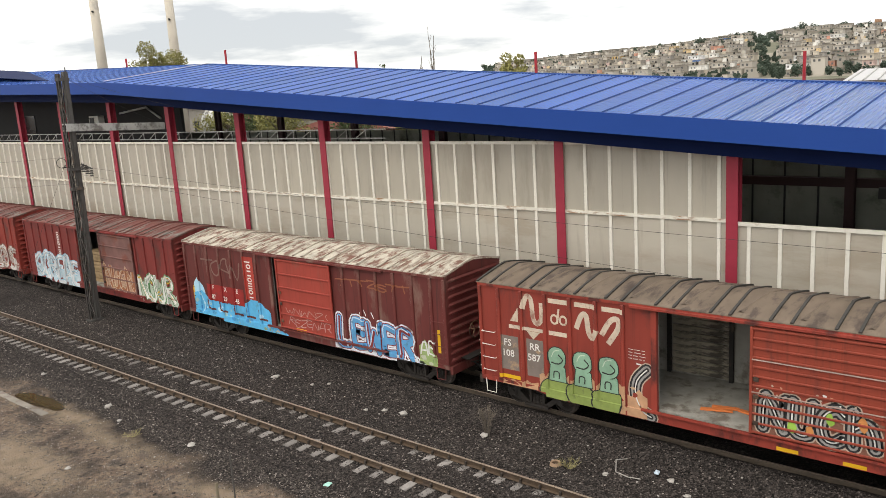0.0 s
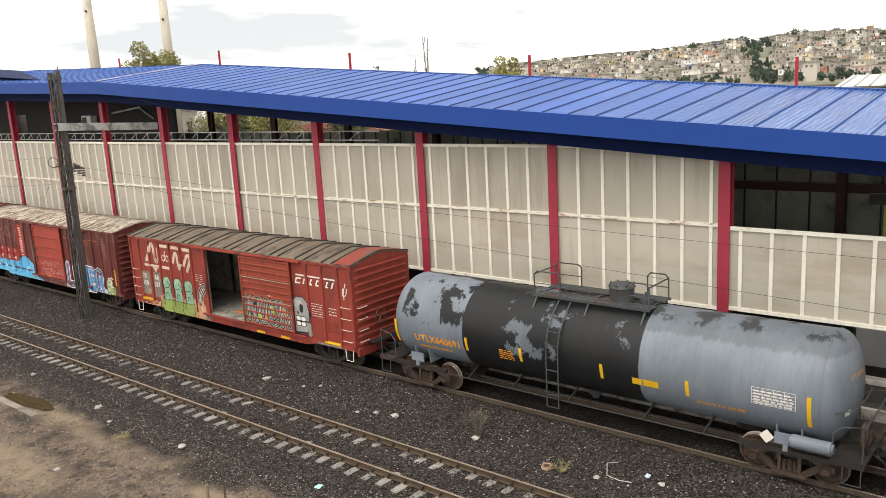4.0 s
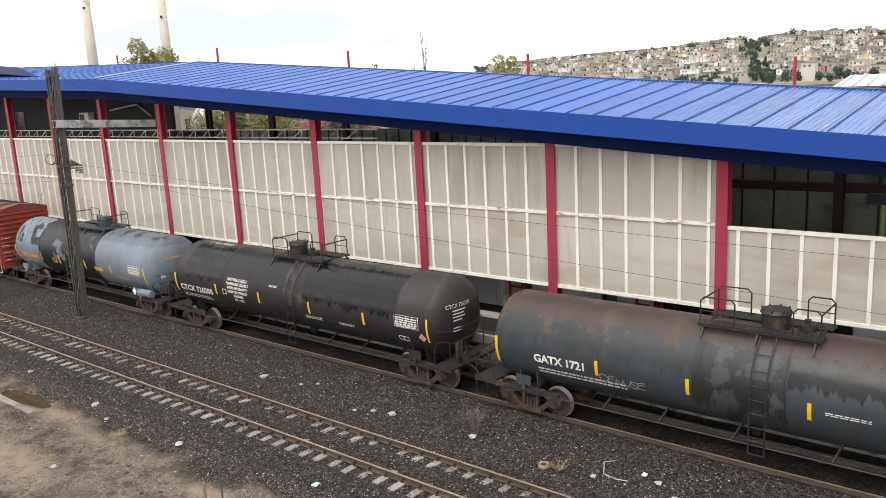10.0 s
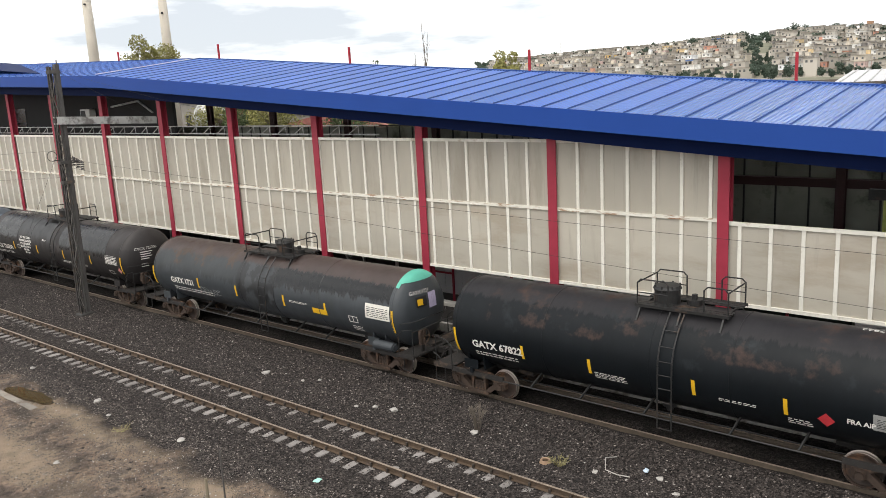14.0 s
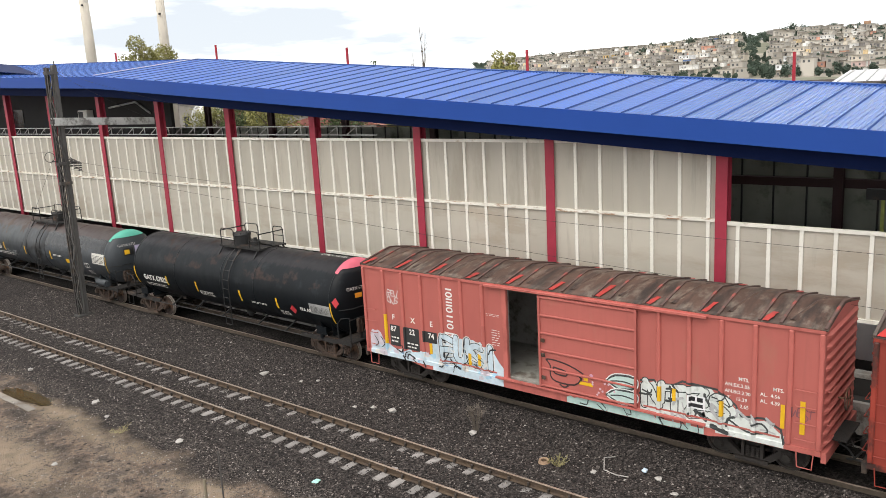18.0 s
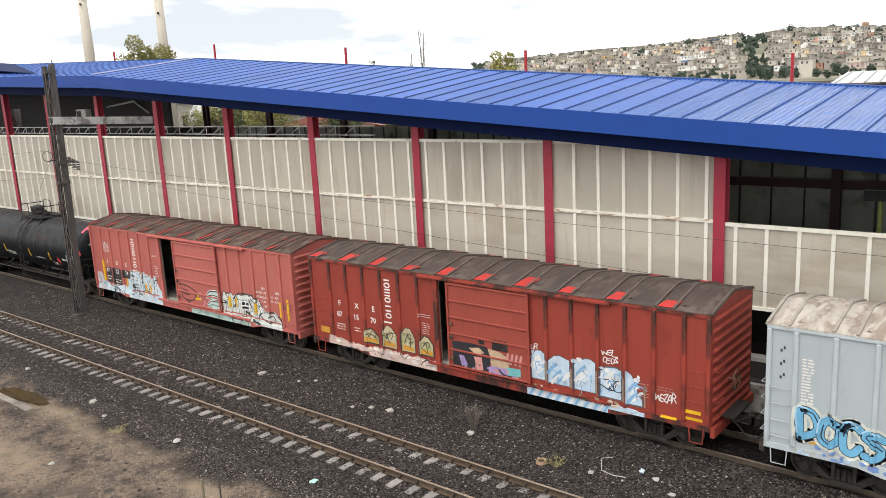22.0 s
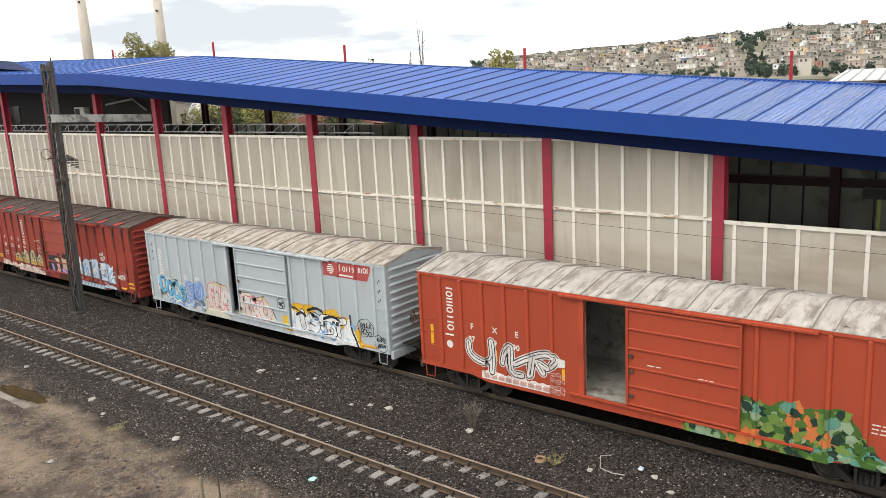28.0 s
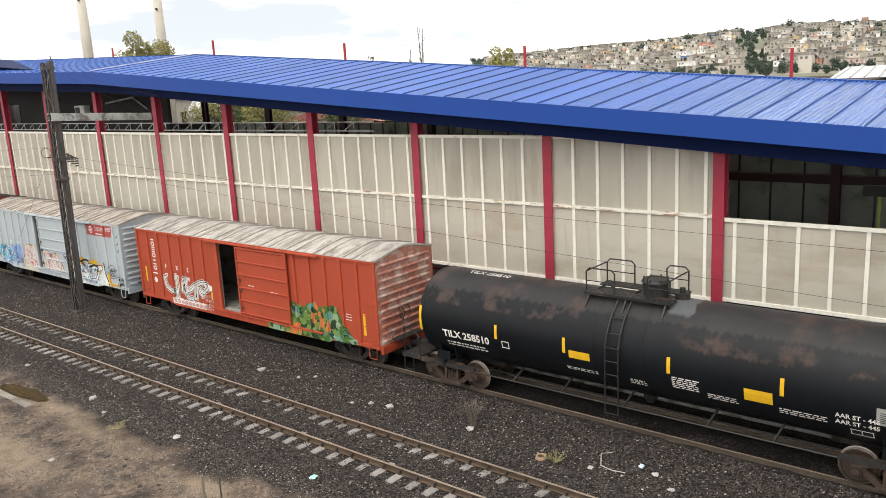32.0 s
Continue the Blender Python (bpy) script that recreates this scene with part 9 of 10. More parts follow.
wire((POLE_X, POLE_Y + 0.2, 11.7), (-39.2, 23.4, 9.2), 0.1)
wire((POLE_X, POLE_Y + 0.2, 11.7), (-36.0, 26.0, 9.1), 0.15)
wire((POLE_X, POLE_Y - 0.3, 7.6), (-46.0, 17.4, 0.0), 0.2)
wire((POLE_X + 0.1, POLE_Y + 0.4, 7.4), (8.0, 22.4, 5.3), 0.35, n=24)
wire((POLE_X + 0.1, POLE_Y + 0.4, 7.0), (6.0, 22.3, 3.6), 0.25, n=24)
wire((POLE_X - 0.1, POLE_Y, 7.9), (-95.0, 20.5, 7.4), 0.7, n=24)
wire((POLE_X - 0.1, POLE_Y, 6.6), (-90.0, 20.2, 5.0), 0.5, n=24)

# ---- things on the ground between the tracks ----
M_PAPER = mat("dirty_white_plastic", (0.38, 0.36, 0.335), 0.7, 0.25, 9, 0.3, 30)
M_TEAL = mat("pale_green_plastic", (0.35, 0.62, 0.55), 0.6, 0.2, 9)
rg = random.Random(12)


def lump(name, x, y, s, material, label, category, flat=0.5):
    bm = bmesh.new()
    bmesh.ops.create_icosphere(bm, subdivisions=2, radius=s)
    ph = rg.uniform(0, 99)
    for v in bm.verts:
        v.co *= 1 + 0.75 * noise.noise(v.co * (2.2 / s) + Vector((ph, 0, 0)))
        v.co.z *= flat
    lo = min(v.co.z for v in bm.verts)
    o = tagged(part(name, bm, material), label, category, "litter on the ballast")
    o.location = (x, y, ground_z(x, y) - lo * 0.75)
    return o


for x, y, s in ((-23.9, 17.83, 0.18), (-17.35, 17.82, 0.16), (-14.1, 17.9, 0.15), (-22.1, 18.05, 0.09), (-21.6, 18.43, 0.09)):
    lump("plastic_bag", x, y, s * 0.8, M_PAPER, "crumpled dirty white plastic bag on dark ballast", "litter")
for x, y, s in ((-9.93, 17.75, 0.08), (-8.33, 18.32, 0.1), (-7.66, 17.8, 0.08), (-18.59, 17.34, 0.07), (-18.09, 17.72, 0.09), (-32.6, 13.0, 0.1), (-21.4, 12.5, 0.11), (-26.9, 12.7, 0.13), (-25.4, 12.3, 0.08), (-23.4, 9.55, 0.08)):
    lump("paper_scrap", x, y, s, M_PAPER, "small white scrap lying on the ground", "litter")
for k in range(40):
    lump("paper_scrap", rg.uniform(-30, -6), rg.uniform(17.3, 19.2), rg.uniform(0.015, 0.035), M_PAPER, "tiny white scrap on dark ballast", "litter")
for k in range(20):
    lump("paper_scrap", rg.uniform(-32, -15), rg.uniform(10.5, 13), rg.uniform(0.015, 0.03), M_PAPER, "tiny white scrap on bare earth", "litter")
lump("plastic_cup", -8.8, 18.5, 0.07, mat("pale_blue_plastic", (0.5, 0.6, 0.7), 0.5), "crushed pale blue plastic cup on ballast", "litter", 0.8)
lump("plastic_bag", -15.86, 13.14, 0.11, M_TEAL, "pale green plastic bag flat on ballast", "litter", 0.25)
bm = bmesh.new()
bmesh.ops.create_cone(bm, cap_ends=False, segments=18, radius1=0.17, radius2=0.14, depth=0.1)
bmesh.ops.solidify(bm, geom=bm.faces[:], thickness=0.05)
o = tagged(part("ring", bm, mat("tan_ring", (0.3, 0.2, 0.13), 0.8)), "tan ring of cut pipe lying on ballast", "litter")
o.location = (-11.3, 17.45, ground_z(-11.3, 17.45) + 0.05)
wz = ground_z(-9.5, 18.2) + 0.06
tagged(part("bent_wire", pipe(bmesh.new(), [(-9.8, 18.75, wz + 0.02), (-9.95, 18.4, wz + 0.1), (-9.72, 17.95, wz), (-9.35, 17.9, wz - 0.02), (-9.0, 17.94, wz)], 0.03, 5), M_PAPER), "bent piece of pale wire lying on ballast", "wire")


def tuft(x, y, h, n, material, label, name="dry_weed", spread=0.3):
    bm = bmesh.new()
    for k in range(n):
        a, r0 = rg.uniform(0, 6.28), rg.uniform(0, 0.08)
        lean = rg.uniform(0.1, spread)
        z0 = ground_z(x, y) - 0.03
        p = [Vector((r0 * math.cos(a), r0 * math.sin(a), 0)), Vector(((r0 + lean * 0.4) * math.cos(a), (r0 + lean * 0.4) * math.sin(a), h * 0.55)), Vector(((r0 + lean) * math.cos(a + 0.3), (r0 + lean) * math.sin(a + 0.3), h * rg.uniform(0.7, 1.05)))]
        pipe(bm, p, 0.012, 3)
        for j in range(3):
            t = rg.uniform(0.4, 1)
            b = p[1].lerp(p[2], t)
            bar(bm, b, b + Vector((rg.uniform(-0.1, 0.1), rg.uniform(-0.1, 0.1), rg.uniform(0.02, 0.14))), 0.008, sides=3)
    o = tagged(part(name, bm, material), label, "weed")
    o.location = (x, y, ground_z(x, y) - 0.02)
    return o


M_DRY = mat("dry_stalk", (0.16, 0.135, 0.11), 0.9, 0.3, 6)
M_GRASS = mat("dry_grass", (0.28, 0.25, 0.12), 0.9, 0.3, 6)
tuft(-14.1, 18.05, 0.85, 46, M_DRY, "dry grey-brown weed standing in ballast")
tuft(-10.9, 17.5, 0.22, 26, M_GRASS, "tuft of dry yellow grass in ballast", "grass_tuft")
tuft(-32.2, 9.6, 0.2, 30, mat("green_grass", (0.1, 0.2, 0.04), 0.8), "tuft of green grass at the edge of bare earth", "grass_tuft")
tuft(-23.8, 11.9, 0.12, 16, M_GRASS, "low dry grass on bare earth", "grass_tuft")
for x, y, h, m, lab in ((-17.45, 10.75, 0.7, mat("grey_wood", (0.2, 0.17, 0.12), 0.9, 0.3, 6), "old weathered wooden fence post"), (-17.05, 11.0, 1.5, M_STEEL, "thin grey steel fence post")):
    p = tagged(part("fence_post", bar(bmesh.new(), (0, 0, -0.2), (-0.05, 0.03, h), 0.08 if h < 1.5 else 0.045, sides=8), m), lab + " standing in earth", "post")
    p.location = (x, y, ground_z(x, y))

# ---- beyond the shed: trees, roofs, stacks, hillside town ----
def leaf_cloud(rg, centres, per, size, flat=0.8):
    """Small leaf cards, thrown round the ends of the limbs."""
    vs, fs = [], []
    for c, rad in centres:
        for k in range(per):
            d = Vector((rg.gauss(0, 1), rg.gauss(0, 1), rg.gauss(0, 1) * flat)).normalized() * rad * rg.uniform(0.35, 1.0) ** 0.6
            p = Vector(c) + d
            a = Vector((rg.uniform(-1, 1), rg.uniform(-1, 1), rg.uniform(-1, 1))).normalized()
            b = a.orthogonal().normalized()
            s = size * rg.uniform(0.6, 1.3)
            n = len(vs)
            vs += [p + a * s, p + b * s * 0.55, p - a * s, p - b * s * 0.55]
            fs.append((n, n + 1, n + 2, n + 3))
    return vs, fs


def tree(x, y, z0, top, width, seed, leaf_m, label, leaves=2600, size=0.16, bare=False):
    rg = random.Random(seed)
    root = tagged(new("tree"), label, "tree", "trees behind the shed")
    root.location = (x, y, z0)
    h = top - z0
    bm = bmesh.new()
    pts = [Vector((0, 0, 0)), Vector((rg.uniform(-0.2, 0.2), 0.1, h * 0.3)), Vector((rg.uniform(-0.3, 0.3), rg.uniform(-0.3, 0.3), h * 0.55)), Vector((rg.uniform(-0.4, 0.4), 0, h * 0.8))]
    for i, (a, b) in enumerate(zip(pts[:-1], pts[1:])):
        bar(bm, a, b, 0.5 - 0.13 * i, 0.4 - 0.13 * i, sides=8)
    part("trunk", bm, M_BARK, root)
    ends = []
    for k in range(16 if not bare else 9):
        t = rg.uniform(0.35, 0.95)
        a = pts[1].lerp(pts[3], t)
        an = rg.uniform(0, 6.28)
        reach = width * 0.42 * rg.uniform(0.4, 1) * (1.15 - 0.5 * t)
        b = a + Vector((math.cos(an) * reach, math.sin(an) * reach, h * rg.uniform(0.06, 0.24)))
        if bare:
            b = a + Vector((math.cos(an) * reach * 0.5, math.sin(an) * reach * 0.5, h * rg.uniform(0.12, 0.3)))
        limb = bar(bmesh.new(), a, b, 0.14 if not bare else 0.09, 0.05, sides=6)
        if bare:
            for j in range(4):
                c = a.lerp(b, rg.uniform(0.3, 1))
                bar(limb, c, c + Vector((rg.uniform(-0.4, 0.4), rg.uniform(-0.4, 0.4), rg.uniform(0.4, 1.1))), 0.04, 0.02, sides=4)
        part("limb", limb, M_BARK, root)
        ends.append((b, width * rg.uniform(0.12, 0.22)))
    if not bare:
        ends += [(Vector((rg.uniform(-0.25, 0.25) * width, rg.uniform(-0.25, 0.25) * width, h * rg.uniform(0.62, 0.93))), width * rg.uniform(0.12, 0.2)) for k in range(10)]
        vs, fs = leaf_cloud(rg, ends, leaves // len(ends), size)
        me = bpy.data.meshes.new("crown")
        me.from_pydata([tuple(v) for v in vs], [], fs)
        me.materials.append(leaf_m)
        o = new("crown", me)
        o.parent = root
        tagged(o, kind="stuff")
    return root


M_LEAFA = mat("olive_foliage", (0.22, 0.21, 0.065), 0.7, 0.5, 1.2)
M_LEAFB = mat("grey_green_foliage", (0.075, 0.105, 0.04), 0.75, 0.5, 1.2)
tree(-97.6, 60, 0, 16.8, 8.8, 1, M_LEAFA, "leafy olive green tree behind the blue roof", 15000, 0.13)
tree(-48.6, 70, 0, 12.6, 3.6, 2, M_LEAFA, "small green tree behind the blue roof", 4200, 0.13)
tree(-66.7, 70, 0, 12.9, 1.6, 3, M_LEAFB, "top of a small tree behind the blue roof", 500, 0.14)
tree(-59.2, 70, 0, 15.0, 2.2, 4, M_LEAFB, "bare dead tree behind the blue roof", bare=True)
tree(-61.4, 70, 0, 13.3, 1.8, 5, M_LEAFB, "bare dead tree behind the blue roof", bare=True)
for k, (x, y, top, w) in enumerate(((-62, 44, 9.6, 6), (-56, 42, 9.8, 5), (-51, 41, 9.2, 6), (-45, 43, 9.4, 6), (-37.5, 42, 8.6, 5), (-33, 41, 8.2, 5), (-26, 40, 8.2, 5), (-20, 40, 7.9, 5), (-14, 38, 7.8, 5), (-9.5, 37, 7.7, 5), (-5, 38, 7.6, 5))):
    tree(x, y, 0, top, w, 20 + k, M_LEAFB if k % 2 else M_LEAFA, "green tree behind the open shed", 4600, 0.095)


def low_house(x, y, w, d, h, roof_m, wall_m, label):
    root = tagged(new("house"), label, "house", "low houses behind the shed")
    root.location = (x, y, -0.3)
    part("wall", boxm(-w / 2, w / 2, -d / 2, d / 2, 0, h), wall_m, root)
    bm = bmesh.new()
    extrude_xz(bm, [(-w / 2 - 0.4, h), (w / 2 + 0.4, h), (w / 2 + 0.4, h + 0.15), (0, h + 0.2 + d * 0.12), (-w / 2 - 0.4, h + 0.15)], -d / 2 - 0.4, d / 2 + 0.4)
    bmesh.ops.recalc_face_normals(bm, faces=bm.faces)
    part("roof", bm, roof_m, root)
    for k in range(int(w // 3)):
        part("window", boxm(-w / 2 + 1.2 + 3 * k, -w / 2 + 2.4 + 3 * k, -d / 2 - 0.03, -d / 2 + 0.05, h * 0.45, h * 0.78), M_BLACKTRIM, root)
    return root


M_BLOCK = mat("grey_block_wall", (0.3, 0.28, 0.25), 0.9, 0.2, 1)
low_house(-78, 66, 22, 12, 7.6, M_SHEETRED, M_BLOCK, "long low house with a faded red sheet roof")
low_house(-57, 58, 14, 10, 6.6, M_SHEETRED, M_BLOCK, "low house with a faded red sheet roof")
low_house(-100, 75, 16, 10, 9, M_SHEETGREY, M_BLOCK, "low house with a grey sheet roof")
low_house(-30, 62, 16, 10, 5.6, M_SHEETGREY, M_BLOCK, "low house with a grey sheet roof")
dome = bmesh.new()
bmesh.ops.create_icosphere(dome, subdivisions=3, radius=1.7)
o = tagged(part("silver_dome", dome, M_GALV, smooth=True), "silver domed tank behind the shed", "tank")
o.location = (-72, 50, 7.6)
tagged(part("dome_base", boxm(-73.5, -70.5, 48.5, 51.5, -0.3, 6.4), M_BLOCK), "grey block base under a silver tank", "base")
# white sheet roof to the right
wr = tagged(new("white_shed"), "far shed with a white ribbed sheet roof", "shed")
wr.location = (0, 0, -0.3)
part("wall", boxm(-14.4, 40, 60.2, 90, 0, 8.4), M_BLOCK, wr)
bm = bmesh.new()
v = [bm.verts.new(c) for c in ((-14.9, 60, 8.9), (40, 60, 8.9), (40, 75, 9.4), (-17.2, 75, 9.4), (40, 90, 8.9), (-15, 90, 8.9))]
bm.faces.new((v[0], v[1], v[2], v[3]))
bm.faces.new((v[3], v[2], v[4], v[5]))
part("roof", bm, M_SHEETWHITE, wr)
for k in range(40):
    part("roof_rib", bar(bmesh.new(), (-14.5 + 0.9 * k, 60, 8.94), (-16.8 + 0.9 * k, 75, 9.44), 0.08), M_SHEETGREY, wr)
# grey roof at the far left
gr = tagged(new("grey_shed"), "distant grey concrete shed with a flat roof", "shed")
gr.location = (-150, 62, -0.3)
part("wall", boxm(-40, 20, 0, 10, 0, 15.3), M_BLOCK, gr)
part("roof", boxm(-41, 21, -1, 11, 15.3, 15.9), M_CONC, gr)
# two tall concrete stacks
for x, y, r0, r1, h, lab in ((-150.1, 80, 1.15, 0.62, 44, "tall tapering pale concrete smokestack"), (-125.2, 80, 1.0, 0.55, 38, "slender tapering pale concrete smokestack")):
    st = tagged(new("smokestack"), lab, "smokestack", "pair of stacks")
    st.location = (x, y, -0.3)
    bm = bmesh.new()
    bmesh.ops.create_cone(bm, cap_ends=True, segments=28, radius1=r0, radius2=r1, depth=h, matrix=Matrix.Translation((0, 0, h / 2)))
    part("shaft", bm, mat("stack_concrete", (0.6, 0.55, 0.47), 0.85, 0.12, 0.4, dirt=(0.43, 0.4, 0.36), damount=0.2, dscale=0.3), st, smooth=True)
    part("rim", bar(bmesh.new(), (0, 0, h), (0, 0, h + 0.5), 2 * r1 + 0.3, sides=28), M_CONC, st)
    hole = bar(bmesh.new(), (r0 * 0.55, -r0 * 0.55, h * 0.62), (r0 * 0.78 * 0.75, -r0 * 0.78, h * 0.62), 0.35, sides=12)
    part("port", hole, M_BLACKTRIM, st)


# hillside town
SKY = ((-900, 20), (-662, 20), (-549, 23), (-452, 25), (-371, 28), (-328, 31), (-247, 33), (-165, 30), (-60, 28), (300, 26))


def hill_z(x, y):
    top = float(np.interp(x * 850 / max(y, 300), [p[0] for p in SKY], [p[1] for p in SKY]))
    t = smooth01(380, 880, y)
    return -0.4 + (top - 1.5) * t + 2.0 * noise.noise((x * 0.012, y * 0.012, 0)) * smooth01(380, 500, y) - 14 * smooth01(900, 1200, y)


M_HILL = mat("scrub_hillside", (0.17, 0.17, 0.12), 0.95, 0.4, 0.05, dirt=(0.34, 0.31, 0.26), damount=0.4, dscale=0.02)
grid_mesh("hill", list(np.arange(-1000, 420, 20)), list(np.arange(360, 1240, 20)), hill_z, M_HILL, "scrubby hillside under a dense town", "structure")


def palette_material(name, stops):
    m = bpy.data.materials.new(name)
    m.use_nodes = True
    n, l = m.node_tree.nodes, m.node_tree.links
    b = n["Principled BSDF"]
    b.inputs["Roughness"].default_value = 0.9
    oi = n.new("ShaderNodeObjectInfo")
    r = n.new("ShaderNodeValToRGB")
    r.color_ramp.interpolation = "CONSTANT"
    el = r.color_ramp.elements
    for i, (p, c) in enumerate(stops):
        e = el[i] if i < 2 else el.new(p)
        e.position, e.color = p, (*c, 1)
    l.new(oi.outputs["Random"], r.inputs["Fac"])
    tc = n.new("ShaderNodeTexCoord")
    t = n.new("ShaderNodeTexNoise")
    t.inputs["Scale"].default_value = 0.6
    t.inputs["Detail"].default_value = 6
    l.new(tc.outputs["Object"], t.inputs["Vector"])
    mr = n.new("ShaderNodeMapRange")
    mr.inputs[1].default_value, mr.inputs[2].default_value, mr.inputs[3].default_value, mr.inputs[4].default_value = 0.3, 0.7, 0.75, 1.2
    l.new(t.outputs["Fac"], mr.inputs[0])
    sc = n.new("ShaderNodeVectorMath")
    sc.operation = "SCALE"
    l.new(r.outputs["Color"], sc.inputs[0])
    l.new(mr.outputs[0], sc.inputs[3])
    l.new(sc.outputs[0], b.inputs["Base Color"])
    return m


# town colours are lightened, windows too, to paint in the distance haze
M_TOWN = palette_material("hazed_town_walls", [(p, (0.97 * c[0], 0.98 * c[1], 0.99 * c[2])) for p, c in [(0.0, (0.4, 0.37, 0.33)), (0.18, (0.48, 0.45, 0.4)), (0.36, (0.56, 0.52, 0.46)), (0.52, (0.36, 0.33, 0.3)), (0.63, (0.75, 0.73, 0.69)), (0.74, (0.6, 0.53, 0.44)), (0.86, (0.66, 0.5, 0.29)), (0.89, (0.58, 0.3, 0.22)), (0.92, (0.6, 0.44, 0.4)), (0.95, (0.8, 0.8, 0.8)), (0.99, (0.16, 0.26, 0.5))]])
M_TOWNROOF = mat("hazed_town_roofs", (0.4, 0.36, 0.3), 0.9, 0.3, 0.3, rnd=0.4)
M_TOWNWIN = mat("hazed_town_windows", (0.15, 0.15, 0.152), 0.4, 0.3, rnd=0.4)


def town_house(seed, m):
    """A flat-roofed block house: storeys set back on one another, windows, a roof tank or a stair head."""
    rg = random.Random(seed)
    root = tagged(new("house"), rg.choice(("flat-roofed concrete block house on a hillside", "stacked block house with small windows on a hillside")), "house", "houses of the hillside town")
    w, d = rg.uniform(5, 11), rg.uniform(6, 9)
    z = -4.0
    st = rg.choice((2, 3, 3))
    x0, x1, y0 = -w / 2, w / 2, -d / 2
    for k in range(st):
        h = 2.8 + (4.0 if k == 0 else 0)
        part("wall", boxm(x0, x1, y0, d / 2, z, z + h), M_TOWN, root)
        part("floor_slab", boxm(x0 - 0.25, x1 + 0.25, y0 - 0.35, d / 2, z + h, z + h + 0.2), M_TOWNROOF, root)
        nwin = int((x1 - x0) // 2.6)
        for i in range(nwin):
            if rg.random() < 0.85:
                c = x0 + (i + 0.5) * (x1 - x0) / nwin
                part("window", boxm(c - 0.45, c + 0.45, y0 - 0.02, y0 + 0.2, z + h - 1.9, z + h - 0.9), M_TOWNWIN, root)
        z += h + 0.2
        if rg.random() < 0.6:
            x0 += rg.uniform(0, w * 0.2)
            x1 -= rg.uniform(0, w * 0.25)
            y0 += rg.uniform(0, 1.5)
    part("water_tank", bar(bmesh.new(), (x0 + 1.2, 0, z), (x0 + 1.2, 0, z + 1.3), 1.1, sides=8), M_BLACKTRIM, root)
    part("stair_head", boxm(x1 - 2.5, x1 - 0.4, -0.5, 2.0, z, z + 2.0), M_TOWN, root)
    root.matrix_basis = m
    return root


def town_block(x0, x1, z0, z1, y, wall_m, label):
    """A larger building of the town: floors with rows of windows under slabs."""
    root = tagged(new("apartment_building"), label, "building", "larger buildings of the town")
    root.location = (x0, y, z0)
    w, h = x1 - x0, z1 - z0
    part("wall", boxm(0, w, 0, 9, -5, h), wall_m, root)
    part("roof", boxm(-0.3, w + 0.3, -0.4, 9.3, h, h + 0.3), M_TOWNROOF, root)
    floors = max(1, round(h / 2.9))
    for f in range(floors):
        zf = h * f / floors
        if f:
            part("floor_slab", boxm(-0.2, w + 0.2, -0.3, -0.01, zf, zf + 0.2), M_TOWNROOF, root)
        n = max(2, int(w // 2.7))
        for i in range(n):
            cx = (i + 0.5) * w / n
            part("window", boxm(cx - 0.6, cx + 0.6, -0.04, 0.1, zf + 0.9, zf + 2.2), M_TOWNWIN, root)
    return root


M_OCHRE = mat("ochre_wall", (0.72, 0.5, 0.2), 0.85, 0.15, 0.3)
M_CORAL = mat("coral_wall", (0.75, 0.28, 0.16), 0.85, 0.15, 0.3)
M_PALEWALL = mat("pale_wall", (0.78, 0.76, 0.72), 0.85, 0.12, 0.3)
M_BEIGEWALL = mat("beige_wall", (0.5, 0.45, 0.37), 0.85, 0.2, 0.3)
M_BLUEWALL = mat("blue_wall", (0.1, 0.22, 0.55), 0.85, 0.15, 0.3)
for bx0, bx1, bz0, bz1, wall_m, lab in (
    (-302.8, -290.5, 12.8, 21.0, M_OCHRE, "ochre yellow apartment building on a hillside"),
    (-290.4, -286.0, 15.5, 21.5, M_CORAL, "coral red building on a hillside"),
    (-291.9, -278.4, 3.4, 12.2, M_PALEWALL, "white stepped building on a hillside"),
    (-342.1, -333.7, 12.8, 20.9, M_OCHRE, "ochre yellow house on a hillside"),
    (-166.2, -140.8, 9.5, 17.5, M_BEIGEWALL, "long beige apartment building on a hillside"),
    (-245.2, -222.0, 4.5, 14.0, M_BEIGEWALL, "wide beige apartment building on a hillside"),
    (-166.5, -156.3, 1.5, 6.5, M_BEIGEWALL, "beige block building low on a hillside"),
    (-140.7, -130.4, 0.5, 6.4, M_OCHRE, "yellow building low on a hillside"),
    (-162.9, -156.0, 6.6, 9.6, M_CORAL, "coral red house on a hillside"),
    (-248.8, -240.8, 22.9, 28.5, M_BLUEWALL, "blue house on the hilltop"),
    (-382.2, -359.9, 10.5, 20.5, M_BEIGEWALL, "wide beige building on a hillside")):
    yb = 860.0
    while yb > 420 and hill_z(0.5 * (bx0 + bx1) * yb / 640, yb) > 10.36 + (bz0 - 10.36) * yb / 640:
        yb -= 8
    k = yb / 640
    town_block(bx0 * k, bx1 * k, 10.36 + (bz0 - 10.36) * k, 10.36 + (bz1 - 10.36) * k, yb, wall_m, lab)

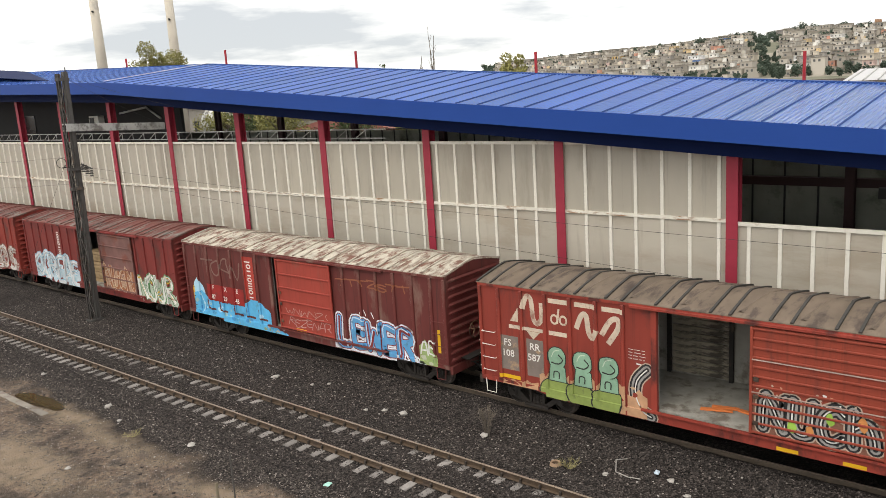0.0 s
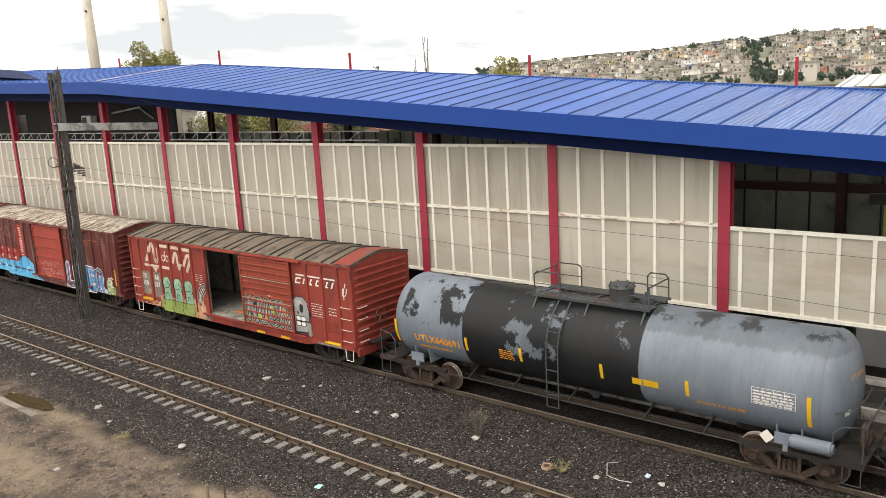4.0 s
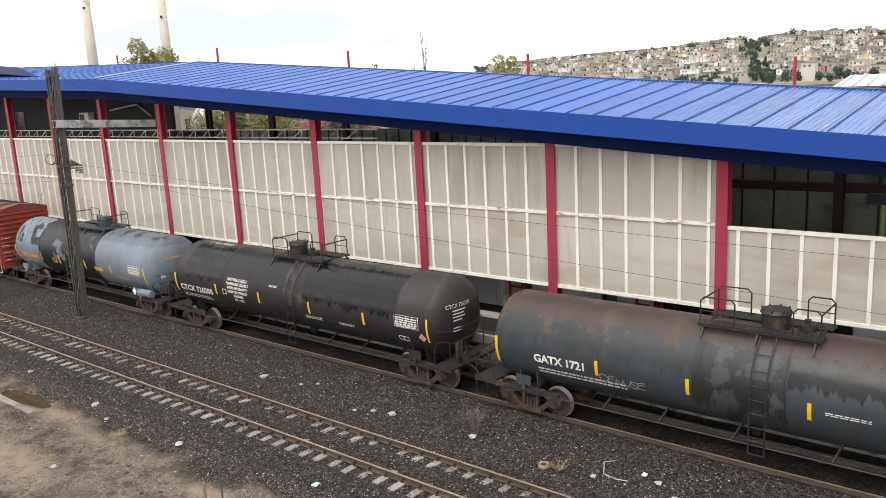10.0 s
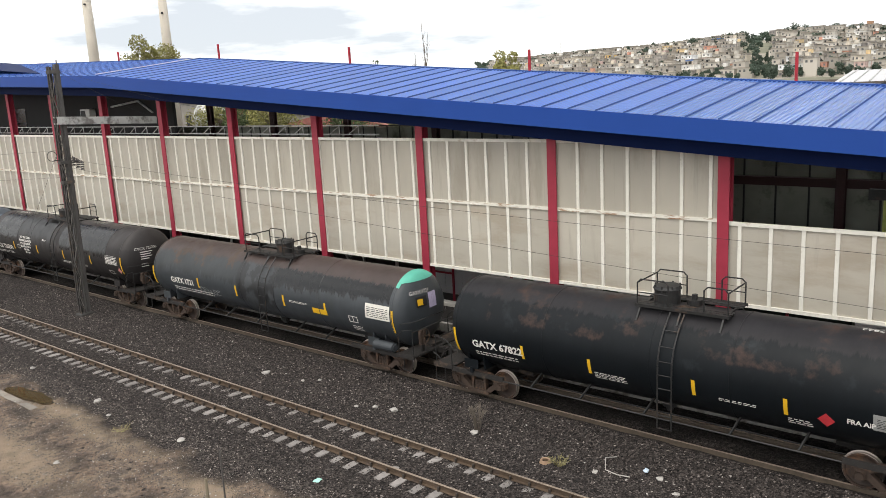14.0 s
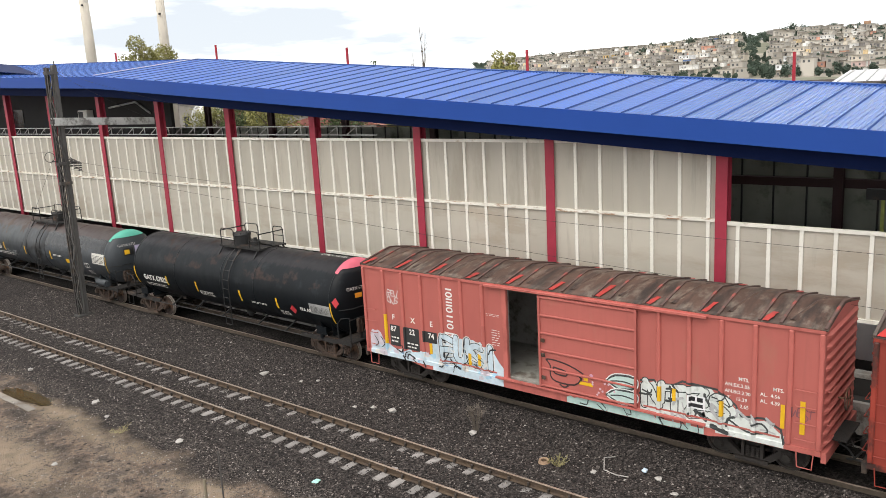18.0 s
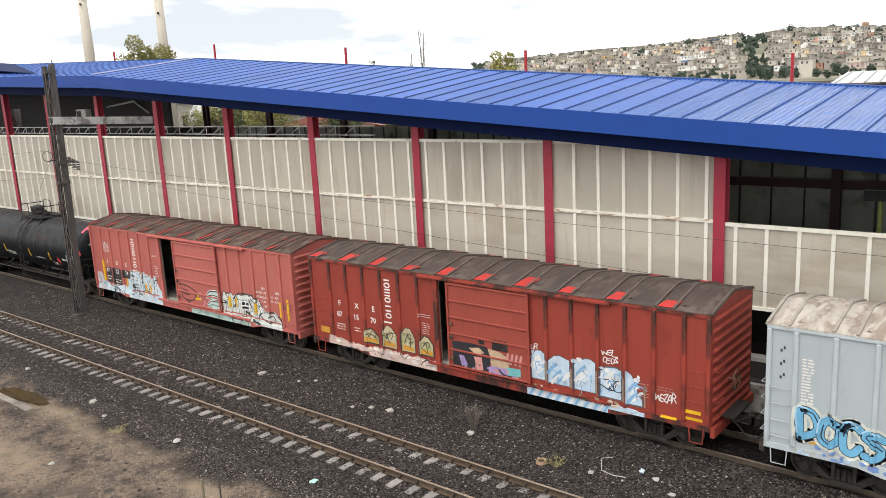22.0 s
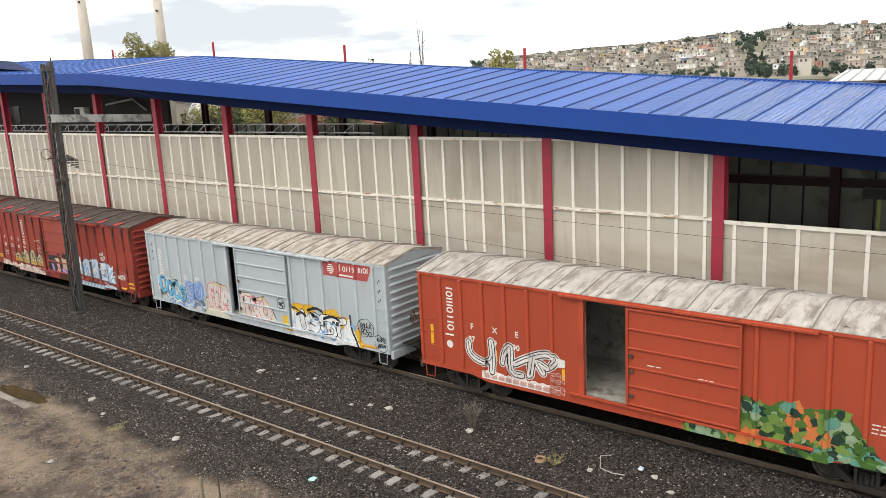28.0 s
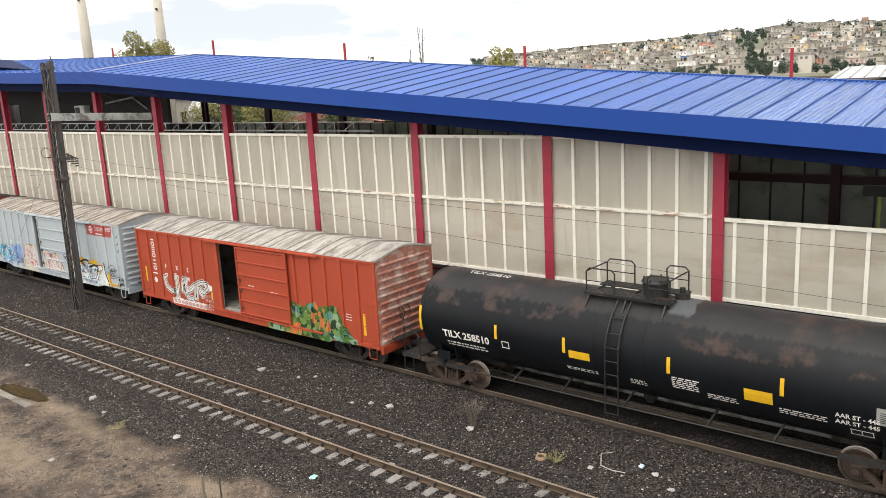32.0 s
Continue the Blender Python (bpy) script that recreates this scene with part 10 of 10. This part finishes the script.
rg = random.Random(77)
bases = []
spots = []
y = 440.0
while y < 885:
    x = -0.72 * y
    while x < -0.1 * y:
        if rg.random() < 0.9 and not (0.36 < (x / y + 0.72) % 0.5 < 0.4):
            spots.append((x + rg.uniform(-3, 3), y + rg.uniform(-6, 6)))
        x += rg.uniform(5, 8)
    y += rg.uniform(8.0, 10.5)
rg.shuffle(spots)
spots.sort(key=lambda s: s[1] > 700)
singles, rest = spots[:250], spots[250:]
for i, (x, y) in enumerate(singles):
    m = pose(x, y, hill_z(x, y) + 0.4, 0, 0, rg.uniform(-14, 20))
    if i < 14:
        bases.append(town_house(100 + i, m))
    else:
        copy_thing(bases[i % 14], m)
vs, fs, mi = [], [], []
for x, y in rest:
    w, d, h, z = rg.uniform(3.8, 8.5), rg.uniform(5, 8), rg.choice((3.2, 3.6, 5.8, 6.2, 8.6)) + rg.uniform(-0.4, 0.4), hill_z(x, y)
    for a, b, c0, c1, zz0, zz1, k in ((x, x + w, y, y + d, z - 4, z + h, 0), (x - 0.2, x + w + 0.2, y - 0.3, y + d, z + h, z + h + 0.25, 1)) + tuple((x + 1 + 2.4 * j, x + 2.1 + 2.4 * j, y - 0.03, y + 0.2, z + h - 2.1, z + h - 0.9, 2) for j in range(int((w - 1) // 2.4))):
        n = len(vs)
        vs += [(a, c0, zz0), (b, c0, zz0), (b, c1, zz0), (a, c1, zz0), (a, c0, zz1), (b, c0, zz1), (b, c1, zz1), (a, c1, zz1)]
        for q in ((0, 1, 5, 4), (1, 2, 6, 5), (2, 3, 7, 6), (3, 0, 4, 7), (4, 5, 6, 7)):
            fs.append(tuple(n + j for j in q))
            mi.append(k)
me = bpy.data.meshes.new("far_town")
me.from_pydata(vs, [], fs)
# far walls carry the same haze in their pale colours
M_TOWNREST = island_stone_material("hazed_far_walls", (0.29, 0.265, 0.23), (0.6, 0.555, 0.49))
for m in (M_TOWNREST, M_TOWNROOF, M_TOWNWIN):
    me.materials.append(m)
me.polygons.foreach_set("material_index", mi)
tagged(new("far_town", me), "dense grey block houses high on a distant hill", "houses", "", "stuff")
M_HILLTREE = mat("hill_foliage", (0.06, 0.085, 0.062), 0.8, 0.4, 0.1)
# trees among the houses
cs = []
for k in range(950):
    y = rg.uniform(420, 880) if k % 3 else rg.uniform(415, 520)
    x = rg.uniform(-0.75, -0.1) * y
    s = rg.uniform(2.2, 4.6) * (0.65 if y < 620 else 1.0)
    for j in range(5):
        cs.append(((x + rg.uniform(-s, s) * 0.6, y, hill_z(x, y) + s * rg.uniform(0.5, 1.9)), s * rg.uniform(0.4, 0.7)))
for x, z, s in ((-247, 40, 6), (-252, 38, 6), (-240, 38, 5), (-213, 38, 3.5), (-300, 36, 5), (-315, 36, 4)):
    for j in range(8):
        cs.append(((x + rg.uniform(-s, s), 850, z + rg.uniform(-s, s) * 0.6 - 1), s * rg.uniform(0.4, 0.7)))
vs, fs = leaf_cloud(rg, cs, 42, 0.75)
me = bpy.data.meshes.new("hill_trees")
me.from_pydata([tuple(v) for v in vs], [], fs)
me.materials.append(M_HILLTREE)
tagged(new("hill_trees", me), "dark green trees among the hillside houses", "trees", "", "stuff")
tw = tagged(new("water_tower"), "brown water tower on the hilltop", "tower")
tw.location = (-182, 850, hill_z(-182, 850))
part("shaft", boxm(-2.5, 2.5, -2.5, 2.5, -2, 12), mat("brown_tower", (0.36, 0.22, 0.14), 0.9), tw)
part("cap", boxm(-3.2, 3.2, -3.2, 3.2, 7, 8.2), M_TOWNROOF, tw)
ma = tagged(new("radio_mast"), "thin pale radio mast on the far skyline", "mast")
ma.location = (-525, 870, hill_z(-525, 870))
part("mast", bar(bmesh.new(), (0, 0, 0), (0, 0, 22), 0.8, 0.3, sides=6), M_GALV, ma)
part("dish", boxm(-1.6, 1.6, -0.5, 0.5, 6, 7.2), M_GALV, ma)



def motions():
    ts, ss = [r[0] for r in ROLLED], [r[1] for r in ROLLED]
    for root, centre in CARS:
        walk(root, [(t, pose(centre - s, TRAIN_Y, TRAIN_Z)) for t, s in ROLLED])
    # wheels roll with the train
    turns = [(t, float(np.interp(t, ts, ss))) for t in np.arange(0, 32.05, 0.1)]
    for axle, x, r in AXLES:
        walk(axle, [(t, pose(x, 0, r, 0, -math.degrees(s / r), 0)) for t, s in turns])


motions()
